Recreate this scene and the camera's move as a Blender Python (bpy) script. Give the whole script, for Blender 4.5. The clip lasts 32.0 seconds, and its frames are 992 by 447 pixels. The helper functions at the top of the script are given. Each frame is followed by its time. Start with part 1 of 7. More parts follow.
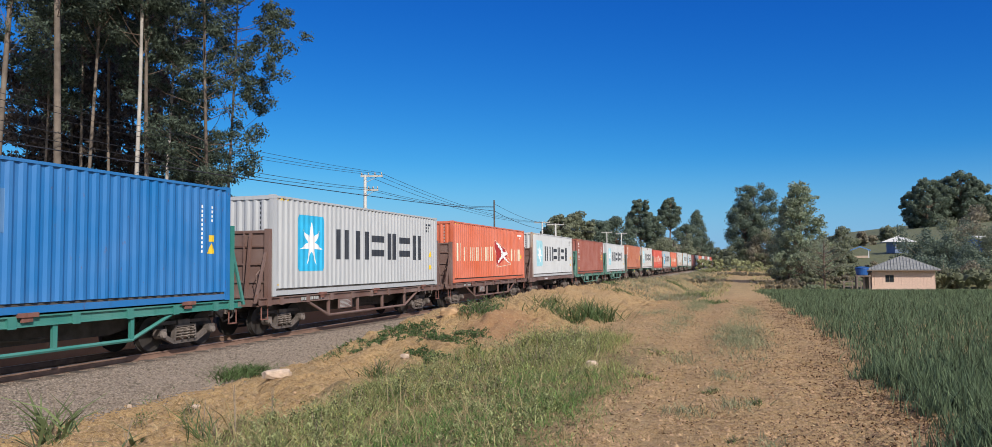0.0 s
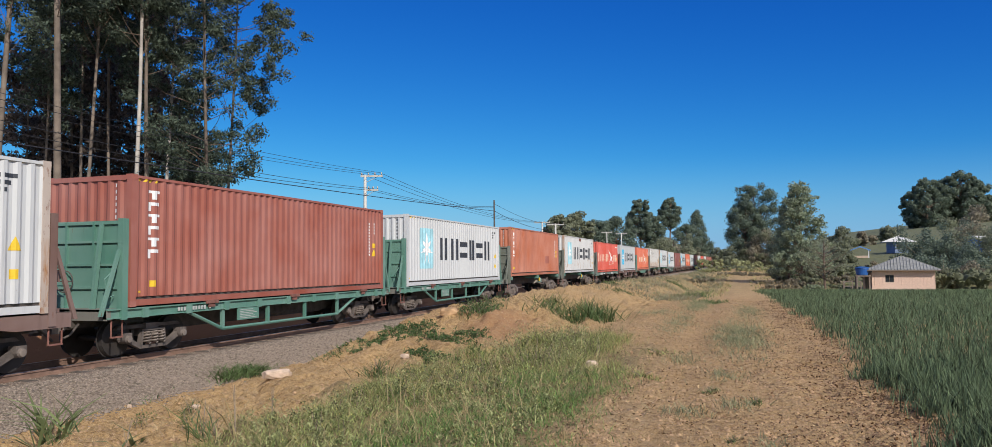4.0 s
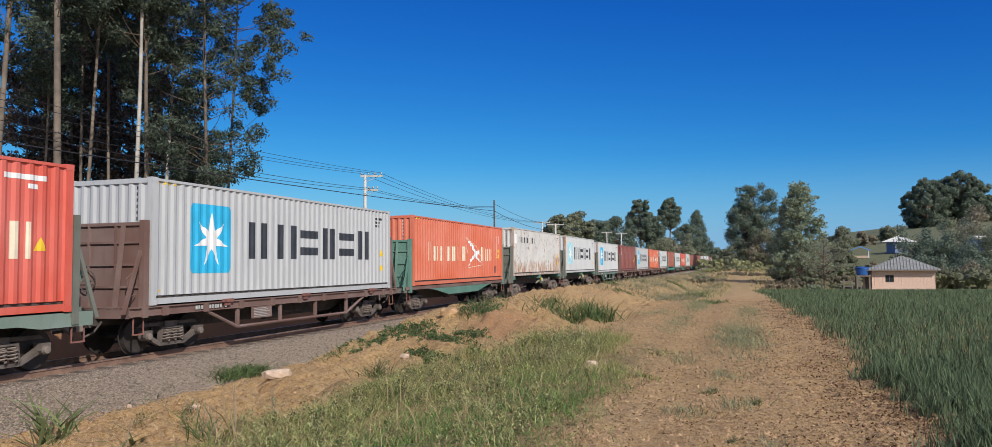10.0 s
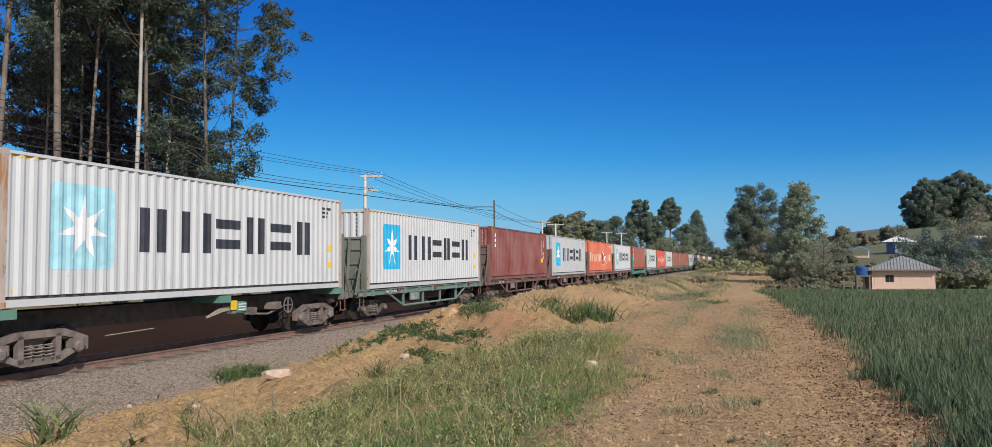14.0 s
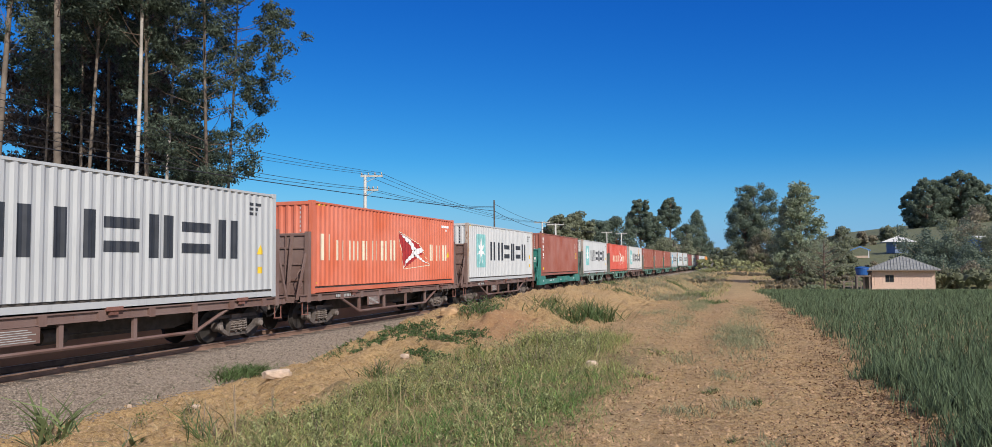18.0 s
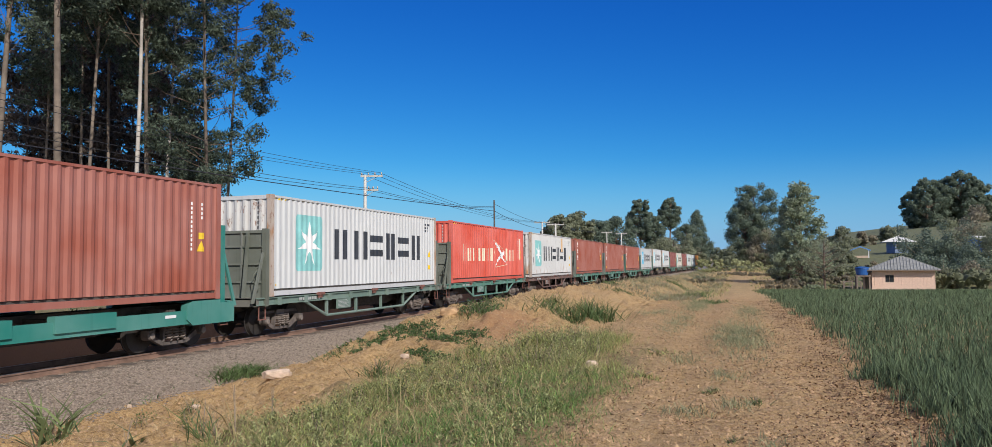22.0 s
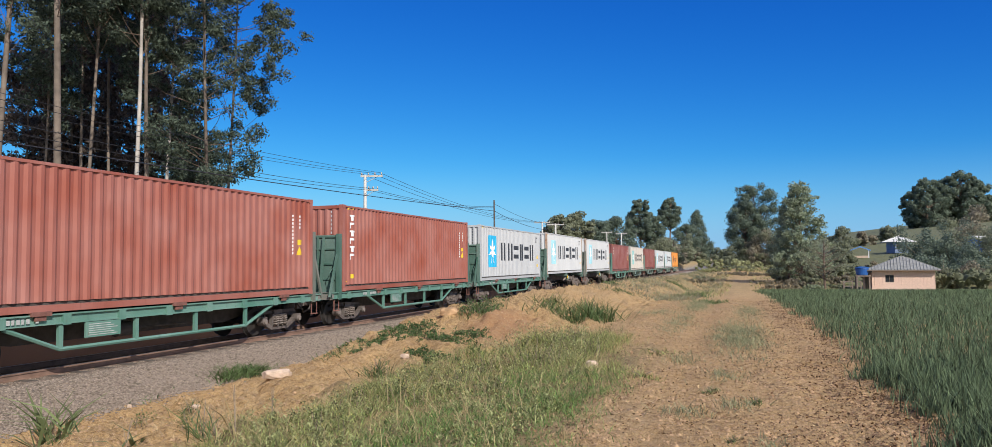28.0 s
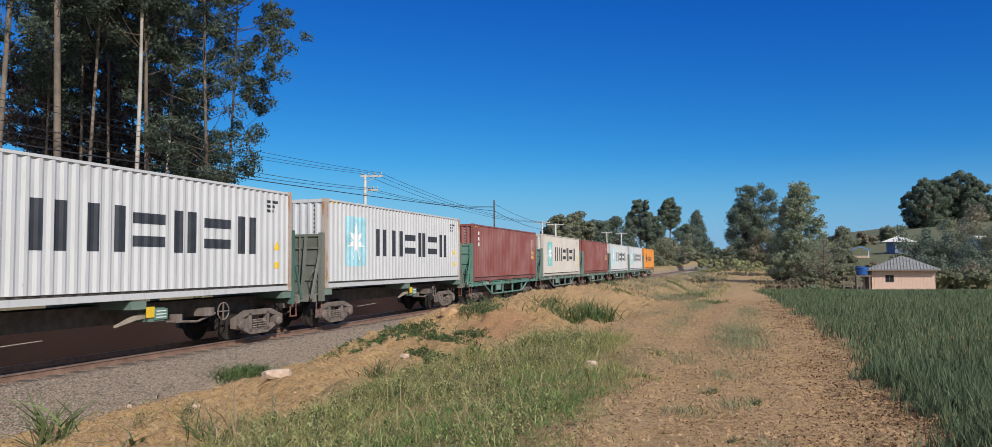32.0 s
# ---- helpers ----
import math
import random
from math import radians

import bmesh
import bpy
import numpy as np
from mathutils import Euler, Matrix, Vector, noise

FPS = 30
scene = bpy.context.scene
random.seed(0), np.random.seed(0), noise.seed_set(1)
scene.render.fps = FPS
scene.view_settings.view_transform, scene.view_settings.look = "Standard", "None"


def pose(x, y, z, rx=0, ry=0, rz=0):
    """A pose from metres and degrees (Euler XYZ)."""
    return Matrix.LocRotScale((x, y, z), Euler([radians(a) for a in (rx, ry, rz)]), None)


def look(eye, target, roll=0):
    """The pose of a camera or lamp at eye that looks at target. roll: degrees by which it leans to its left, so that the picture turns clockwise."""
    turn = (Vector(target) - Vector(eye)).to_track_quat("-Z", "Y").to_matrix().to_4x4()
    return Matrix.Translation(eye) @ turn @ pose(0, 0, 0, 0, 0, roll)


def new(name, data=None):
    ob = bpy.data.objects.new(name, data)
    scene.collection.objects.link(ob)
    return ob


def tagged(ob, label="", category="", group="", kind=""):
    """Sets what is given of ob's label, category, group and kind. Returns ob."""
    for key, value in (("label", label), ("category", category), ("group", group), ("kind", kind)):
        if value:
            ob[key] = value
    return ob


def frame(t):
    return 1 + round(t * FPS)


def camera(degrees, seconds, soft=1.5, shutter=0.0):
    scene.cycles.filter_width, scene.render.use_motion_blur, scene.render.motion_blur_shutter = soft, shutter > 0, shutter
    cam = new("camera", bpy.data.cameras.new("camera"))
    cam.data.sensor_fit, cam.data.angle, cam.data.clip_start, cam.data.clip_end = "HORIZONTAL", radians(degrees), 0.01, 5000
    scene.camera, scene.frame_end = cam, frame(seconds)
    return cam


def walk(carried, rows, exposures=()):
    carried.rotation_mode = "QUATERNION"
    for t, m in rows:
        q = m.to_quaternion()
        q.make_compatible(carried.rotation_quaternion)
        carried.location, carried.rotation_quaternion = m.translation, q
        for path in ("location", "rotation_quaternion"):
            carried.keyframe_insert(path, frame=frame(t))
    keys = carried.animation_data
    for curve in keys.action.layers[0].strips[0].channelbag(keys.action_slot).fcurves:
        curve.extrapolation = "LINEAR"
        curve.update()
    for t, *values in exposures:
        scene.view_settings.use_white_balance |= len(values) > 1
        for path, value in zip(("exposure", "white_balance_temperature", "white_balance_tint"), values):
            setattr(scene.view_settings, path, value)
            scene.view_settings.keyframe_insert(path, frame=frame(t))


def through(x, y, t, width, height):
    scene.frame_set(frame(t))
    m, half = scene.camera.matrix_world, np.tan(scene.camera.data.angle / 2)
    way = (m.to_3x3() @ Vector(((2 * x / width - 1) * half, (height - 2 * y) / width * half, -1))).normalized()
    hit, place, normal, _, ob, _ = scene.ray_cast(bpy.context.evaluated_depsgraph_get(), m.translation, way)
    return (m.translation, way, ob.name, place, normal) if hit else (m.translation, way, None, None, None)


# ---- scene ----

CLIP = 32.0
cam = camera(66.68, CLIP, soft=0.65)
EYE = (0.0, 0.0, 1.65)
CAM_POSE = Matrix.Translation(EYE) @ pose(0, 0, 0, 0, 0, 17.72) @ pose(0, 0, 0, 92.917, 0, 0) @ pose(0, 0, 0, 0, 0, -0.628)
walk(cam, [(0.0, CAM_POSE), (CLIP, CAM_POSE)], [
    (0.0, 0.12), (1.0, 0.06), (3.0, 0.07), (6.0, 0.10), (9.0, 0.06), (11.0, 0.02), (13.0, 0.02), (14.0, 0.05), (17.0, 0.12), (20.0, 0.10), (23.0, 0.10),
    (25.0, 0.07), (28.0, 0.27), (29.0, 0.27), (30.0, 0.18), (CLIP, 0.03)])

# ---- light ----
SUN_AZ = Vector((0.72, -0.69))
SUN_EL = radians(34)
world = bpy.data.worlds.new("world")
scene.world = world
world.use_nodes = True
wn, wl = world.node_tree.nodes, world.node_tree.links
sky = wn.new("ShaderNodeTexSky")
sky.sky_type = "NISHITA"
sky.sun_disc = False
sky.sun_elevation = SUN_EL
sky.sun_rotation = math.atan2(SUN_AZ.x, SUN_AZ.y)
sky.altitude = 900
sky.air_density = 1.0
sky.dust_density = 0.5
sky.ozone_density = 3.0
# clear deep-blue winter sky: each band of colour falls off with height at its own rate
parts = wn.new("ShaderNodeSeparateColor")
whole = wn.new("ShaderNodeCombineColor")
wl.new(sky.outputs[0], parts.inputs[0])
for k, (power, scale, most) in enumerate(((2.3, 0.0323, 9.5), (1.4, 0.310, 10.0), (0.73, 1.643, 12.0))):
    lim, pw, ml = wn.new("ShaderNodeMath"), wn.new("ShaderNodeMath"), wn.new("ShaderNodeMath")
    lim.operation, pw.operation, ml.operation = "MINIMUM", "POWER", "MULTIPLY"
    lim.inputs[1].default_value, pw.inputs[1].default_value, ml.inputs[1].default_value = most, power, scale
    wl.new(parts.outputs[k], lim.inputs[0])
    wl.new(lim.outputs[0], pw.inputs[0])
    wl.new(pw.outputs[0], ml.inputs[0])
    wl.new(ml.outputs[0], whole.inputs[k])
# pale haze low over the horizon, all round
way = wn.new("ShaderNodeTexCoord")
axes = wn.new("ShaderNodeSeparateXYZ")
wl.new(way.outputs["Generated"], axes.inputs[0])
low = wn.new("ShaderNodeMapRange")
low.interpolation_type = "SMOOTHSTEP"
low.inputs["From Min"].default_value, low.inputs["From Max"].default_value = 0.0, 0.14
low.inputs["To Min"].default_value, low.inputs["To Max"].default_value = 0.75, 0.0
wl.new(axes.outputs[2], low.inputs["Value"])
hazy = wn.new("ShaderNodeMix")
hazy.data_type = "RGBA"
hazy.inputs[7].default_value = (2.1, 4.2, 6.9, 1)
wl.new(low.outputs[0], hazy.inputs[0])
wl.new(whole.outputs[0], hazy.inputs[6])
# the sky whitens towards the sun, behind the camera
facing = wn.new("ShaderNodeVectorMath")
facing.operation = "DOT_PRODUCT"
facing.inputs[1].default_value = (SUN_AZ.x * math.cos(SUN_EL), SUN_AZ.y * math.cos(SUN_EL), math.sin(SUN_EL))
wl.new(way.outputs["Generated"], facing.inputs[0])
near_sun = wn.new("ShaderNodeMapRange")
near_sun.interpolation_type = "SMOOTHSTEP"
near_sun.inputs["From Min"].default_value, near_sun.inputs["From Max"].default_value = 0.0, 0.8
near_sun.inputs["To Min"].default_value, near_sun.inputs["To Max"].default_value = 0.0, 0.85
wl.new(facing.outputs["Value"], near_sun.inputs["Value"])
aureole = wn.new("ShaderNodeMix")
aureole.data_type = "RGBA"
aureole.inputs[7].default_value = (5.4, 5.8, 6.8, 1)
wl.new(near_sun.outputs[0], aureole.inputs[0])
wl.new(hazy.outputs[2], aureole.inputs[6])
wl.new(aureole.outputs[2], wn["Background"].inputs[0])
wn["Background"].inputs[1].default_value = 0.10
sun = new("sun", bpy.data.lights.new("sun", "SUN"))
sun.data.energy = 4.0
sun.data.angle = radians(0.53)
sun.data.color = (1.0, 0.93, 0.86)
to_sun = Vector((SUN_AZ.x * math.cos(SUN_EL), SUN_AZ.y * math.cos(SUN_EL), math.sin(SUN_EL)))
sun.matrix_world = look((0, 0, 60), Vector((0, 0, 60)) - to_sun)


# ---- materials ----
def nodes_of(name, rough=0.7, metal=0.0):
    m = bpy.data.materials.new(name)
    m.use_nodes = True
    nt = m.node_tree
    b = nt.nodes["Principled BSDF"]
    b.inputs["Roughness"].default_value = rough
    b.inputs["Metallic"].default_value = metal
    return m, nt, b


def nd(nt, kind, **values):
    n = nt.nodes.new(kind)
    for k, v in values.items():
        n.inputs[k.replace("_", " ")].default_value = v
    return n


def ramp(nt, source, stops):
    r = nt.nodes.new("ShaderNodeValToRGB")
    els = r.color_ramp.elements
    while len(els) < len(stops):
        els.new(0.5)
    for e, (pos, col) in zip(els, stops):
        e.position = pos
        e.color = (*col, 1) if len(col) == 3 else (col[0], col[0], col[0], 1)
    nt.links.new(source, r.inputs[0])
    return r


def mixed(nt, fac, a, b):
    m = nt.nodes.new("ShaderNodeMix")
    m.data_type = "RGBA"
    for sock, v in ((m.inputs[0], fac), (m.inputs[6], a), (m.inputs[7], b)):
        if isinstance(v, (int, float)):
            sock.default_value = v
        elif isinstance(v, tuple):
            sock.default_value = (*v, 1)
        else:
            nt.links.new(v, sock)
    return m.outputs[2]


def spread_coords(nt, amount=40.0, stretch=(1, 1, 1)):
    """Object coordinates, shifted for each object, so that marks do not repeat."""
    tc = nt.nodes.new("ShaderNodeTexCoord")
    oi = nt.nodes.new("ShaderNodeObjectInfo")
    mul = nd(nt, "ShaderNodeMath")
    mul.operation = "MULTIPLY"
    mul.inputs[1].default_value = amount
    nt.links.new(oi.outputs["Random"], mul.inputs[0])
    add = nt.nodes.new("ShaderNodeVectorMath")
    add.operation = "ADD"
    nt.links.new(tc.outputs["Object"], add.inputs[0])
    nt.links.new(mul.outputs[0], add.inputs[1])
    mp = nt.nodes.new("ShaderNodeMapping")
    mp.inputs["Scale"].default_value = stretch
    nt.links.new(add.outputs[0], mp.inputs[0])
    return mp.outputs[0]


def noise_of(nt, vec, scale, detail=4.0, rough=0.55):
    n = nd(nt, "ShaderNodeTexNoise", Scale=scale, Detail=detail, Roughness=rough)
    nt.links.new(vec, n.inputs["Vector"])
    return n.outputs["Fac"]


def bump(nt, b, source, strength=0.3, dist=0.02):
    n = nd(nt, "ShaderNodeBump", Strength=strength, Distance=dist)
    nt.links.new(source, n.inputs["Height"])
    nt.links.new(n.outputs[0], b.inputs["Normal"])


def paint(name, rgb, rust=0.2, rough=0.45, fade=0.12):
    """Old metal paint: faded patches, dirt that runs down, rust spots."""
    m, nt, b = nodes_of(name, rough)
    flat = spread_coords(nt)
    runs = spread_coords(nt, 40.0, (3.0, 3.0, 0.35))
    big = noise_of(nt, flat, 0.6, 3)
    light = tuple(min(0.9, c + fade * (0.75 - c)) for c in rgb)
    dark = tuple(c * (1 - 0.9 * fade) for c in rgb)
    c1 = ramp(nt, big, [(0.3, dark), (0.7, light)]).outputs[0]
    streak = ramp(nt, noise_of(nt, runs, 2.2, 6, 0.65), [(0.54, (0,)), (0.74, (1,))]).outputs[0]
    dirt = tuple(c * 0.55 + 0.02 for c in rgb)
    lessen = nd(nt, "ShaderNodeMath")
    lessen.operation = "MULTIPLY"
    lessen.inputs[1].default_value = 0.45
    nt.links.new(streak, lessen.inputs[0])
    c2 = mixed(nt, lessen.outputs[0], c1, dirt)
    spots = ramp(nt, noise_of(nt, spread_coords(nt, 40.0, (1.5, 1.5, 0.6)), 5.5, 8, 0.7), [(0.72 - 0.16 * rust, (0,)), (0.80 - 0.12 * rust, (1,))]).outputs[0]
    c3 = mixed(nt, spots, c2, (0.17, 0.055, 0.02))
    if rust >= 0.7:
        tc = nt.nodes.new("ShaderNodeTexCoord")
        sepz = nt.nodes.new("ShaderNodeSeparateXYZ")
        nt.links.new(tc.outputs["Object"], sepz.inputs[0])
        low = ramp(nt, noise_of(nt, spread_coords(nt, 40.0, (0.25, 0.25, 0.0)), 1.3, 3), [(0.35, (0.12,)), (0.7, (0.52,))]).outputs[0]
        under = nd(nt, "ShaderNodeMath")
        under.operation = "SUBTRACT"
        high = nd(nt, "ShaderNodeMath")
        high.operation = "MULTIPLY"
        high.inputs[1].default_value = 0.345 if rust < 1.0 else 0.30
        nt.links.new(sepz.outputs[2], high.inputs[0])
        nt.links.new(low, under.inputs[0])
        nt.links.new(high.outputs[0], under.inputs[1])
        area = ramp(nt, under.outputs[0], [(0.0, (0.06,)), (0.09, (1,))]).outputs[0] if name.startswith(("rusty", "stained")) else ramp(nt, noise_of(nt, spread_coords(nt, 40.0, (0.5, 0.5, 0.9)), 0.9, 2), [(0.50, (0,)), (0.60, (1,))]).outputs[0]
        drip = ramp(nt, noise_of(nt, spread_coords(nt, 40.0, (6.0, 6.0, 0.8)), 1.5, 6, 0.7), [(0.44 if rust >= 1.0 else 0.56, (0,)), (0.60 if rust >= 1.0 else 0.66, (1,))]).outputs[0]
        both = nd(nt, "ShaderNodeMath")
        both.operation = "MULTIPLY"
        nt.links.new(area, both.inputs[0])
        nt.links.new(drip, both.inputs[1])
        c3 = mixed(nt, both.outputs[0], c3, (0.36, 0.17, 0.06))
    nt.links.new(c3, b.inputs["Base Color"])
    bump(nt, b, noise_of(nt, flat, 9, 3), 0.12, 0.01)
    return m


def plain(name, rgb, rough=0.7, metal=0.0, vary=0.25, scale=4.0, bumpy=0.2, dist=0.01):
    m, nt, b = nodes_of(name, rough, metal)
    v = spread_coords(nt)
    n = noise_of(nt, v, scale, 6, 0.6)
    lo, hi = tuple(c * (1 - vary) for c in rgb), tuple(min(0.95, c * (1 + vary)) for c in rgb)
    nt.links.new(ramp(nt, n, [(0.3, lo), (0.7, hi)]).outputs[0], b.inputs["Base Color"])
    if bumpy:
        bump(nt, b, noise_of(nt, v, scale * 6, 4), bumpy, dist)
    return m


def leaf_mat(name, rgb, vary=0.5, through=0.25):
    m, nt, b = nodes_of(name, 0.65)
    b.inputs["Specular IOR Level"].default_value = 0.2
    geo = nt.nodes.new("ShaderNodeNewGeometry")
    lo, hi = tuple(c * (1 - vary) for c in rgb), tuple(c * (1 + vary) for c in rgb)
    c = ramp(nt, geo.outputs["Random Per Island"], [(0.0, lo), (1.0, hi)]).outputs[0]
    nt.links.new(c, b.inputs["Base Color"])
    tr = nt.nodes.new("ShaderNodeBsdfTranslucent")
    nt.links.new(c, tr.inputs[0])
    mx = nt.nodes.new("ShaderNodeMixShader")
    mx.inputs[0].default_value = through
    nt.links.new(b.outputs[0], mx.inputs[1])
    nt.links.new(tr.outputs[0], mx.inputs[2])
    nt.links.new(mx.outputs[0], nt.nodes["Material Output"].inputs[0])
    return m


def ground_mat():
    """Earth, dry straw and low green by the sheet's own zones (R green, G stony, B straw, alpha reddish-brown soil)."""
    m, nt, b = nodes_of("earth", 0.95)
    tc = nt.nodes.new("ShaderNodeTexCoord").outputs["Object"]
    att = nt.nodes.new("ShaderNodeAttribute")
    att.attribute_name = "zone"
    sep = nt.nodes.new("ShaderNodeSeparateColor")
    nt.links.new(att.outputs["Color"], sep.inputs[0])
    n1, n2, n3 = noise_of(nt, tc, 0.7, 5), noise_of(nt, tc, 12, 6, 0.7), noise_of(nt, tc, 60, 4, 0.7)
    soil = ramp(nt, n1, [(0.3, (0.475, 0.30, 0.115)), (0.7, (0.64, 0.44, 0.20))]).outputs[0]
    clods = ramp(nt, n2, [(0.38, (0.17, 0.092, 0.043)), (0.48, (0.53, 0.335, 0.15)), (0.70, (0.69, 0.51, 0.28))]).outputs[0]
    c = mixed(nt, 0.62, soil, clods)
    fine = ramp(nt, n3, [(0.36, (0.28,)), (0.56, (1.0,))]).outputs[0]
    mul = nt.nodes.new("ShaderNodeMix")
    mul.data_type, mul.blend_type = "RGBA", "MULTIPLY"
    mul.inputs[0].default_value = 0.7
    nt.links.new(c, mul.inputs[6])
    nt.links.new(fine, mul.inputs[7])
    c = mul.outputs[2]
    straw = ramp(nt, n2, [(0.35, (0.26, 0.18, 0.09)), (0.65, (0.52, 0.40, 0.22))]).outputs[0]
    c = mixed(nt, sep.outputs[2], c, straw)
    green = ramp(nt, n2, [(0.3, (0.07, 0.085, 0.035)), (0.7, (0.19, 0.19, 0.09))]).outputs[0]
    c = mixed(nt, sep.outputs[0], c, green)
    stone = ramp(nt, n3, [(0.3, (0.10, 0.09, 0.085)), (0.7, (0.30, 0.28, 0.26))]).outputs[0]
    c = mixed(nt, sep.outputs[1], c, stone)
    c = mixed(nt, att.outputs["Alpha"], c, (0.34, 0.17, 0.085))
    nt.links.new(c, b.inputs["Base Color"])
    bump(nt, b, mixed(nt, 0.5, n2, n3), 0.9, 0.075)
    return m


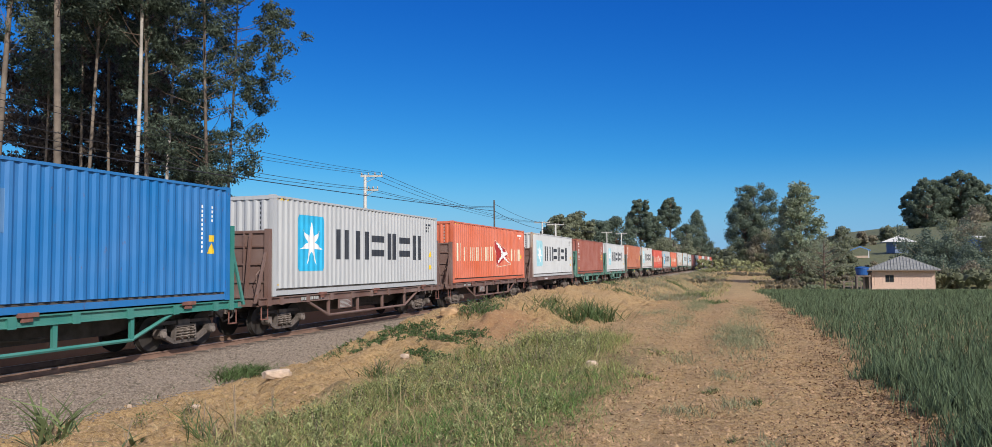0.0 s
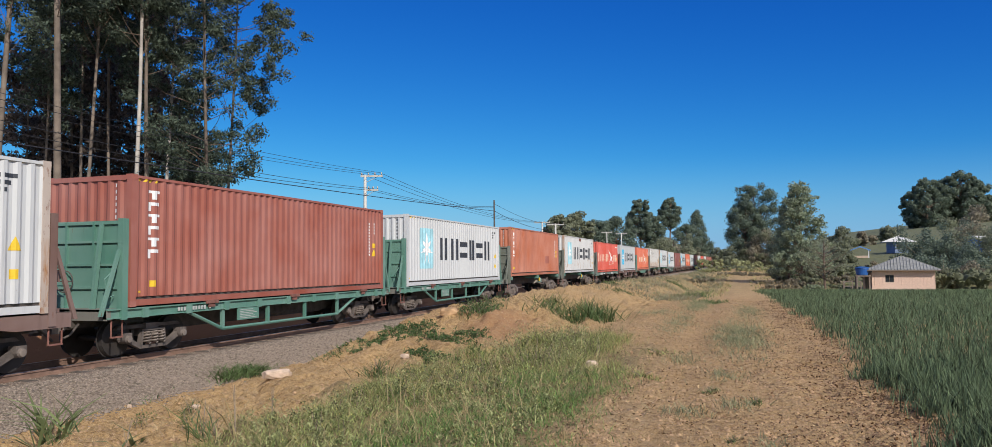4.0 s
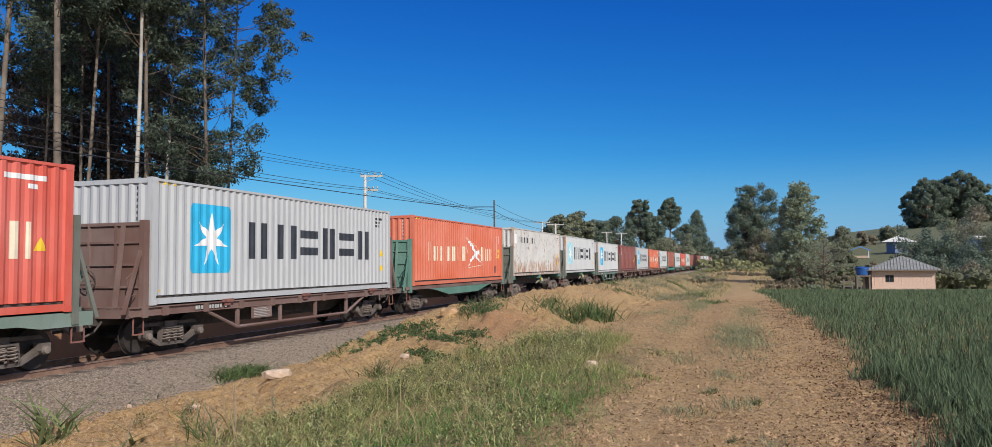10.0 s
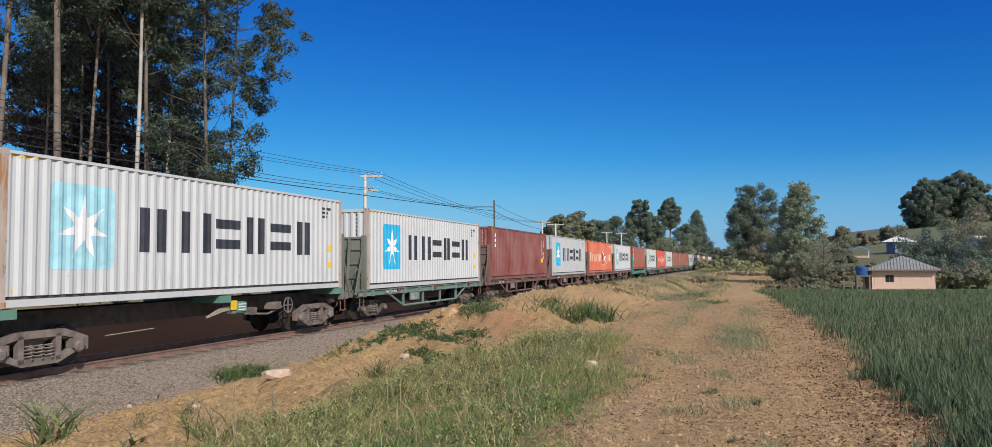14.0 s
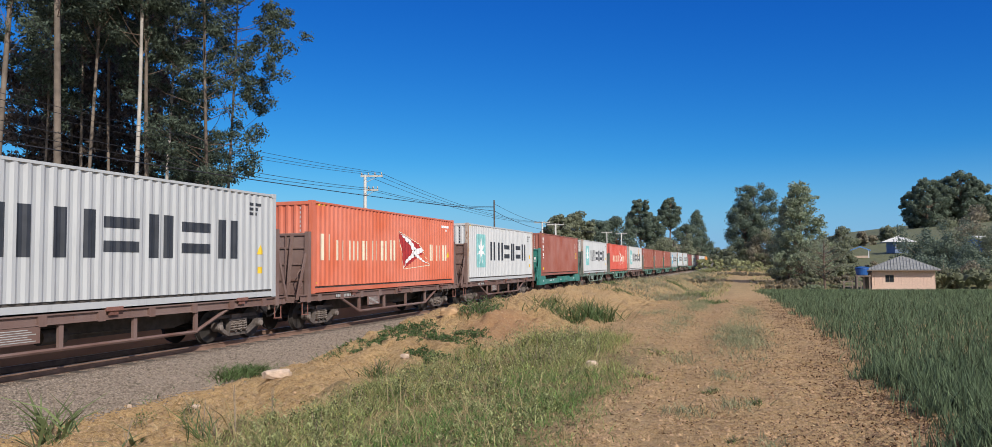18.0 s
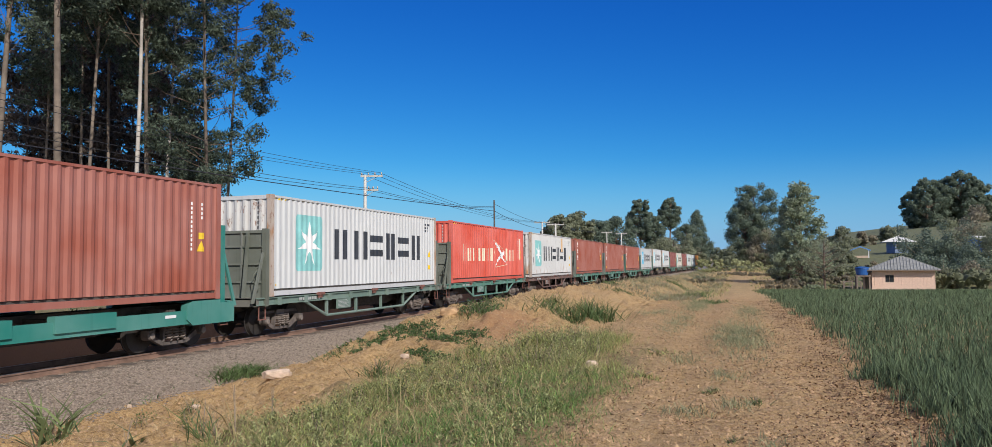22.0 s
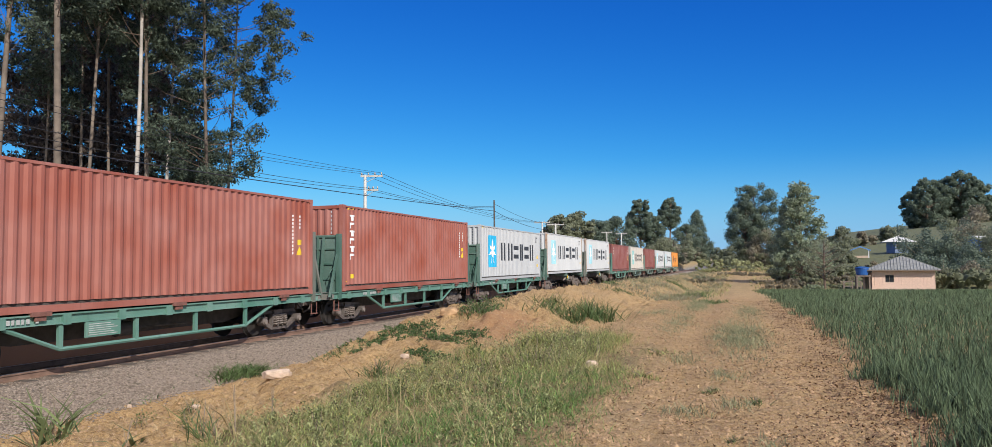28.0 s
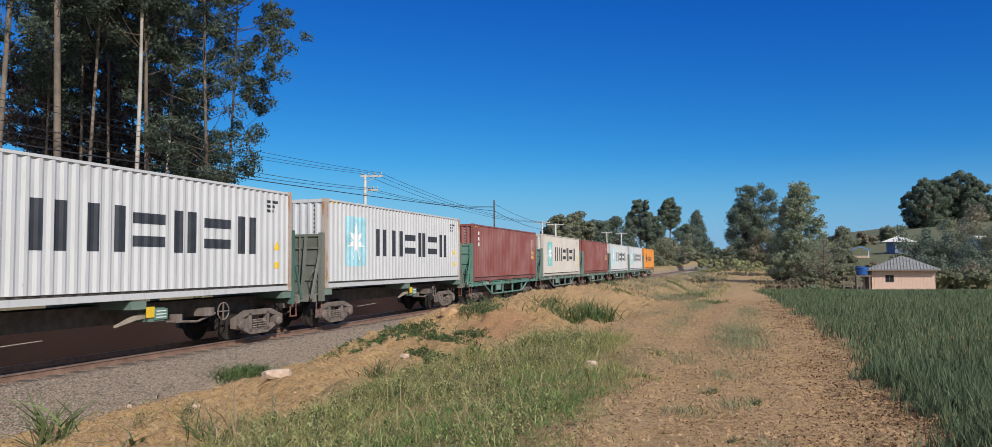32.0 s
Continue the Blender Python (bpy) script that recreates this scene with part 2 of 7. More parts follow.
MAT = {
    "white": paint("white_container_paint", (0.575, 0.595, 0.60), 0.35, fade=0.08),
    "rusty": paint("rusty_white_paint", (0.60, 0.60, 0.58), 1.0, fade=0.10),
    "stained": paint("stained_white_paint", (0.59, 0.60, 0.595), 0.75, fade=0.10),
    "beige": paint("beige_container_paint", (0.60, 0.555, 0.49), 0.4),
    "grey": paint("grey_container_paint", (0.48, 0.50, 0.51), 0.1, fade=0.06),
    "blue": paint("blue_container_paint", (0.003, 0.16, 0.45), 0.55, 0.6, fade=0.06),
    "orange": paint("orange_container_paint", (0.68, 0.155, 0.07), 0.2),
    "red": paint("red_container_paint", (0.66, 0.095, 0.055), 0.2),
    "maroon": paint("maroon_container_paint", (0.23, 0.055, 0.042), 0.1),
    "rustred": paint("brown_red_container_paint", (0.325, 0.085, 0.05), 0.1),
    "terracotta": paint("terracotta_container_paint", (0.47, 0.15, 0.075), 0.15),
    "amber_faded": paint("faded_amber_paint", (0.62, 0.40, 0.20), 0.5),
    "faded_rose": paint("rubbed_blue_paint", (0.05, 0.20, 0.44), 0.5),
    "amber": paint("amber_container_paint", (0.75, 0.27, 0.02), 0.1),
    "brown_steel": paint("brown_wagon_steel", (0.155, 0.080, 0.060), 0.5, 0.7),
    "green_steel": paint("green_wagon_steel", (0.085, 0.225, 0.17), 0.5, 0.6),
    "teal_steel": paint("bright_green_wagon_steel", (0.010, 0.205, 0.165), 0.25, 0.5),
    "grey_steel": paint("grey_green_wagon_steel", (0.13, 0.205, 0.165), 0.6, 0.7),
    "bulk_green": paint("dark_green_bulkhead_steel", (0.045, 0.125, 0.092), 0.5, 0.7),
    "bulk_grey": paint("grey_olive_bulkhead_steel", (0.125, 0.14, 0.11), 0.5, 0.7),
    "end_grey": paint("dusty_end_sill_steel", (0.165, 0.16, 0.135), 0.6, 0.7),
    "dark_steel": plain("dark_oiled_steel", (0.085, 0.072, 0.062), 0.8, 0.0, 0.4),
    "bogie": plain("dusty_bogie_steel", (0.175, 0.145, 0.125), 0.75, 0.0, 0.4),
    "bogie_dark": plain("oily_bogie_steel", (0.12, 0.10, 0.088), 0.75, 0.0, 0.4),
    "spring": plain("spring_steel", (0.21, 0.175, 0.15), 0.6, 0.0, 0.3),
    "wheel": plain("wheel_steel", (0.05, 0.044, 0.04), 0.6, 0.3, 0.3),
    "rail": plain("rusty_rail_steel", (0.23, 0.145, 0.105), 0.65, 0.1, 0.3),
    "railtop": plain("polished_rail_steel", (0.45, 0.40, 0.36), 0.35, 0.9, 0.2),
    "sleeper": plain("weathered_sleeper_wood", (0.11, 0.09, 0.075), 0.9, 0, 0.4, 8, 0.6),
    # bed colour set darker and browner for the shade below the wagons
    "shade_bed": plain("shade_toned_bed", (0.22, 0.165, 0.125), 0.9, 0, 0.5, 20, 0.8, 0.04),
    "rust_post": paint("rusted_post_paint", (0.46, 0.38, 0.32), 1.0, 0.7),
    "ballast": plain("ballast_stone", (0.255, 0.205, 0.16), 0.9, 0, 0.5, 26, 0.6, 0.02),
    "pebble": leaf_mat("ballast_chips", (0.245, 0.20, 0.16), 0.48, 0.0),
    "clod": plain("dry_earth_clods", (0.40, 0.26, 0.142), 0.95, 0, 0.5, 5, 0.5),
    "litter": leaf_mat("dark_leaf_litter", (0.17, 0.098, 0.05), 0.7, 0.0),
    "chaff": leaf_mat("pale_straw_chaff", (0.49, 0.34, 0.175), 0.5, 0.1),
    "rock": plain("pale_rock", (0.55, 0.42, 0.32), 0.9, 0, 0.25, 9, 0.6, 0.02),
    "ink": plain("near_black_paint", (0.035, 0.04, 0.05), 0.5, 0, 0.25, 3, 0),
    "cream": plain("cream_paint", (0.74, 0.66, 0.50), 0.5, 0, 0.12, 3, 0),
    "star_white": plain("white_paint", (0.78, 0.79, 0.79), 0.5, 0, 0.08, 3, 0),
    "cyan": plain("bright_cyan_paint", (0.03, 0.42, 0.70), 0.45, 0, 0.15, 2, 0),
    "pale_cyan": plain("faded_cyan_paint", (0.34, 0.62, 0.70), 0.5, 0, 0.2, 2, 0),
    "teal_cyan": plain("faded_teal_paint", (0.22, 0.50, 0.50), 0.5, 0, 0.2, 2, 0),
    "dark_red": plain("dark_red_paint", (0.36, 0.03, 0.03), 0.5, 0, 0.2, 3, 0),
    "yellow": plain("yellow_sticker", (0.75, 0.50, 0.03), 0.5, 0, 0.15, 6, 0),
    "bark": plain("eucalyptus_bark", (0.16, 0.128, 0.10), 0.85, 0, 0.6, 1.1, 0.6, 0.03),
    "bark_white": plain("peeled_white_bark", (0.40, 0.37, 0.33), 0.8, 0, 0.4, 1.0, 0.5, 0.03),
    "bark_dark": plain("shaded_bark", (0.17, 0.12, 0.09), 0.9, 0, 0.4, 3, 0.6, 0.03),
    "twig": plain("dry_twigs", (0.24, 0.19, 0.14), 0.9, 0, 0.3, 5, 0.2),
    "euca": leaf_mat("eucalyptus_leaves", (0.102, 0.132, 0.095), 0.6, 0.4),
    # brown leaf colour that paints in the deep shade between the trunks
    "grove_shade": leaf_mat("grove_shade_leaves", (0.12, 0.10, 0.09), 0.5, 0.2),
    # far_euca and bush are lightened in colour to stand for distance haze
    "far_euca": leaf_mat("haze_lightened_leaves", (0.165, 0.21, 0.155), 0.25, 0.45),
    "bush": leaf_mat("olive_bush_leaves", (0.24, 0.26, 0.17), 0.3, 0.45),
    "lightgreen": leaf_mat("grey_green_leaves", (0.30, 0.35, 0.235), 0.4, 0.45),
    "dry_bush": leaf_mat("dry_scrub", (0.28, 0.25, 0.18), 0.28, 0.4),
    "meadow": leaf_mat("pale_meadow_leaves", (0.40, 0.41, 0.22), 0.35, 0.4),
    "banana": leaf_mat("banana_leaves", (0.16, 0.175, 0.105), 0.5, 0.4),
    "wheat": leaf_mat("young_wheat", (0.122, 0.168, 0.090), 0.85, 0.3),
    "grass": leaf_mat("verge_grass", (0.275, 0.31, 0.11), 0.8, 0.35),
    "dusty_herb": leaf_mat("dusty_herb_leaves", (0.295, 0.315, 0.145), 0.75, 0.35),
    "lush": leaf_mat("lush_short_grass", (0.15, 0.25, 0.075), 0.65, 0.35),
    "pale_grass": leaf_mat("grey_green_grass", (0.27, 0.28, 0.16), 0.5, 0.3),
    "herb": leaf_mat("herb_leaves", (0.135, 0.165, 0.06), 0.55, 0.3),
    "creeper": leaf_mat("creeper_leaves", (0.075, 0.125, 0.045), 0.6, 0.25),
    "flower": leaf_mat("yellow_flower_heads", (0.50, 0.43, 0.14), 0.4, 0.2),
    "reed": leaf_mat("dusty_reed_blades", (0.165, 0.205, 0.09), 0.45, 0.3),
    "weed": leaf_mat("weed_leaves", (0.11, 0.165, 0.062), 0.5, 0.3),
    "dry_blade": leaf_mat("dry_grass_blades", (0.40, 0.32, 0.17), 0.4, 0.2),
    "straw": leaf_mat("straw_litter", (0.46, 0.34, 0.19), 0.35, 0.15),
    "concrete": plain("pale_concrete", (0.50, 0.49, 0.46), 0.85, 0, 0.15, 3, 0.2),
    "faded_white": plain("faded_white_paint", (0.42, 0.44, 0.42), 0.7, 0, 0.3, 9, 0),
    "rust_red": plain("rusty_red_steel", (0.20, 0.09, 0.07), 0.8, 0, 0.35, 6, 0.2),
    "scuff": plain("dark_scuffed_paint", (0.16, 0.16, 0.17), 0.8, 0, 0.5, 12, 0.2),
    "lever": plain("dusty_lever_steel", (0.34, 0.29, 0.23), 0.7, 0, 0.2, 5, 0.1),
    "pole_wood": plain("dark_pole_wood", (0.07, 0.055, 0.045), 0.9, 0, 0.3, 4, 0.3),
    "wire": plain("wire_black", (0.03, 0.03, 0.035), 0.6, 0, 0.1, 4, 0),
    "insulator": plain("insulator_grey", (0.25, 0.22, 0.20), 0.4, 0, 0.2, 4, 0),
    "house_wood": plain("salmon_boards", (0.78, 0.56, 0.44), 0.8, 0, 0.12, 6, 0.2),
    "roof_sheet": plain("weathered_fibre_roof", (0.245, 0.25, 0.24), 0.9, 0, 0.3, 2.5, 0.3),
    "blue_paint": plain("blue_painted_wall", (0.10, 0.27, 0.62), 0.7, 0, 0.2, 2, 0.1),
    # blue wall paint with the porch shade put into its colour
    "porch_shade_wall": plain("porch_shaded_blue_wall", (0.16, 0.22, 0.34), 0.8, 0, 0.2, 2, 0.1),
    "white_wall": plain("whitewashed_wall", (0.66, 0.66, 0.66), 0.8, 0, 0.12, 2, 0.1),
    "white_roof": plain("pale_metal_roof", (0.62, 0.62, 0.60), 0.5, 0, 0.12, 2, 0.1),
    "glass": plain("dark_window_glass", (0.03, 0.035, 0.04), 0.15, 0, 0.2, 4, 0),
    "tank": plain("blue_plastic_tank", (0.02, 0.10, 0.33), 0.45, 0, 0.2, 3, 0),
    "timber": plain("grey_timber", (0.20, 0.16, 0.13), 0.9, 0, 0.3, 6, 0.3),
}
MAT["earth"] = ground_mat()


# ---- mesh helpers ----
class Geo:
    """Collects faces of one part."""

    def __init__(self):
        self.v, self.f = [], []

    def add(self, verts, faces):
        n = len(self.v)
        self.v.extend(verts)
        self.f.extend([tuple(i + n for i in q) for q in faces])
        return self

    def box(self, a, b, bevel=0.0):
        (x0, y0, z0), (x1, y1, z1) = a, b
        return self.add([(x0, y0, z0), (x1, y0, z0), (x1, y1, z0), (x0, y1, z0), (x0, y0, z1), (x1, y0, z1), (x1, y1, z1), (x0, y1, z1)],
                        [(0, 3, 2, 1), (4, 5, 6, 7), (0, 1, 5, 4), (1, 2, 6, 5), (2, 3, 7, 6), (3, 0, 4, 7)])

    def tube(self, points, radii, n=8, cap=True):
        ring, verts, faces = [], [], []
        pts = [Vector(q) for q in points]
        if isinstance(radii, (int, float)):
            radii = [radii] * len(pts)
        for i, q in enumerate(pts):
            way = (pts[min(i + 1, len(pts) - 1)] - pts[max(i - 1, 0)]).normalized()
            side = way.cross(Vector((0, 0, 1)) if abs(way.z) < 0.95 else Vector((1, 0, 0))).normalized()
            up = side.cross(way)
            for k in range(n):
                a = 2 * math.pi * k / n
                verts.append(tuple(q + (side * math.cos(a) + up * math.sin(a)) * radii[i]))
        for i in range(len(pts) - 1):
            for k in range(n):
                faces.append((i * n + k, i * n + (k + 1) % n, (i + 1) * n + (k + 1) % n, (i + 1) * n + k))
        if cap:
            faces.append(tuple(range(n))[::-1])
            faces.append(tuple((len(pts) - 1) * n + k for k in range(n)))
        return self.add(verts, faces)

    def prism(self, outline, axis, lo, hi):
        """An outline of 2D points, drawn out along an axis (0 x, 1 y, 2 z)."""
        n, verts = len(outline), []
        for h in (lo, hi):
            for a, b in outline:
                verts.append({0: (h, a, b), 1: (a, h, b), 2: (a, b, h)}[axis])
        faces = [tuple(range(n))[::-1], tuple(range(n, 2 * n))]
        faces += [(k, (k + 1) % n, n + (k + 1) % n, n + k) for k in range(n)]
        return self.add(verts, faces)

    def mesh(self, name, mat, smooth=False):
        me = bpy.data.meshes.new(name)
        me.from_pydata(self.v, [], self.f)
        me.materials.append(mat)
        bm = bmesh.new()
        bm.from_mesh(me)
        bmesh.ops.recalc_face_normals(bm, faces=bm.faces)
        bm.to_mesh(me)
        bm.free()
        if smooth:
            me.shade_smooth()
        return me


def part(name, geo, mat, parent, label="", smooth=False, at=None):
    """One mesh object under a thing or a part. geo: a Geo, or a mesh that alike pieces share."""
    me = geo.mesh(name, mat, smooth) if isinstance(geo, Geo) else geo
    ob = new(name, me)
    ob.parent = parent
    if at is not None:
        ob.matrix_basis = at
    if label:
        ob["label"] = label
    return ob


def thing(name, label, category, group="", at=None):
    ob = new(name)
    ob.empty_display_size = 0.3
    if at is not None:
        ob.matrix_basis = at
    return tagged(ob, label, category, group)


def raw_mesh(name, verts, faces, mat, smooth=False):
    """A mesh out of arrays; faces all of one length."""
    me = bpy.data.meshes.new(name)
    verts, faces = np.asarray(verts, np.float32), np.asarray(faces, np.int32)
    k = faces.shape[1]
    me.vertices.add(len(verts))
    me.vertices.foreach_set("co", verts.ravel())
    me.loops.add(faces.size)
    me.loops.foreach_set("vertex_index", faces.ravel())
    me.polygons.add(len(faces))
    me.polygons.foreach_set("loop_start", np.arange(0, faces.size, k, dtype=np.int32))
    me.materials.append(mat)
    me.update(calc_edges=True)
    me.validate()
    if smooth:
        me.shade_smooth()
    return me


rng = np.random.default_rng(5)

# ---- plan of the ground and the line ----
RAIL_Z, GRADE = -0.33, -0.0036
TRACK_X, BEND_FROM, BEND = -13.713, 55.4, 1.03e-4
GAUGE = 1.0


def smooth(a, b, v):
    t = np.clip((np.asarray(v, float) - a) / (b - a), 0, 1)
    return t * t * (3 - 2 * t)


def line_at(s):
    """Centre of the line, its height at the rail's top and its turn, at s metres along it."""
    u = max(0.0, s - BEND_FROM)
    x = TRACK_X + BEND * u * u / 2
    return x, s, RAIL_Z + GRADE * s, -BEND * u


def line_pose(s):
    x, y, z, a = line_at(s)
    return Matrix.Translation((x, y, z)) @ Matrix.Rotation(a, 4, "Z") @ Matrix.Rotation(math.atan(GRADE), 4, "X")


def line_x(y):
    u = np.maximum(0.0, np.asarray(y, float) - BEND_FROM)
    return TRACK_X + BEND * u * u / 2


RIDGE_Y = [-40, 6, 10, 13, 17, 20.7, 24.8, 32.6, 39, 64, 100, 143, 400]
RIDGE_Z = [-0.5, -0.75, -0.62, -0.45, -0.08, 0.22, 0.32, 0.46, 0.38, 0.10, -0.35, -0.75, -1.9]


def lumps(x, y):
    """Uneven ground: a few waves of different length."""
    return (0.5 * np.sin(x * 1.7 + 1.3 * np.sin(y * 0.9)) * np.sin(y * 1.31 + 0.8) + 0.3 * np.sin(x * 3.9 + y * 2.3)
            * np.sin(y * 3.1 - x * 1.1) + 0.2 * np.sin(x * 7.3 - y * 5.9) * np.sin(y * 8.1 + x * 2.2))


SWELL = np.random.default_rng(11)
WAVE_DIR = SWELL.uniform(0, 6.283, 34)
WAVE_LEN = 3.2 * 0.88 ** np.arange(34)
WAVE_OFF = SWELL.uniform(0, 6.283, 34)


def relief(x, y):
    """Rough ground out of many crossing waves, sharp at the crests."""
    out = np.zeros(np.broadcast(x, y).shape)
    for k in range(34):
        ph = (x * math.cos(WAVE_DIR[k]) + y * math.sin(WAVE_DIR[k])) * 6.283 / WAVE_LEN[k] + WAVE_OFF[k]
        ph = ph + 0.8 * np.sin(0.37 * ph + 1.7 * k)
        out = out + (0.5 - np.abs(np.sin(ph))) * WAVE_LEN[k] ** 0.9
    return out / 6.0


# hummocks of dumped earth on the bank: x, y, radius, height
HUMMOCKS = [(-6.15, 19.7, 1.15, 0.30), (-8.3, 18.0, 0.7, 0.10), (-8.2, 20.2, 0.8, 0.16), (-7.4, 20.6, 0.6, 0.12), (-7.35, 15.0, 0.6, 0.14), (-7.1, 16.1, 0.7, 0.16), (-6.1, 15.2, 0.5, 0.10), (-6.6, 21.6, 0.9, 0.26), (-5.8, 21.4, 0.7, 0.16),
            (-4.9, 21.6, 0.7, 0.14), (-3.9, 20.6, 0.6, 0.10), (-7.2, 13.4, 0.5, 0.12), (-7.5, 12.1, 0.6, 0.10), (-8.2, 12.3, 0.5, 0.08), (-7.5, 10.2, 0.5, 0.10), (-8.8, 9.4, 0.6, 0.08), (-8.5, 15.6, 0.6, 0.10), (-5.2, 27.0, 1.0, 0.15), (-7.0, 26.0, 0.9, 0.18)]


def ground_z(x, y):
    x, y = np.asarray(x, float), np.asarray(y, float)
    base = np.interp(y, [-300, 22, 60, 95, 130, 200, 400, 3000], [0, 0, -0.95, -2.1, -1.75, -0.4, 0, 0])
    form = RAIL_Z + GRADE * np.clip(y, -200, 500)
    ridge = np.interp(y, RIDGE_Y, RIDGE_Z)
    off = x - (line_x(np.clip(y, -300, 600)) - TRACK_X)
    left = np.interp(y, [-300, 100, 300, 3000], [0.0, -0.2, -0.6, -0.6])
    cols = [(-4000, left), (-60, left), (-24, left + 0.35), (-19.3, left + 0.35), (-17.6, form + 0.75), (-16.6, form - 0.75), (-11.3, form - 0.62), (-10.3, form - 0.45 + 0.25 * ridge),
            (-8.7, ridge), (-7.2, 0.75 * ridge + 0.25 * base), (-4.4, base - 0.02), (-2, base), (4000, base)]
    z = np.array(np.broadcast_to(cols[0][1], np.broadcast(x, y).shape), float)
    for (xa, za), (xb, zb) in zip(cols[:-1], cols[1:]):
        inside = (off >= xa) & (off < xb)
        t = (off - xa) / (xb - xa)
        t = t * t * (3 - 2 * t) if xb - xa < 30 else t
        z = np.where(inside, za + (zb - za) * t, z)
    near = (x > -12) & (x < -2) & (y > 6) & (y < 32)
    heap = np.zeros(np.broadcast(x, y).shape)
    for hx, hy, hr, hh in HUMMOCKS:
        d2 = ((x - hx) / hr) ** 2 + ((y - hy) / (1.3 * hr)) ** 2
        heap = heap + np.where(near, hh * np.exp(-d2 * (1 + 0.4 * np.sin(x * 4 + y * 3))), 0)
    z = z + heap
    rough = smooth(-11.6, -10.2, off) * (1 - 0.75 * smooth(-4.5, -2.5, off)) * (1 - smooth(120, 300, y))
    z = z + rough * (0.05 * lumps(x, y) + 0.17 * relief(x, y) + 0.045 * relief(x * 3.1 + 5, y * 3.1)) + 0.03 * relief(x * 1.6, y * 1.6) * smooth(-10, -8, off) * (1 - smooth(60, 120, y))
    # wheel ruts
    for rut in (-0.95, 0.85):
        z = z - 0.05 * np.exp(-((x - rut - 0.15 * np.sin(y * 0.13)) / 0.35) ** 2) * (1 - smooth(60, 100, y))
    # far hills
    az = np.degrees(np.arctan2(x, np.maximum(y, 1)))
    top = np.interp(az, [-90, -40, -12, 0, 4, 7, 11, 20, 45, 90], [6, 8, 4, 6, 13, 21, 25.5, 33, 30, 20])
    far = np.hypot(x, y)
    right = smooth(2.5, 6.5, az)
    z = z + top * ((1 - right) * smooth(130, 640, far) + right * np.interp(far, [104, 180, 350, 640, 5000], [0, 0.175, 0.5, 1, 1])) * (y > 0) + 8 * smooth(700, 1500, far)
    return z


def g(x, y):
    return float(ground_z(x, y))


def axis_steps(parts):
    out = []
    for a, b, n in parts:
        out.extend(np.linspace(a, b, n, endpoint=False))
    out.append(parts[-1][1])
    return np.array(out)


def build_ground():
    xs = axis_steps([(-3500, -400, 10), (-400, -60, 14), (-60, -18, 14), (-18, -12.8, 8), (-12.8, -1, 160), (-1, 4, 50), (4, 40, 20), (40, 300, 26), (300, 3500, 14)])
    ys = axis_steps([(-1500, -60, 8), (-60, 4, 16), (4, 14, 165), (14, 26, 140), (26, 50, 90), (50, 110, 70), (110, 300, 45), (300, 900, 40), (900, 3800, 14)])
    X, Y = np.meshgrid(xs, ys)
    Z = ground_z(X, Y)
    nx, ny = len(xs), len(ys)
    idx = np.arange(nx * ny).reshape(ny, nx)
    faces = np.stack([idx[:-1, :-1], idx[:-1, 1:], idx[1:, 1:], idx[1:, :-1]], -1).reshape(-1, 4)
    me = raw_mesh("ground", np.stack([X, Y, Z], -1).reshape(-1, 3), faces, MAT["earth"], True)
    x, y = X.ravel(), Y.ravel()
    wob = 0.5 + 0.5 * lumps(x * 0.45, y * 0.4)
    off = x - (line_x(np.clip(y, -300, 600)) - TRACK_X)
    verge = smooth(-7.4, -5.2, x + 1.4 * (wob - 0.5)) * (1 - smooth(-2.1, -1.1, x + 0.9 * (wob - 0.5))) * (1 - smooth(12.5, 16, y + 4 * (wob - 0.5)))
    beyond = smooth(52, 75, y) * smooth(1.2, 4, np.abs(x - 0.4 - 0.0004 * y * y) + 0 * y) * smooth(0.2, 0.6, wob) * smooth(-12, -9, off)
    left_side = 1 - smooth(-19, -17, off)
    field = smooth(1.7, 2.2, x) * (1 - smooth(88, 92, y))
    lane = 1 - smooth(2.2, 4.2, np.abs(np.degrees(np.arctan2(x, np.maximum(y, 1))) - 1.2))
    dist = np.hypot(x, y)
    far = (1 - lane) * smooth(110, 180, dist) + lane * smooth(178, 200, dist)
    far = far * (1 - 0.7 * (1 - smooth(-19, -10, off)) * (1 - smooth(380, 450, y)))
    beyond = beyond * (1 - 0.6 * lane)
    green = np.clip(0.55 * verge + 0.55 * beyond + 0.7 * left_side * (1 - 0.8 * smooth(110, 150, y)) + 0.35 * field + 0.9 * far + 0.8 * smooth(4, 9, x) * smooth(90, 96, y), 0, 1)
    straw = np.clip(0.35 * smooth(0.55, 0.8, wob) * (1 - field) * smooth(-10.5, -9, off) + 0.10 * smooth(30, 60, y) * (1 - smooth(110, 170, y)) + 0.8 * (1 - smooth(-19, -17, off)) * smooth(110, 150, y) * (1 - smooth(380, 450, y)), 0, 0.85)
    stony = smooth(-17.5, -16.5, off) * (1 - smooth(-11.75, -11.45, off))
    # far bank strip coloured to match the shade seen under the wagons
    dark = (1 - smooth(-15.6, -15.2, off)) * smooth(-20.5, -19.5, off) * (1 - smooth(120, 170, y))
    # freshly dug reddish face of the mound
    dark = np.maximum(dark, 0.8 * np.exp(-(((x + 5.85) / 1.0) ** 2 + ((y - 18.6) / 2.0) ** 2) ** 2) * (0.6 + 0.4 * wob))
    # trodden, oranger earth of the road
    dark = np.maximum(dark, 0.05 * smooth(-3.2, -1.6, x) * (1 - smooth(2.0, 2.6, x)) * (1 - smooth(45, 70, y)) * smooth(-20, 0, y) * (0.5 + wob))
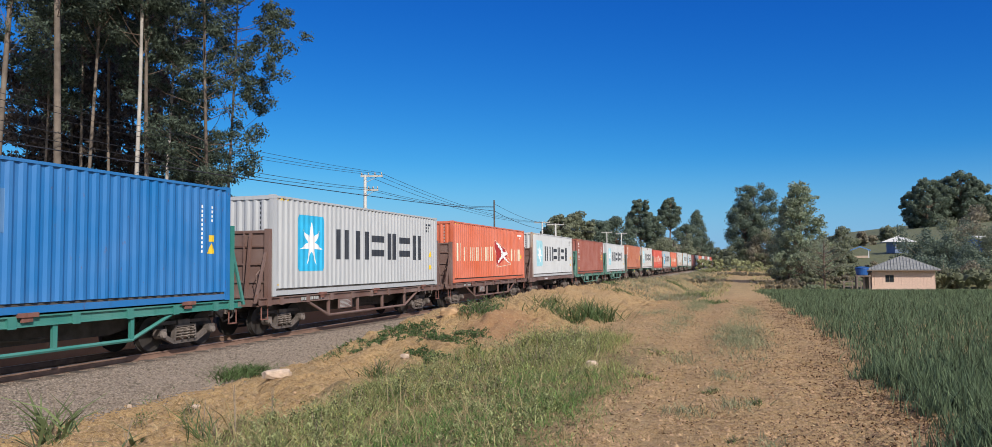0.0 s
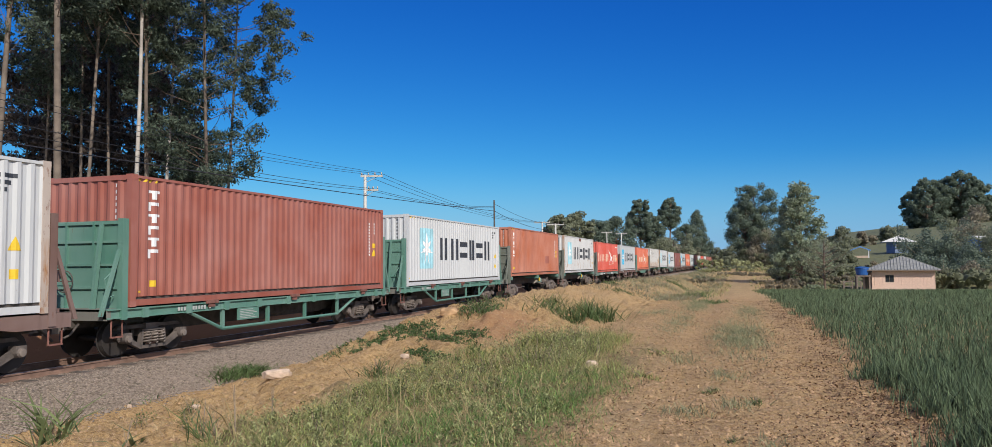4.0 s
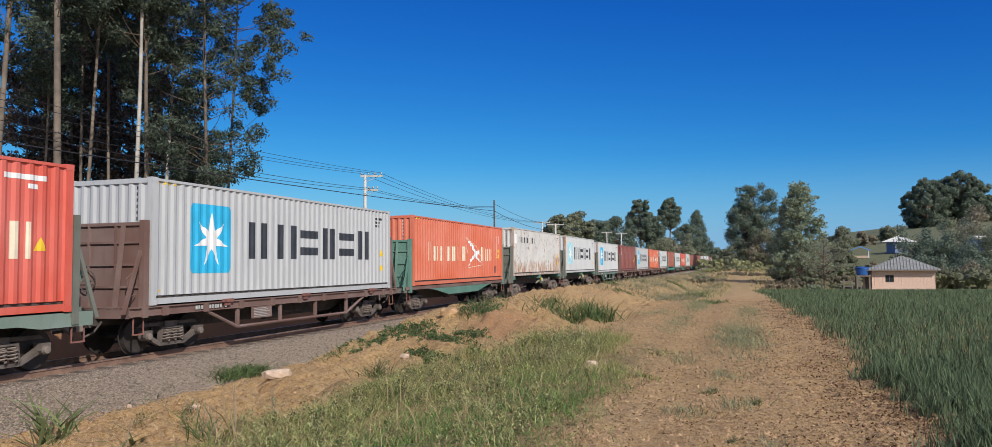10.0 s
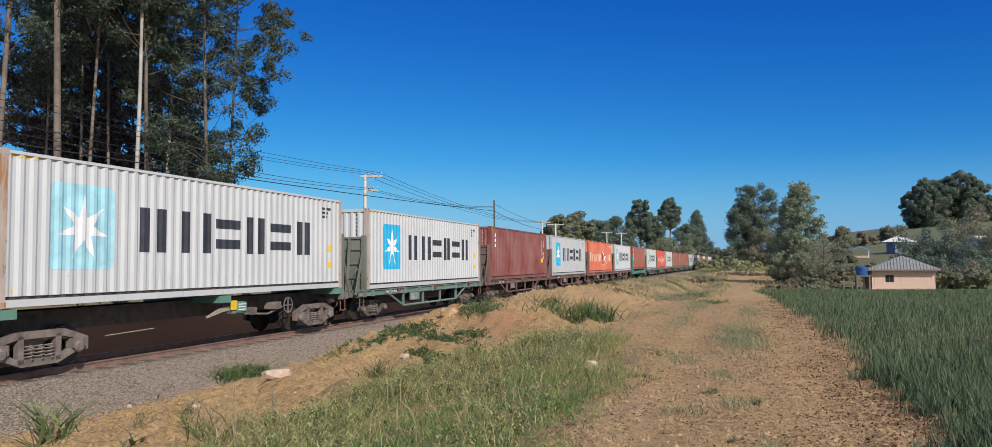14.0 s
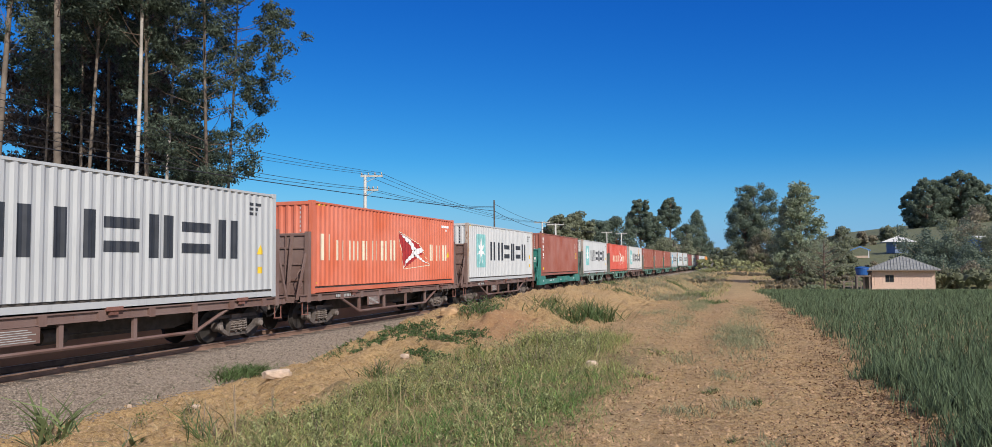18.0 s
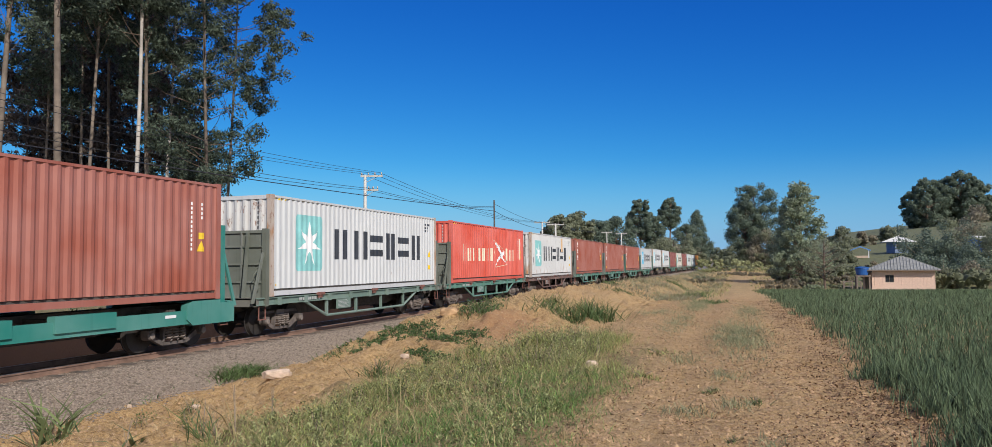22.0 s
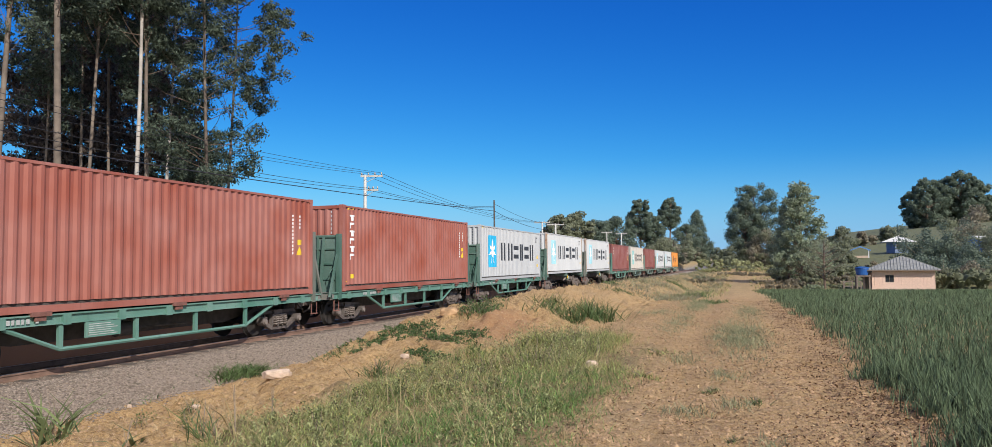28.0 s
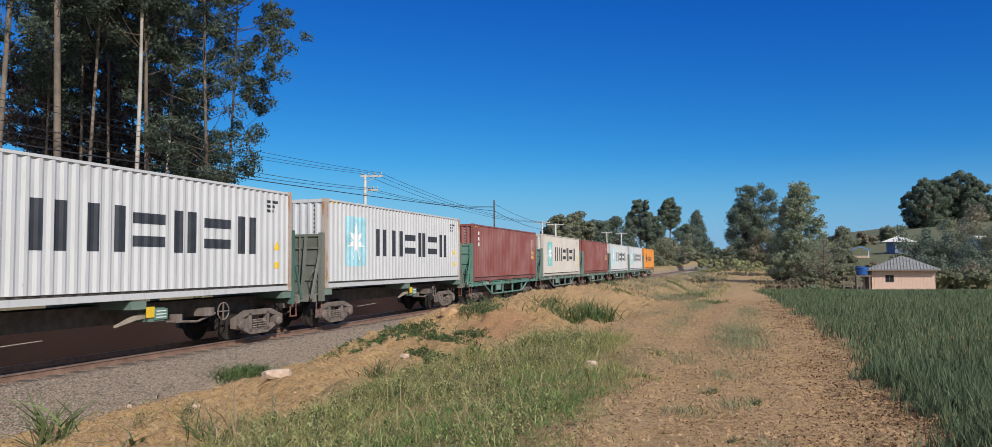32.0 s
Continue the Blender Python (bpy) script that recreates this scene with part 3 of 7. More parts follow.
    col = me.color_attributes.new("zone", "FLOAT_COLOR", "POINT")
    col.data.foreach_set("color", np.stack([green, stony, straw, dark], -1).astype(np.float32).ravel())
    return tagged(new("ground", me), "pale orange-brown earth with dry straw and grass", "ground", "", "structure")


build_ground()


def along_line(profile, s0, s1, step, name, mat, close=True):
    """A profile of (x, z) points drawn along the line."""
    ss = np.arange(s0, s1 + step, step)
    verts, n = [], len(profile)
    for s in ss:
        m = line_pose(float(s))
        verts.extend(tuple(m @ Vector((a, 0, b))) for a, b in profile)
    faces = []
    for i in range(len(ss) - 1):
        for k in range(n if close else n - 1):
            faces.append((i * n + k, i * n + (k + 1) % n, (i + 1) * n + (k + 1) % n, (i + 1) * n + k))
    geo = Geo().add(verts, faces)
    return geo.mesh(name, mat)


def build_track():
    bed = tagged(new("ballast_bed", along_line([(-2.7, -0.95), (-1.55, -0.17), (-0.9, -0.155), (0.9, -0.155), (1.6, -0.17), (2.3, -0.5), (2.9, -0.95)], -150, 430, 5, "ballast_bed", MAT["ballast"])),
                 "grey crushed-stone ballast bed under the rails", "ballast", "", "structure")
    # strip laid over the ballast to paint in the shade under the train
    tagged(new("oily_track_bed", along_line([(-1.5, -0.165), (-1.48, -0.148), (1.02, -0.148), (1.04, -0.158)], -150, 430, 5, "oily_track_bed", MAT["shade_bed"])), "stone between the rails, toned darker for the train's shade", "ballast", "", "structure")
    track = thing("railway_track", "single metre-gauge railway track with rusty rails", "railway track")
    tagged(track, kind="structure")
    for side in (-1, 1):
        c = side * (GAUGE / 2 + 0.034)
        web = [(c - 0.065, -0.155), (c + 0.065, -0.155), (c + 0.065, -0.14), (c + 0.012, -0.12), (c + 0.012, -0.045), (c + 0.034, -0.035),
               (c + 0.034, -0.004), (c - 0.034, -0.004), (c - 0.034, -0.035), (c - 0.012, -0.045), (c - 0.012, -0.12), (c - 0.065, -0.14)]
        rail = part("rail", along_line(web, -150, 430, 5, "rail", MAT["rail"]), None, track)
        part("running_surface", along_line([(c - 0.028, -0.004), (c + 0.028, -0.004), (c + 0.026, 0.0), (c - 0.026, 0.0)], -150, 430, 5, "running_surface", MAT["railtop"]), None, rail, "polished running surface")
    tie = Geo().prism([(-0.95, -0.27), (0.95, -0.27), (0.95, -0.15), (0.93, -0.135), (-0.93, -0.135), (-0.95, -0.15)], 1, -0.11, 0.11).mesh("sleeper", MAT["sleeper"])
    for i in range(300):
        part("sleeper", tie, None, track, at=line_pose(3 + 0.62 * i) @ Matrix.Rotation(0.02 * math.sin(i * 3.7), 4, "Z"))
    return bed


build_track()


def blobs(name, pos, size, mat, squash=0.65, whole=True):
    """Small angular stones: squashed octahedra of uneven corners."""
    n = len(pos)
    sunk = 0 if whole else 4
    unit = np.array([(1, 0, 0), (0, 1, 0), (-1, 0, 0), (0, -1, 0), (0, 0, 1), (0, 0, -1)], float)
    tri = np.array([(0, 1, 4), (1, 2, 4), (2, 3, 4), (3, 0, 4), (1, 0, 5), (2, 1, 5), (3, 2, 5), (0, 3, 5)])
    v = unit[None] * rng.uniform(0.6, 1.2, (n, 6, 1)) * np.asarray(size).reshape(n, 1, 1)
    v[:, :, 2] *= squash
    a = rng.uniform(0, 6.28, n)
    c, s = np.cos(a)[:, None], np.sin(a)[:, None]
    x, y = v[:, :, 0] * c - v[:, :, 1] * s, v[:, :, 0] * s + v[:, :, 1] * c
    v[:, :, 0], v[:, :, 1] = x, y
    v += np.asarray(pos)[:, None, :]
    f = (tri[None, :8 - sunk] + 6 * np.arange(n)[:, None, None]).reshape(-1, 3)
    return raw_mesh(name, v.reshape(-1, 3), f, mat)


def blades(name, pos, height, width, mat, lean=0.35, bend=0.5):
    """Grass blades of two quads and a tip, bent over."""
    n = len(pos)
    h, w = np.asarray(height).reshape(n, 1), np.asarray(width).reshape(n, 1)
    a, b = rng.uniform(0, 6.28, (n, 1)), rng.uniform(0, 6.28, (n, 1))
    out = np.concatenate([np.cos(a), np.sin(a)], 1)
    side = np.concatenate([np.cos(b), np.sin(b)], 1)
    L = rng.uniform(0, lean, (n, 1))
    B = rng.uniform(0.1, 1.0, (n, 1)) * bend
    pts = []
    for t, ww in ((0, 0.8), (0.5, 1.0), (1.0, 0.12)):
        fx = out * (L * t + B * t * t) * h
        z = h * (t - 0.35 * B * t * t)
        for sgn in (-1, 1):
            pts.append(np.concatenate([fx + sgn * side * w * ww / 2, z], 1))
    v = np.stack(pts, 1) + np.asarray(pos)[:, None, :]
    q = np.array([(0, 1, 3, 2), (2, 3, 5, 4)])
    f = (q[None] + 6 * np.arange(n)[:, None, None]).reshape(-1, 4)
    return raw_mesh(name, v.reshape(-1, 3), f, mat)


def flakes(name, pos, size, mat, slim=0.4, tilt=0.35):
    """Dry leaves and chips lying nearly flat, each turned its own way."""
    n = len(pos)
    a = rng.uniform(0, 6.28, n)
    d = np.stack([np.cos(a), np.sin(a), rng.normal(0, tilt, n)], -1)
    up = np.stack([rng.normal(0, tilt, n), rng.normal(0, tilt, n), np.ones(n)], -1)
    e = np.cross(up, d)
    e /= np.linalg.norm(e, axis=1, keepdims=True)
    h = np.asarray(size).reshape(n, 1) / 2
    c = np.asarray(pos) + np.stack([np.zeros(n), np.zeros(n), 0.35 * h[:, 0]], -1)
    w = h * slim * rng.uniform(0.6, 1.4, (n, 1))
    v = np.stack([c - d * h, c + e * w + d * h * 0.2, c + d * h, c - e * w + d * h * 0.1], 1)
    return raw_mesh(name, v.reshape(-1, 3), np.arange(4 * n).reshape(n, 4), mat)


def on_ground(x, y, lift=0.0):
    return np.stack([x, y, ground_z(x, y) + lift], -1)


def build_cover():
    # ballast chips on the near shoulder
    n = 46000
    y = 6 + 46 * rng.random(n) ** 1.8
    off = 0.6 + 2.1 * rng.random(n)
    # strewn stones past the toe of the bed, on the dirt
    off = np.where(rng.random(n) < 0.07, 2.2 + np.abs(rng.normal(0, 0.35, n)), off)
    z = np.interp(off, [0.6, 1.6, 2.3, 2.9], [-0.155, -0.17, -0.5, -0.95]) + RAIL_Z + GRADE * y
    z = np.where(off > 2.2, np.maximum(z, ground_z(TRACK_X + off, y)), z)
    pos = np.stack([TRACK_X + off, y, z + 0.004], -1)
    tagged(new("ballast_stones", blobs("ballast_stones", pos, rng.uniform(0.016, 0.042, n), MAT["pebble"], 0.5)), "loose grey crushed stone on the track shoulder", "ballast", "", "stuff")
    # clods and pebbles on the earth bank and the road
    n = 78000
    y = 5 + 45 * rng.random(n) ** 1.7
    x = np.where(rng.random(n) < 0.55, rng.uniform(-11.4, 2.2, n), rng.uniform(-3.2, 2.3, n))
    keep = rng.random(n) < np.where((x > -5.6) & (x < -1.6) & (y < 17), 0.2, 1.0)
    x, y = x[keep], y[keep]
    tagged(new("earth_clods", blobs("earth_clods", on_ground(x, y, -0.002), np.where(x < -5.5, 1.1, 0.8) * (0.007 + 0.032 * rng.random(len(x)) ** 2.2), MAT["clod"], 0.8, False)), "dry clods and pebbles on the earth", "clods", "", "stuff")
    # dark leaf litter on the road and along the field's edge
    n = 98000
    y = 4.6 + 38 * rng.random(n) ** 1.75
    x = np.where(rng.random(n) < 0.5, 1.95 - np.abs(rng.normal(0, 0.75, n)), rng.uniform(-3.4, 2.0, n))
    keep = rng.random(n) < 0.35 + 0.65 * smooth(-0.35, 0.35, lumps(x * 1.1 + 4, y * 0.8))
    x, y = x[keep], y[keep]
    n = len(x)
    tagged(new("leaf_litter", flakes("leaf_litter", on_ground(x, y, 0.002), 0.010 + 0.042 * rng.random(n) ** 2.4, MAT["litter"], 0.5, 0.45)), "brown fallen leaf litter on the road", "litter", "", "stuff")
    # pale chaff and wood chips over bank and road
    n = 105000
    y = 4.6 + 44 * rng.random(n) ** 1.75
    x = np.where(rng.random(n) < 0.62, rng.uniform(-11.2, -2.0, n), rng.uniform(-3.2, 2.1, n))
    keep = rng.random(n) < np.where((x > -5.6) & (x < -2.0) & (y < 15), 0.25, 1.0) * (0.3 + 0.7 * smooth(-0.3, 0.4, lumps(x * 0.9 + 7, y * 1.2)))
    x, y = x[keep], y[keep]
    n = len(x)
    tagged(new("straw_chaff", flakes("straw_chaff", on_ground(x, y, 0.004), np.where(x > -2.4, 0.7, 1.0) * (0.012 + 0.055 * rng.random(n) ** 2.6), MAT["chaff"], 0.26, 0.3)), "pale straw chaff and chips on the dirt", "litter", "", "stuff")
    # straw and dry litter
    n = 34000
    y = 5 + 50 * rng.random(n) ** 1.5
    x = rng.uniform(-10.4, 2.4, n)
    keep = rng.random(n) < np.where(x > -2.6, 0.10, np.where(x > -7, 0.45 + 0.55 * smooth(0, 0.6, lumps(x + 2, y)), 1.0))
    x, y = x[keep], y[keep]
    n = len(x)
    tagged(new("dry_litter", blades("dry_litter", on_ground(x, y), rng.uniform(0.03, 0.12, n), rng.uniform(0.006, 0.014, n), MAT["straw"], 2.5, 1.5)), "dry straw and leaf litter on the dirt", "litter", "", "stuff")
    # young wheat
    n = 160000
    y = np.where(rng.random(n) < 0.8, 4 + 86 * rng.random(n) ** 1.8, rng.uniform(4.5, 13, n))
    edge = 1.95 - 0.16 * (1 - smooth(7, 14, y)) + 0.16 * np.sin(y * 0.9) + 0.1 * np.sin(y * 3.1) + 0.12 * np.sin(y * 7.3) - 0.3 * rng.random(n) ** 5
    x = edge + (4 + 0.42 * y) * rng.random(n) ** 1.1
    row = np.round(x / 0.17) * 0.17
    x = np.where(rng.random(n) < 0.6, row + rng.normal(0, 0.03, n), x)
    h = rng.uniform(0.16, 0.40, n) * (0.6 + 0.4 * smooth(0, 0.5, x - edge))
    wide = (0.0075 + 0.00030 * y) * rng.uniform(0.7, 1.3, n)
    tagged(new("wheat_field", blades("wheat_field", on_ground(x, y), h, wide, MAT["wheat"], 0.18, 0.5)), "field of young blue-green wheat", "wheat", "", "stuff")
    # verge grass in the foreground
    n = 150000
    y = 4.5 + 13 * rng.random(n) ** 1.1
    x = rng.uniform(-7.0, -0.9, n)
    wob = lumps(x * 0.8, y * 0.7)
    keep = (x > -6.0 + 0.09 * (y - 5) + 0.7 * wob + 0.11 * np.maximum(0, 11 - y)) & (x < -1.55 - 0.10 * (y - 7) + 0.9 * wob * rng.random(n) + 0.25 * rng.normal(0, 1, n)) & (rng.random(n) < 0.6 + 0.6 * lumps(x * 1.9 + 1, y * 1.7)) & (y < 14.6 + 2.6 * smooth(-4.6, -3.6, x) + 0.8 * wob)
    x, y = x[keep], y[keep]
    h = (0.05 + 0.20 * rng.random(len(x)) ** 1.8) * (0.55 + 0.6 * smooth(-0.5, 0.7, lumps(x * 1.3 + 3, y * 1.1))) + 0.12 * smooth(11.5, 14, y) * smooth(-5.8, -4.2, x) * rng.random(len(x))
    lush = rng.random(len(x)) < 0.85 * smooth(-4.6, -3.4, x + 0.6 * lumps(x * 0.9, y * 0.8)) * (1 - smooth(10, 12.5, y))
    h = np.where(lush, h * 0.75, h)
    dry = ~lush & (rng.random(len(x)) < 0.16 + 0.3 * smooth(0.2, 0.8, lumps(x * 0.7 + 9, y * 0.9 + 4)))
    for sel, nm, mt, lab in ((lush, "lush_grass", "lush", "short lush green grass beside the road"), (~dry & ~lush, "verge_grass", "grass", "uneven green grass beside the dirt road"), (dry, "dry_grass", "dry_blade", "yellowed dry grass blades among the green")):
        tagged(new(nm, blades(nm, on_ground(x[sel], y[sel]), h[sel], rng.uniform(0.0035, 0.008, sel.sum()), MAT[mt], 0.7, 1.0)), lab, "grass", "", "stuff")
    # dusty herbs with seed heads standing through the verge
    k = 3600
    sy = 5.0 + 11.5 * rng.random(k) ** 1.05
    sx = rng.uniform(-6.2, -1.4, k)
    keep = (sx > -5.7 + 0.10 * (sy - 5) + 0.6 * lumps(sx * 0.8, sy * 0.7) + 0.10 * np.maximum(0, 11 - sy)) & (sx < -1.9 - 0.12 * (sy - 7) + 0.5 * lumps(sx, sy)) & (rng.random(k) < 0.12 + 0.88 * smooth(-0.25, 0.35, lumps(sx * 1.15 + 2, sy * 0.95 + 5)))
    sx, sy = sx[keep], sy[keep]
    k = len(sx)
    sh = (0.13 + 0.32 * rng.random(k) ** 1.5) * (0.7 + 0.6 * smooth(10.5, 14.5, sy))
    sz = ground_z(sx, sy)
    tx, ty = sx + 0.35 * sh * rng.normal(0, 1, k), sy + 0.35 * sh * rng.normal(0, 1, k)
    leaves = 34
    i = np.repeat(np.arange(k), leaves)
    t = rng.uniform(0.05, 1.0, len(i))
    loose = 0.014 + 0.16 * sh[i] * (1.1 - t)
    pts = np.stack([sx[i] + (tx[i] - sx[i]) * t + rng.normal(0, 1, len(i)) * loose, sy[i] + (ty[i] - sy[i]) * t + rng.normal(0, 1, len(i)) * loose, sz[i] + sh[i] * t], -1)
    for sel, nm, mt, size, lab in ((t < 0.86, "verge_herbs", "dusty_herb", 0.036, "dusty grey-green herbs in the verge"), (t >= 0.86, "seed_heads", "flower", 0.014, "small yellowish seed heads over the verge")):
        tagged(new(nm, flakes(nm, pts[sel], size * rng.uniform(0.5, 1.3, sel.sum()), MAT[mt], 0.32, 0.9)), lab, "herbs", "", "stuff")
    # tall thin stalks that stand out of the verge
    k = 1500
    sy = 5.2 + 11.5 * rng.random(k)
    sx = rng.uniform(-5.6, -2.0, k)
    keep = (sx > -5.6 + 0.10 * (sy - 5) + 0.6 * lumps(sx * 0.8, sy * 0.7) + 0.10 * np.maximum(0, 11 - sy)) & (sx < -2.0 - 0.10 * (sy - 7)) & (rng.random(k) < 0.2 + 0.8 * smooth(-0.2, 0.4, lumps(sx * 1.3 + 6, sy * 1.1)))
    sx, sy = sx[keep], sy[keep]
    tagged(new("grass_stalks", blades("grass_stalks", on_ground(sx, sy), rng.uniform(0.28, 0.55, len(sx)), rng.uniform(0.004, 0.008, len(sx)), MAT["dry_blade"], 0.35, 0.7)), "tall thin dry grass stalks in the verge", "grass", "", "stuff")
    # scrubby growth on the bank farther off
    n = 40000
    y = 42 + 120 * rng.random(n) ** 1.3
    x = line_x(y) - TRACK_X + rng.uniform(-10.6, -2.2, n)
    keep = rng.random(n) < smooth(-0.1, 0.5, lumps(x * 0.35, y * 0.16)) * 0.9 + 0.1
    x, y = x[keep], y[keep]
    pick = rng.random(len(x))
    dry = pick < 0.16
    brown = (pick >= 0.16) & (pick < 0.55)
    for sel, nm, mt, lab in ((~dry & ~brown, "bank_growth", "pale_grass", "scrubby green growth on the earth bank"), (brown, "brown_bank_growth", "dry_bush", "brown dead scrub on the earth bank"), (dry, "dry_bank_growth", "dry_blade", "dry straw-coloured growth on the earth bank")):
        tagged(new(nm, blades(nm, on_ground(x[sel], y[sel]), rng.uniform(0.08, 0.4, sel.sum()), 0.012 + 0.0003 * y[sel], MAT[mt], 0.8, 0.9)), lab, "grass", "", "stuff")
    # dry growth on the flat beyond the field
    n = 15000
    y = 48 + 130 * rng.random(n) ** 1.2
    x = rng.uniform(-4, 16, n)
    keep = (np.abs(x - 0.3) > 1.3 + 0.3 * np.sin(y * 0.4)) & ((x < 1.9) | (y > 90)) & (rng.random(n) < 0.15 + 0.85 * smooth(-0.2, 0.5, lumps(x * 0.3, y * 0.12)))
    x, y = x[keep], y[keep]
    dry = rng.random(len(x)) < 0.55
    for sel, nm, mt, lab in ((~dry, "flat_growth", "grass", "low green growth beyond the field"), (dry, "dry_flat_growth", "dry_blade", "dry grass beyond the field")):
        tagged(new(nm, blades(nm, on_ground(x[sel], y[sel]), rng.uniform(0.1, 0.45, sel.sum()), 0.015 + 0.0004 * y[sel], MAT[mt], 0.8, 0.9)), lab, "grass", "", "stuff")
    # grass on the middle of the road and in tufts along it
    xs, ys = [], []
    for cx, cy, rx, ry, k in ((0.0, 17.5, 0.55, 3.4, 3400), (-1.55, 21, 0.4, 3.5, 700), (-1.6, 32, 0.4, 5, 1400), (-1.9, 38, 0.7, 6, 2200), (-0.2, 11.5, 0.25, 0.5, 160), (-0.05, 9.2, 0.2, 0.3, 120),
                              (-0.6, 8.8, 0.3, 0.3, 120), (-2.6, 26, 0.6, 2.5, 500), (0.2, 7.2, 0.2, 0.3, 60), (-0.9, 13.5, 0.3, 0.8, 200), (0.3, 28, 0.5, 6, 1200)):
        xs.append(cx + rx * rng.normal(0, 0.55, k))
        ys.append(cy + ry * rng.normal(0, 0.55, k))
    x, y = np.concatenate(xs), np.concatenate(ys)
    tagged(new("road_grass", blades("road_grass", on_ground(x, y), rng.uniform(0.04, 0.17, len(x)), rng.uniform(0.005, 0.010, len(x)), MAT["pale_grass"], 0.7, 0.9)), "short grey-green grass between the wheel tracks", "grass", "", "stuff")


build_cover()


# ---- the train ----
CONTAINER = (12.192, 2.438, 2.896)
SPEED = (12.00824, -0.680355, -1.362387, 0.846168)
# front ends of the containers along the line at the start
FRONTS = [4.28, 18.38, 32.55, 46.74, 60.96, 75.29, 89.70, 103.85, 118.07, 132.37, 146.66, 161.03, 175.11, 189.15, 203.19, 217.11, 231.24,
          245.36, 259.73, 274.09, 288.17, 302.24, 316.30, 330.39, 344.46, 358.58, 372.72, 386.86, 401.00, 415.12, 429.26, 443.39, 457.51, 471.63]


def run(t):
    """Metres that the train has gone at t seconds."""
    u = t / 32.0
    return 32.0 * sum(c * u ** (k + 1) / (k + 1) for k, c in enumerate(SPEED))


HALF_L, HALF_W, HIGH = CONTAINER[0] / 2, CONTAINER[1] / 2, CONTAINER[2]
WAVE, WAVE_DEEP = 0.2775, 0.036


def wave_breaks(a, b):
    """Corners of the pressed sheet between a and b: (place, depth)."""
    n = int(round((b - a) / WAVE))
    p, out = (b - a) / n, []
    for i in range(n):
        s = a + i * p
        out += [(s, 0.0), (s + 0.26 * p, 0.0), (s + 0.5 * p, -WAVE_DEEP), (s + 0.76 * p, -WAVE_DEEP)]
    return out + [(b, 0.0)]


SIDE_BREAKS = wave_breaks(-HALF_L + 0.14, HALF_L - 0.14)
END_BREAKS = wave_breaks(-HALF_W + 0.12, HALF_W - 0.12)
# sheets end above the bottom rail; the gap stands for their shadow line
Z_LOW, Z_TOP = 0.215, HIGH - 0.075
MESHES = {}


def shared(key, mat, make, smooth_it=False):
    """One mesh for all alike pieces of one paint."""
    k = (key, mat)
    if k not in MESHES:
        MESHES[k] = make().mesh(key, MAT[mat], smooth_it)
    return MESHES[k]


def sheet(breaks, axis, face):
    """A pressed wall: outer and inner skin, 2 cm apart."""
    geo = Geo()
    for inset in (0.0, 0.02):
        verts = []
        for s, d in breaks:
            for z in (Z_LOW, Z_TOP):
                q = abs(face) - 0.012 + d - inset
                q = q if face > 0 else -q
                verts.append((q, s, z) if axis == 0 else (s, q, z))
        geo.add(verts, [(2 * i, 2 * i + 2, 2 * i + 3, 2 * i + 1) for i in range(len(breaks) - 1)])
    return geo


def clip_strip(poly, a, b):
    """A convex outline cut to a <= s <= b."""
    for lim, sgn in ((a, 1), (b, -1)):
        out = []
        for i, q in enumerate(poly):
            r = poly[(i + 1) % len(poly)]
            dq, dr = sgn * (q[0] - lim), sgn * (r[0] - lim)
            if dq >= 0:
                out.append(q)
            if dq * dr < 0:
                t = dq / (dq - dr)
                out.append((q[0] + t * (r[0] - q[0]), q[1] + t * (r[1] - q[1])))
        poly = out
        if len(poly) < 3:
            return []
    return poly


def painted(shapes, breaks=None, face=HALF_W, axis=0, lift=0.004):
    """Convex outlines (s from the front end, z) that follow the pressed sheet, a coat of paint thick."""
    breaks = breaks or SIDE_BREAKS
    geo = Geo()
    shift = -HALF_L if axis == 0 else 0.0
    for shape in shapes:
        shape = [(s + shift, z) for s, z in shape]
        for (a, da), (b, db) in zip(breaks[:-1], breaks[1:]):
            cut = clip_strip(shape, a, b)
            if len(cut) < 3:
                continue
            verts = []
            for s, z in cut:
                d = da + (db - da) * (s - a) / (b - a)
                q = face - 0.012 + d + lift if face > 0 else face + 0.012 - d - lift
                verts.append((q, s, z) if axis == 0 else (s, q, z))
            geo.add(verts, [tuple(range(len(cut)))])
    return geo


def welded(me):
    """Joins the folds of one coat of paint into one sheet."""
    bm = bmesh.new()
    bm.from_mesh(me)
    bmesh.ops.remove_doubles(bm, verts=bm.verts[:], dist=0.0001)
    bm.to_mesh(me)
    bm.free()
    return me


def rect(a, b, c, d):
    return [(a, c), (b, c), (b, d), (a, d)]


def round_rect(a, b, c, d, r=0.14):
    out = []
    for cx, cy, t0 in ((b - r, c + r, -90), (b - r, d - r, 0), (a + r, d - r, 90), (a + r, c + r, 180)):
        for k in range(5):
            t = radians(t0 + 22.5 * k)
            out.append((cx + r * math.cos(t), cy + r * math.sin(t)))
    return out


def star(cx, cz, big, small, n=7):
    out = []
    for k in range(n):
        t = math.pi / 2 + 2 * math.pi * k / n
        dt = math.pi / n
        tip = (cx + big * math.cos(t) * 0.92, cz + big * math.sin(t))
        l, r = (cx + small * math.cos(t - dt), cz + small * math.sin(t - dt)), (cx + small * math.cos(t + dt), cz + small * math.sin(t + dt))
        out.append([(cx, cz), l, tip])
        out.append([(cx, cz), tip, r])
    return out


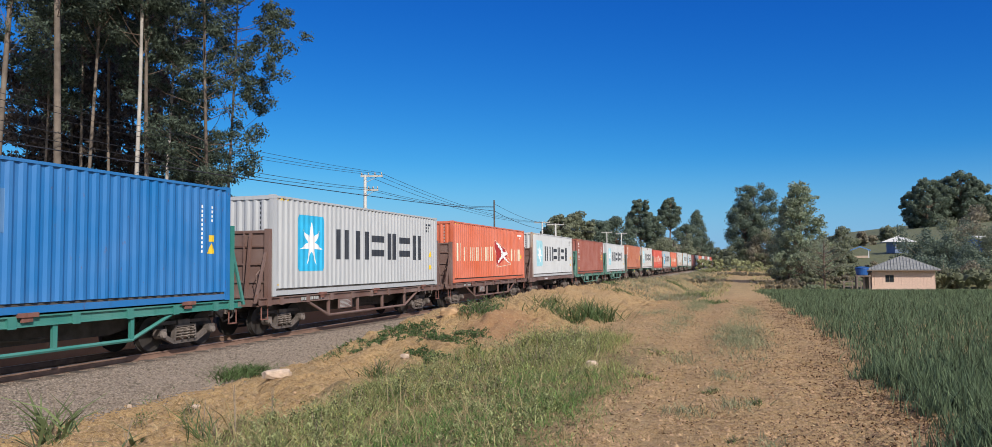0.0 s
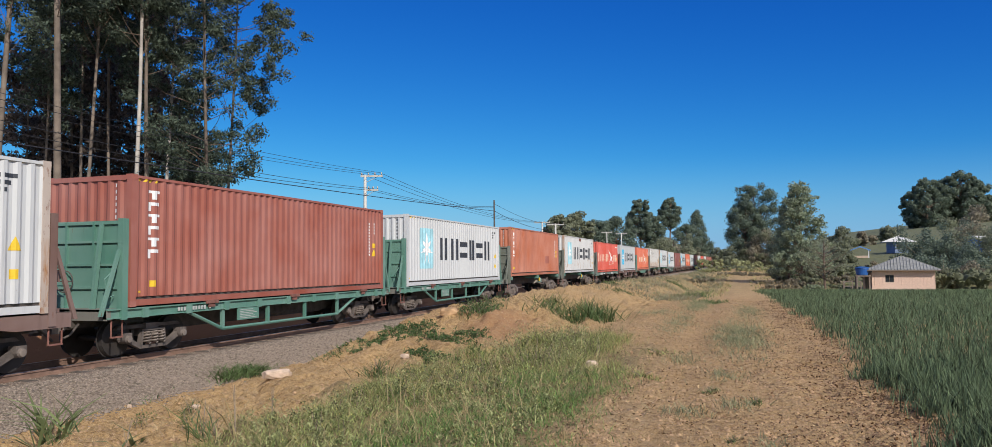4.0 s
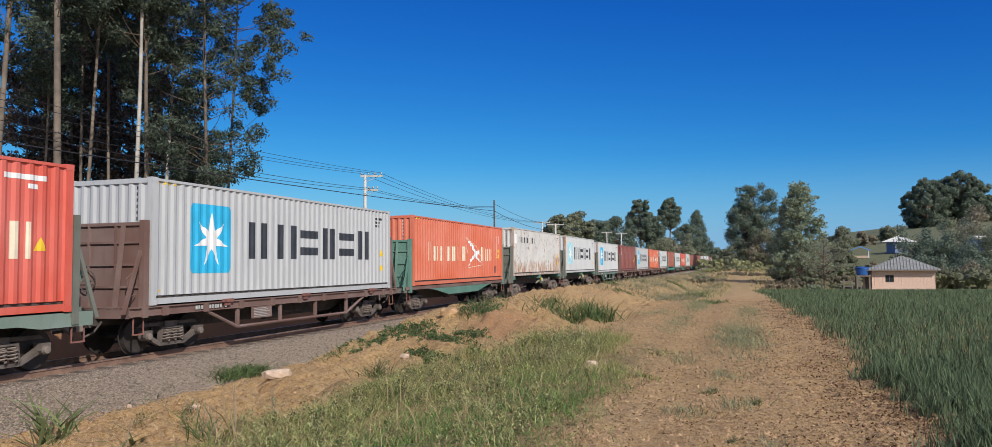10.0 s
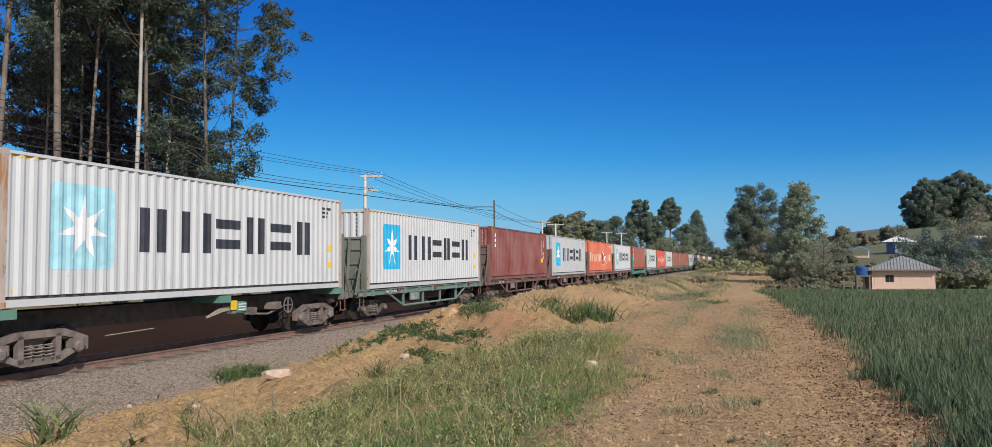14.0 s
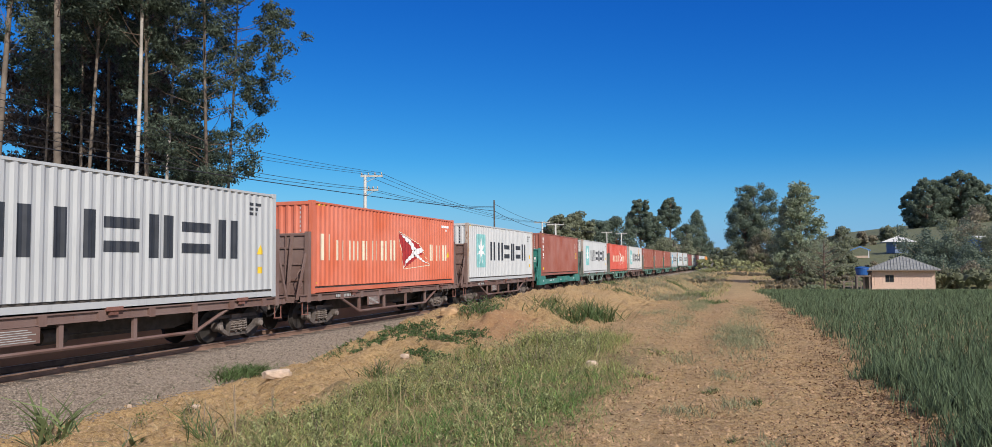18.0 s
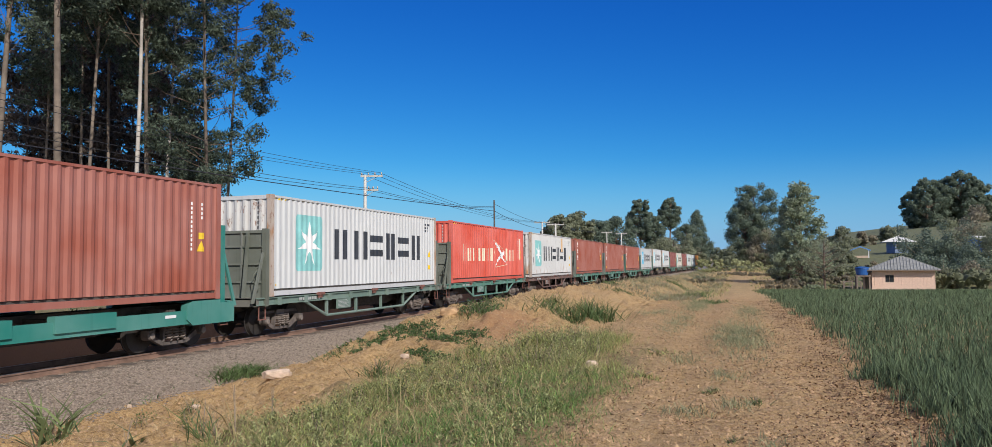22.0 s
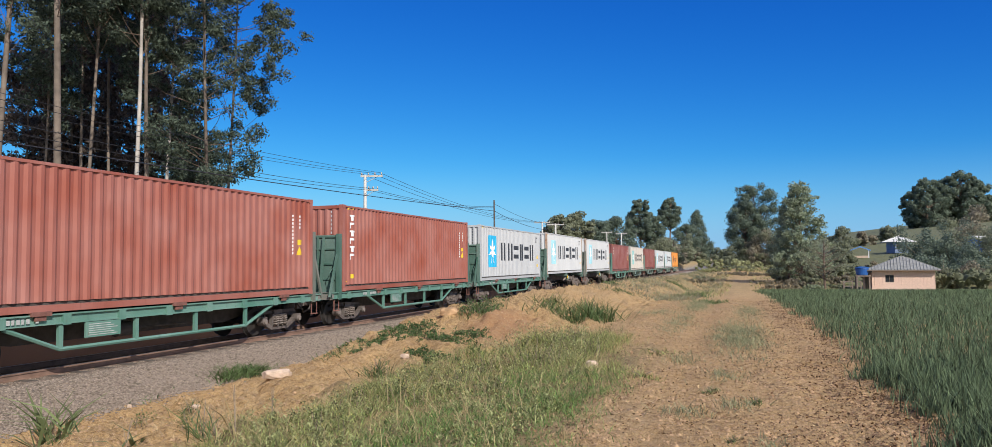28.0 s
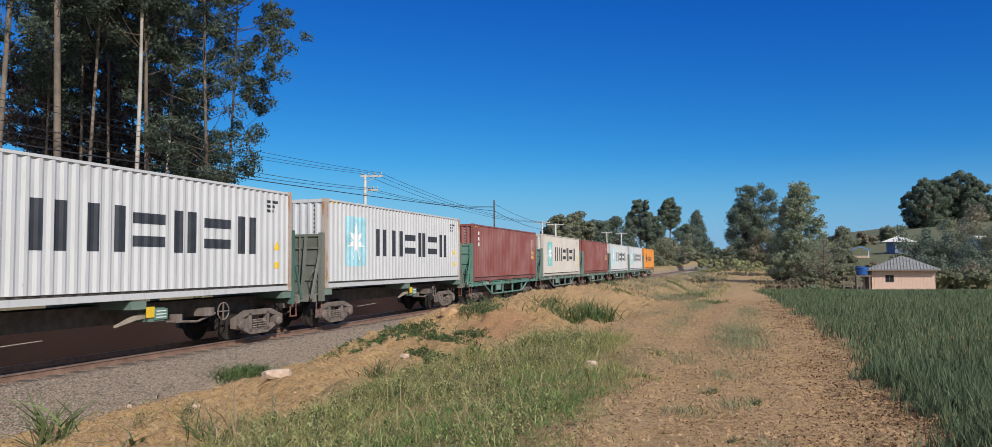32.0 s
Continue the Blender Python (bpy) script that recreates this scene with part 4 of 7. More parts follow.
def letter_bars(a, b, c, d, n=2, fill=0.62):
    """A glyph as plain upright bars of its size."""
    w = (b - a) / n
    return [rect(a + w * k + w * (1 - fill) / 2 * (0 if k == 0 else 1), a + w * k + w * (1 - fill) / 2 * (0 if k == 0 else 1) + w * fill, c, d) for k in range(n)]


def block_shapes(a, b, kind):
    """Plain bars, upright or level, of the size of one glyph of the dark word."""
    c, d, t = 1.06, 2.05, 0.3
    if kind == "level":
        return [rect(a, b, c + 0.12, c + 0.36), rect(a, b, d - 0.36, d - 0.12)]
    return [rect(a + 0.1, a + 0.1 + t, c, d), rect(b - 0.1 - t, b - 0.1, c, d)]


def serif_shapes(a, b, top, count):
    """Plain upright cream bars of the size of one glyph of the pale word, a stout one first."""
    w = (b - a) / count
    return [rect(a + w * k, a + w * k + (0.15 if k == 0 else 0.09), 1.03, top) for k in range(count)]


WORD_A = [(3.47, 4.49, "upright"), (4.77, 6.0, "upright"), (6.11, 7.06, "level"), (7.24, 8.23, "upright"), (8.41, 9.45, "level"), (9.65, 10.62, "upright")]
# start, end, top, number of bars
WORD_B = [(0.55, 1.43, 1.87, 2), (1.50, 2.30, 1.69, 2), (2.34, 3.18, 1.70, 3), (3.30, 3.90, 1.72, 2), (4.02, 4.66, 1.74, 2), (4.78, 5.42, 1.76, 2), (5.50, 6.21, 1.80, 2),
          (9.40, 9.95, 1.72, 2), (10.1, 10.72, 1.70, 2), (10.86, 11.5, 1.72, 2)]
WORD_C = [(1.58, 2.2, 1.84, 2), (2.28, 2.95, 1.66, 2), (3.02, 3.78, 1.67, 3), (3.9, 4.36, 1.68, 2), (4.48, 5.02, 1.69, 2), (5.14, 5.7, 1.70, 2), (5.82, 6.42, 1.72, 2),
          (8.6, 9.12, 1.74, 2), (9.26, 9.8, 1.66, 2), (9.94, 10.5, 1.67, 2)]
BIRD = [[(6.42, 2.08), (6.95, 1.98), (7.35, 1.72), (7.05, 1.76), (6.62, 2.0)], [(6.95, 1.98), (7.45, 1.84), (7.95, 1.5), (7.72, 1.34), (7.25, 1.72)],
        [(7.55, 1.42), (7.95, 1.5), (8.55, 1.58), (8.72, 1.46), (8.25, 1.30), (7.62, 1.22)],
        [(7.62, 1.36), (7.9, 1.24), (7.1, 0.98), (6.72, 0.76), (6.98, 1.06)], [(7.7, 1.25), (8.1, 1.28), (8.75, 1.02), (9.28, 0.88), (8.6, 1.0)]]
SAIL = [(6.27, 2.18), (8.3, 1.7), (9.35, 0.84), (6.76, 0.70)]


def outline(poly, t=0.025):
    """The edges of a shape as thin strips."""
    out = []
    for q, r in zip(poly, poly[1:] + poly[:1]):
        dx, dz = r[0] - q[0], r[1] - q[1]
        n = math.hypot(dx, dz)
        ox, oz = -dz / n * t / 2, dx / n * t / 2
        out.append([(q[0] - ox, q[1] - oz), (r[0] - ox, r[1] - oz), (r[0] + ox, r[1] + oz), (q[0] + ox, q[1] + oz)])
    return out


def build_container(paintwork, style, star_col="cyan", label="", tone="ink", posts="", wall_end="", shift=0.0, extra=()):
    con = thing("shipping_container", label, "container", "containers on the train")
    m = paintwork

    def casting(x, y, z):
        return Geo().prism([(x - 0.081, y - 0.089), (x + 0.081, y - 0.089), (x + 0.081, y + 0.089), (x - 0.081, y + 0.089)], 2, z, z + 0.118)

    part("side_wall", shared("side_wall", m, lambda: sheet(SIDE_BREAKS, 0, HALF_W)), None, con)
    part("side_wall", shared("side_wall_far", m, lambda: sheet(SIDE_BREAKS, 0, -HALF_W)), None, con)
    part("front_wall", shared("front_wall", wall_end or m, lambda: sheet(END_BREAKS, 1, -HALF_L)), None, con)
    for sx in (-1, 1):
        def leaf(sx=sx):
            geo = Geo().box((min(0.01 * sx, 1.13 * sx), HALF_L - 0.07, Z_LOW), (max(0.01 * sx, 1.13 * sx), HALF_L - 0.03, Z_TOP))
            for k in (0.3, 0.85):
                geo.tube([(k * sx, HALF_L - 0.012, 0.2), (k * sx, HALF_L - 0.012, HIGH - 0.1)], 0.018, 6)
            return geo
        part("door_leaf", shared("door_leaf%d" % sx, m, leaf), None, con)
        part("bottom_rail", shared("bottom_rail%d" % sx, m, lambda sx=sx: Geo().prism([(sx * (HALF_W - 0.06), 0.02), (sx * (HALF_W - 0.004), 0.02), (sx * (HALF_W - 0.004), 0.155), (sx * (HALF_W - 0.06), 0.155)], 1, -HALF_L + 0.17, HALF_L - 0.17)), None, con)
        part("top_rail", shared("top_rail%d" % sx, m, lambda sx=sx: Geo().prism([(sx * (HALF_W - 0.06), HIGH - 0.08), (sx * (HALF_W - 0.002), HIGH - 0.08), (sx * (HALF_W - 0.002), HIGH - 0.02), (sx * (HALF_W - 0.06), HIGH - 0.02)], 1, -HALF_L + 0.17, HALF_L - 0.17)), None, con)
        for sy in (-1, 1):
            def post(sx=sx, sy=sy):
                x0, y0 = sx * HALF_W, sy * HALF_L
                return Geo().prism([(x0, y0), (x0 - sx * 0.14, y0), (x0 - sx * 0.14, y0 - sy * 0.05), (x0 - sx * 0.05, y0 - sy * 0.16), (x0, y0 - sy * 0.16)], 2, 0.118, HIGH - 0.118)
            part("corner_post", shared("corner_post%d%d" % (sx, sy), posts or m, post), None, con)
            for z in (0.0, HIGH - 0.118):
                part("corner_casting", shared("casting%d%d%d" % (sx, sy, z > 1), posts or m, lambda sx=sx, sy=sy, z=z: casting(sx * (HALF_W - 0.078), sy * (HALF_L - 0.086), z)), None, con)
    for sy in (-1, 1):
        part("end_sill", shared("end_sill%d" % sy, m, lambda sy=sy: Geo().box((-HALF_W + 0.16, min(sy * HALF_L, sy * (HALF_L - 0.08)), 0.02), (HALF_W - 0.16, max(sy * HALF_L, sy * (HALF_L - 0.08)), 0.17))), None, con)
        part("end_header", shared("end_header%d" % sy, m, lambda sy=sy: Geo().box((-HALF_W + 0.16, min(sy * HALF_L, sy * (HALF_L - 0.08)), HIGH - 0.13), (HALF_W - 0.16, max(sy * HALF_L, sy * (HALF_L - 0.08)), HIGH - 0.02))), None, con)

    def roof():
        geo = Geo()
        n = 50
        step = (2 * HALF_L - 0.3) / n
        verts, faces = [], []
        for i in range(n + 1):
            y = -HALF_L + 0.15 + i * step
            z = HIGH - 0.03 - (0.02 if i % 2 else 0)
            verts += [(-HALF_W + 0.05, y, z), (HALF_W - 0.05, y, z)]
        faces = [(2 * i, 2 * i + 1, 2 * i + 3, 2 * i + 2) for i in range(n)]
        return geo.add(verts, faces)
    part("roof", shared("roof", m, roof), None, con)
    # dark floor shows through that gap as the shadow line
    part("floor", shared("floor", "dark_steel", lambda: Geo().box((-HALF_W + 0.07, -HALF_L + 0.1, 0.06), (HALF_W - 0.07, HALF_L - 0.1, 0.24))), None, con)

    def decal(name, key, mat, shapes, label="", **kw):
        groups = [[q] for q in shapes] if name == "letter_bar" else [shapes]
        for j, group in enumerate(groups):
            k = (key, j, mat)
            if k not in MESHES:
                MESHES[k] = welded(painted(group, **kw).mesh(key, MAT[mat]))
            ob = part(name, MESHES[k], None, con, label)
            if name in ("code_bar", "hazard_stripe", "code_panel"):
                ob["kind"] = "stuff"

    if style == "star":
        def at(shapes):
            return [[(u + shift, z) for u, z in q] for q in shapes]
        tag = "%d" % round(100 * shift)
        decal("emblem_panel", "emblem_panel" + tag, star_col, at([round_rect(1.27, 2.83, 0.70, 2.4)]), "faded blue panel" if star_col != "cyan" else "bright blue panel")
        decal("emblem_star", "emblem_star" + tag, "star_white", at(star(2.05, 1.52, 0.70, 0.23)), "white pointed star", lift=0.008)
        for i, (a, b, k) in enumerate(WORD_A):
            decal("letter_bar", "word_a%d_" % i + tag, tone, at(block_shapes(a, b, k)), "dark lettering blocks")
    if style == "line":
        decal("emblem_panel", "small_panel", "star_white", [round_rect(0.37, 0.89, 1.95, 2.52, 0.06)], "white square")
        x = 1.1
        for i, (w, k) in enumerate(((0.42, 2), (0.36, 2), (0.3, 2), (0.34, 2), (0.34, 2), (0.36, 2), (0, 0), (0.26, 1), (0.12, 1), (0.36, 2), (0.3, 2))):
            if w:
                decal("letter_bar", "word_l%d" % i, "ink", letter_bars(x, x + w - 0.02, 2.03, 2.37, k, 0.42), "dark lettering bars")
            x += w + 0.055 if w else 0.22
    if style in ("bird", "bird_small"):
        small_one = style == "bird_small"
        for i, (a, b, top, k) in enumerate(WORD_C if small_one else WORD_B):
            decal("letter_bar", "word_%s%d" % (style, i), "cream", serif_shapes(a, b, top, k), "cream lettering bars")

        def fit(shapes):
            return [[(6.3 + (u - 6.27) * (2.63 / 3.08), z) if small_one else (u, z) for u, z in q] for q in shapes]
        if m == "orange" and not small_one:
            decal("emblem_ground", "emblem_ground", "dark_red", [[(6.3, 2.15), (8.28, 1.68), (8.7, 1.35), (6.79, 0.73)]], "dark red emblem ground", lift=0.002)
        decal("emblem_field", "emblem_field" + style, "cream", fit(outline(SAIL)), "thin cream outline")
        decal("emblem_bird", "emblem_bird" + style, "star_white", fit(BIRD), "white winged emblem", lift=0.008)
    if style == "column":
        z = 2.58
        for i in range(6):
            decal("letter_bar", "col%d" % i, "star_white", [rect(0.52, 0.62, z - 0.2, z), rect(0.62, 0.86, z - 0.075, z)] if i % 2 else [rect(0.64, 0.76, z - 0.2, z - 0.06), rect(0.52, 0.88, z - 0.06, z)], "white lettering bars")
            z -= 0.265
        decal("sticker", "sticker_low", "yellow", [rect(0.6, 0.76, 0.42, 0.56)], "yellow sticker")
    if style == "small":
        for i in range(3):
            decal("letter_bar", "small%d" % i, "star_white", [rect(0.75, 0.95, 2.35 - 0.28 * i, 2.53 - 0.28 * i)], "white lettering bars")
    if style == "amber":
        decal("emblem_panel", "amber_mark", "ink", [rect(2.4, 3.0, 0.9, 2.2), rect(3.0, 4.0, 1.3, 1.7)], "dark emblem shape")
        for i in range(5):
            decal("letter_bar", "amber%d" % i, "ink", letter_bars(4.6 + 0.9 * i, 5.3 + 0.9 * i, 1.1, 1.8, 2), "dark lettering bars")
    if style == "bird":
        decal("code_panel", "code_panel", "star_white", [rect(10.7, 11.6, 2.50, 2.60), rect(11.2, 11.42, 2.34, 2.43)], "white code panel")
    # codes by the rear post
    small = "ink" if m in ("white", "rusty", "stained", "grey", "beige", "amber") else "star_white"
    if small == "ink":
        for k in range(3):
            decal("code_bar", "code_w%d" % k, small, [rect(10.98, 11.18, 2.5 - 0.13 * k, 2.58 - 0.13 * k), rect(11.24, 11.5 - 0.1 * k, 2.5 - 0.13 * k, 2.58 - 0.13 * k)], "small code bars")
    elif style != "bird":
        decal("code_bar", "code_d", small, [rect(11.14, 11.18, 2.3 - 0.11 * k, 2.37 - 0.11 * k) for k in range(11)], "small white code bars")
        decal("code_bar", "code_e", small, [rect(11.48, 11.52, 2.3 - 0.11 * k, 2.37 - 0.11 * k) for k in range(4)], "small white code bars")
        decal("sticker", "sticker_a", "yellow", [rect(11.42, 11.58, 1.48, 1.64)], "yellow sticker")
    if small == "ink":
        decal("sticker", "sticker_b", "yellow", [rect(11.40, 11.56, 0.66, 0.84)], "yellow sticker")
    decal("warning_sign", "warning", "yellow", [[(11.36, 1.18), (11.62, 1.18), (11.49, 1.44)]], "yellow warning triangle")
    decal("code_bar", "end_code", small, [rect(0.74, 0.79, 2.62 - 0.14 * k, 2.70 - 0.14 * k) for k in range(10)], "small code bars", breaks=END_BREAKS, face=-HALF_L, axis=1)
    for sgn in (0, 1):
        decal("hazard_stripe", "hazard%d" % sgn, "yellow", [[(0.2 + 0.16 * k, HIGH - 0.145), (0.27 + 0.16 * k, HIGH - 0.145), (0.32 + 0.16 * k, HIGH - 0.085), (0.25 + 0.16 * k, HIGH - 0.085)] for k in range(4)] if sgn else
              [rect(0.28, 0.34, 0.3, 0.34)], "yellow hazard stripes" if sgn else "small plate")
    for i, (mark, a, b, c, d) in enumerate(extra):
        decal("repair_patch", "patch_%s_%d_%d" % (mark, round(100 * a), i), mark, [rect(a, b, c, d)], "odd-coloured repair patch", lift=0.006)
    return con




def build_bogie(wagon, y, cast=True):
    """Two axles in a cast three-piece truck."""
    base = 1.72
    bog = part("bogie", shared("bogie_bolster", "bogie", lambda: Geo().box((-0.78, -0.2, 0.42), (0.78, 0.2, 0.72)).box((-0.25, -0.3, 0.7), (0.25, 0.3, 0.84))), None, wagon, "dusty cast-steel bogie", at=Matrix.Translation((0, y, 0)))

    def side(sx):
        x0, x1 = (0.82, 0.94) if sx > 0 else (-0.94, -0.82)
        geo = Geo()
        geo.prism([(-1.12, 0.34), (-1.12, 0.60), (-0.55, 0.80), (0.55, 0.80), (1.12, 0.60), (1.12, 0.34), (0.98, 0.34), (0.98, 0.54), (0.5, 0.66), (-0.5, 0.66), (-0.98, 0.54), (-0.98, 0.34)], 0, x0, x1)
        geo.prism([(-0.98, 0.38), (-0.40, 0.14), (0.40, 0.14), (0.98, 0.38), (0.98, 0.52), (0.44, 0.28), (-0.44, 0.28), (-0.98, 0.52)], 0, x0, x1)
        for q in (-0.47, 0.35):
            geo.box((x0, q, 0.2), (x1, q + 0.12, 0.72))
        return geo

    def arch(sx):
        x0, x1 = (0.72, 0.83) if sx > 0 else (-0.83, -0.72)
        geo = Geo()
        geo.prism([(-1.0, 0.62), (1.0, 0.62), (0.9, 0.70), (-0.9, 0.70)], 0, x0 - 0.12 * sx, x1 - 0.12 * sx)
        for q in (-1, 1):
            geo.prism([(q * 0.96, 0.42), (q * 0.96, 0.50), (q * 0.78, 0.47), (q * 0.36, 0.235), (q * 0.36, 0.16), (q * 0.41, 0.16)], 0, x0, x1)
        return geo.box((x0, -0.38, 0.16), (x1, 0.38, 0.225)).prism([(-0.40, 0.22), (-0.34, 0.22), (-0.30, 0.56), (-0.36, 0.56)], 0, x0, x1).prism([(0.40, 0.22), (0.34, 0.22), (0.30, 0.56), (0.36, 0.56)], 0, x0, x1).box((x0, -0.36, 0.555), (x1, 0.36, 0.60))

    def coils(sx):
        geo = Geo()
        x = (0.90 if cast else 0.83) * sx
        for q in (-0.22, 0.0, 0.22):
            pts = [(x + 0.085 * math.cos(t * 0.9), q + 0.085 * math.sin(t * 0.9), 0.27 + 0.26 * t / 28) for t in range(29)]
            geo.tube(pts, 0.017, 4)
        return geo

    def wheelset():
        geo = Geo().tube([(-0.92, 0, 0), (0.92, 0, 0)], 0.07, 10)
        for sx in (-1, 1):
            prof = [(0.455, 0.445), (0.475, 0.445), (0.48, 0.42), (0.585, 0.405), (0.585, 0.34), (0.54, 0.33), (0.525, 0.13), (0.59, 0.12), (0.59, 0.07)]
            geo.tube([(sx * a, 0, 0) for a, r in prof], [r for a, r in prof], 20, False)
            geo.tube([(sx * 0.455, 0, 0), (sx * 0.4551, 0, 0)], [0.445, 0.07], 20, False)
        return geo

    for sx in (-1, 1):
        part("side_frame", shared("side_frame%d" % sx, "bogie", lambda: side(sx)) if cast else shared("side_arch%d" % sx, "bogie_dark", lambda: arch(sx)), None, bog)
        part("spring_nest", shared("spring_nest%d%d" % (sx, cast), "spring", lambda: coils(sx)), None, bog, "coil springs")
        for sy in (-1, 1):
            part("axle_box", shared("axle_box%d%d" % (sx, cast), "bogie" if cast else "bogie_dark", lambda: Geo().tube([(sx * 0.8, 0, 0), (sx * 1.0, 0, 0), (sx * 1.03, 0, 0)], [0.14, 0.12, 0.08] if cast else [0.11, 0.095, 0.07], 12).box((sx * 0.9 - 0.1, -0.16 if cast else -0.11, -0.02), (sx * 0.9 + 0.1, 0.16 if cast else 0.11, 0.17 if cast else 0.13))), None, bog, at=Matrix.Translation((0 if cast else -0.08 * sx, sy * base / 2, 0.42)))
            if not cast:
                part("axle_cap", shared("axle_cap%d" % sx, "spring", lambda: Geo().tube([(sx * 1.028, 0, 0), (sx * 1.045, 0, 0), (sx * 1.05, 0, 0)], [0.075, 0.075, 0.045], 12)), None, bog, "pale axle end cap", at=Matrix.Translation((-0.08 * sx, sy * base / 2, 0.42)))
            part("brake_shoe", shared("brake_shoe%d%d" % (sx, sy), "dark_steel", lambda: Geo().box((sx * 0.53 - 0.05, sy * (base / 2 - 0.52), 0.3), (sx * 0.53 + 0.05, sy * (base / 2 - 0.44), 0.58))), None, bog)
    for sy in (-1, 1):
        ws = part("wheelset", shared("wheelset", "wheel", wheelset, False), None, bog, "worn steel wheels on an axle", at=Matrix.Translation((0, sy * base / 2, 0.435)))
        ws["axle"] = sy
    return bog


DECK = {"A": 1.14, "S": 1.14, "B": 1.27, "C": 1.19, "F": 1.14}
LONG = 6.66


def bulkhead(wagon, y, face, mat, kind, panel=""):
    """End frame: ribbed plate, two posts, raking braces, hand ladder. face: -1 looks to the front."""
    top = 3.05
    z0 = 0.98
    b = part("bulkhead", shared("bulkhead_plate", mat, lambda: Geo().box((-1.12, -0.02, z0), (1.12, 0.02, top - 0.04))), None, wagon, at=Matrix.Translation((0, y, 0)))
    f = 0.02 * face
    for i, z in enumerate((z0 + 0.05, z0 + 0.55, z0 + 1.05, z0 + 1.55, top - 0.12)):
        part("rib", shared("rib%d" % face, mat, lambda: Geo().box((-1.1, min(f, f + 0.045 * face), 0), (1.1, max(f, f + 0.045 * face), 0.05))), None, b, at=Matrix.Translation((0, 0, z)))
    for x in (-0.38, 0.38):
        part("rib", shared("up_rib%d" % face, mat, lambda: Geo().box((-0.025, min(f, f + 0.05 * face), z0 + 0.02), (0.025, max(f, f + 0.05 * face), top - 0.06))), None, b, at=Matrix.Translation((x, 0, 0)))
    for x in (-1.14, 1.14):
        part("post", shared("bulk_post", mat, lambda: Geo().box((-0.07, -0.09, z0 - 0.1), (0.07, 0.07, top))), None, b, at=Matrix.Translation((x, 0, 0)))
    for x in (0.62,):
        part("brace", shared("bulk_brace%d" % face, mat, lambda: Geo().prism([(0.04 * face, z0 + 1.95), (0.12 * face, z0 + 1.95), (0.36 * face, z0 - 0.02), (0.26 * face, z0 - 0.02)], 0, -0.035, 0.035)), None, b, at=Matrix.Translation((x, 0, 0)))
    part("brace", shared("side_brace%d" % face, mat, lambda: Geo().prism([(0.06 * face, z0 + 1.4), (0.14 * face, z0 + 1.4), (0.62 * face, z0), (0.53 * face, z0)], 0, 1.10, 1.155)), None, b)
    if panel:
        part("panel", shared("bulk_panel%d" % face, panel, lambda: Geo().box((-1.04, min(f, f + 0.075 * face), z0 + 0.22), (0.34, max(f, f + 0.075 * face), z0 + 1.12)).box((-1.04, min(f, f + 0.075 * face), z0 + 1.15), (0.34, max(f, f + 0.075 * face), z0 + 1.62)).box((-1.04, min(f, f + 0.07 * face), z0 + 1.66), (0.34, max(f, f + 0.07 * face), z0 + 1.98))), None, b, "repainted panel")
    if kind == "C" and face < 0:
        part("panel", Geo().box((0.05, -0.05, z0 + 0.75), (1.0, -0.021, z0 + 1.75)), MAT["teal_steel"], b, "smooth painted panel")
        for x, wide, high in ((0.12, 0.12, 0.26), (0.29, 0.09, 0.17), (0.43, 0.12, 0.17), (0.60, 0.12, 0.26), (0.77, 0.13, 0.17), (0.62, 0.3, 0.05)):
            part("lettering_bar", Geo().box((x, -0.056, 0), (x + wide, -0.051, high)), MAT["star_white"], b, "white painted bar", at=Matrix.Translation((0, 0, z0 + (1.3 if high > 0.1 else 1.18))))
    if face < 0 and kind in ("A", "S"):
        ring = part("hand_wheel", shared("bulk_wheel", "dark_steel", lambda: Geo().tube([(0.24 * math.cos(t * 0.3927), -0.12, 0.24 * math.sin(t * 0.3927)) for t in range(17)], 0.013, 6).tube([(0, -0.12, -0.24), (0, -0.12, 0.24)], 0.01, 5).tube([(-0.24, -0.12, 0), (0.24, -0.12, 0)], 0.01, 5)), None, b, "thin hand brake wheel", at=Matrix.Translation((-0.35, 0, z0 + 0.72)))
        part("spindle", shared("bulk_spindle", "dark_steel", lambda: Geo().tube([(0, -0.13, 0), (0, -0.02, 0)], 0.025, 6)), None, ring)
    if face < 0:
        part("grab_rail", shared("grab_rail", mat, lambda: Geo().tube([(1.0, -0.1, 1.4), (1.02, -0.3, 1.35), (0.98, -0.34, 1.75), (1.0, -0.1, 1.95)], 0.015, 6)), None, b)


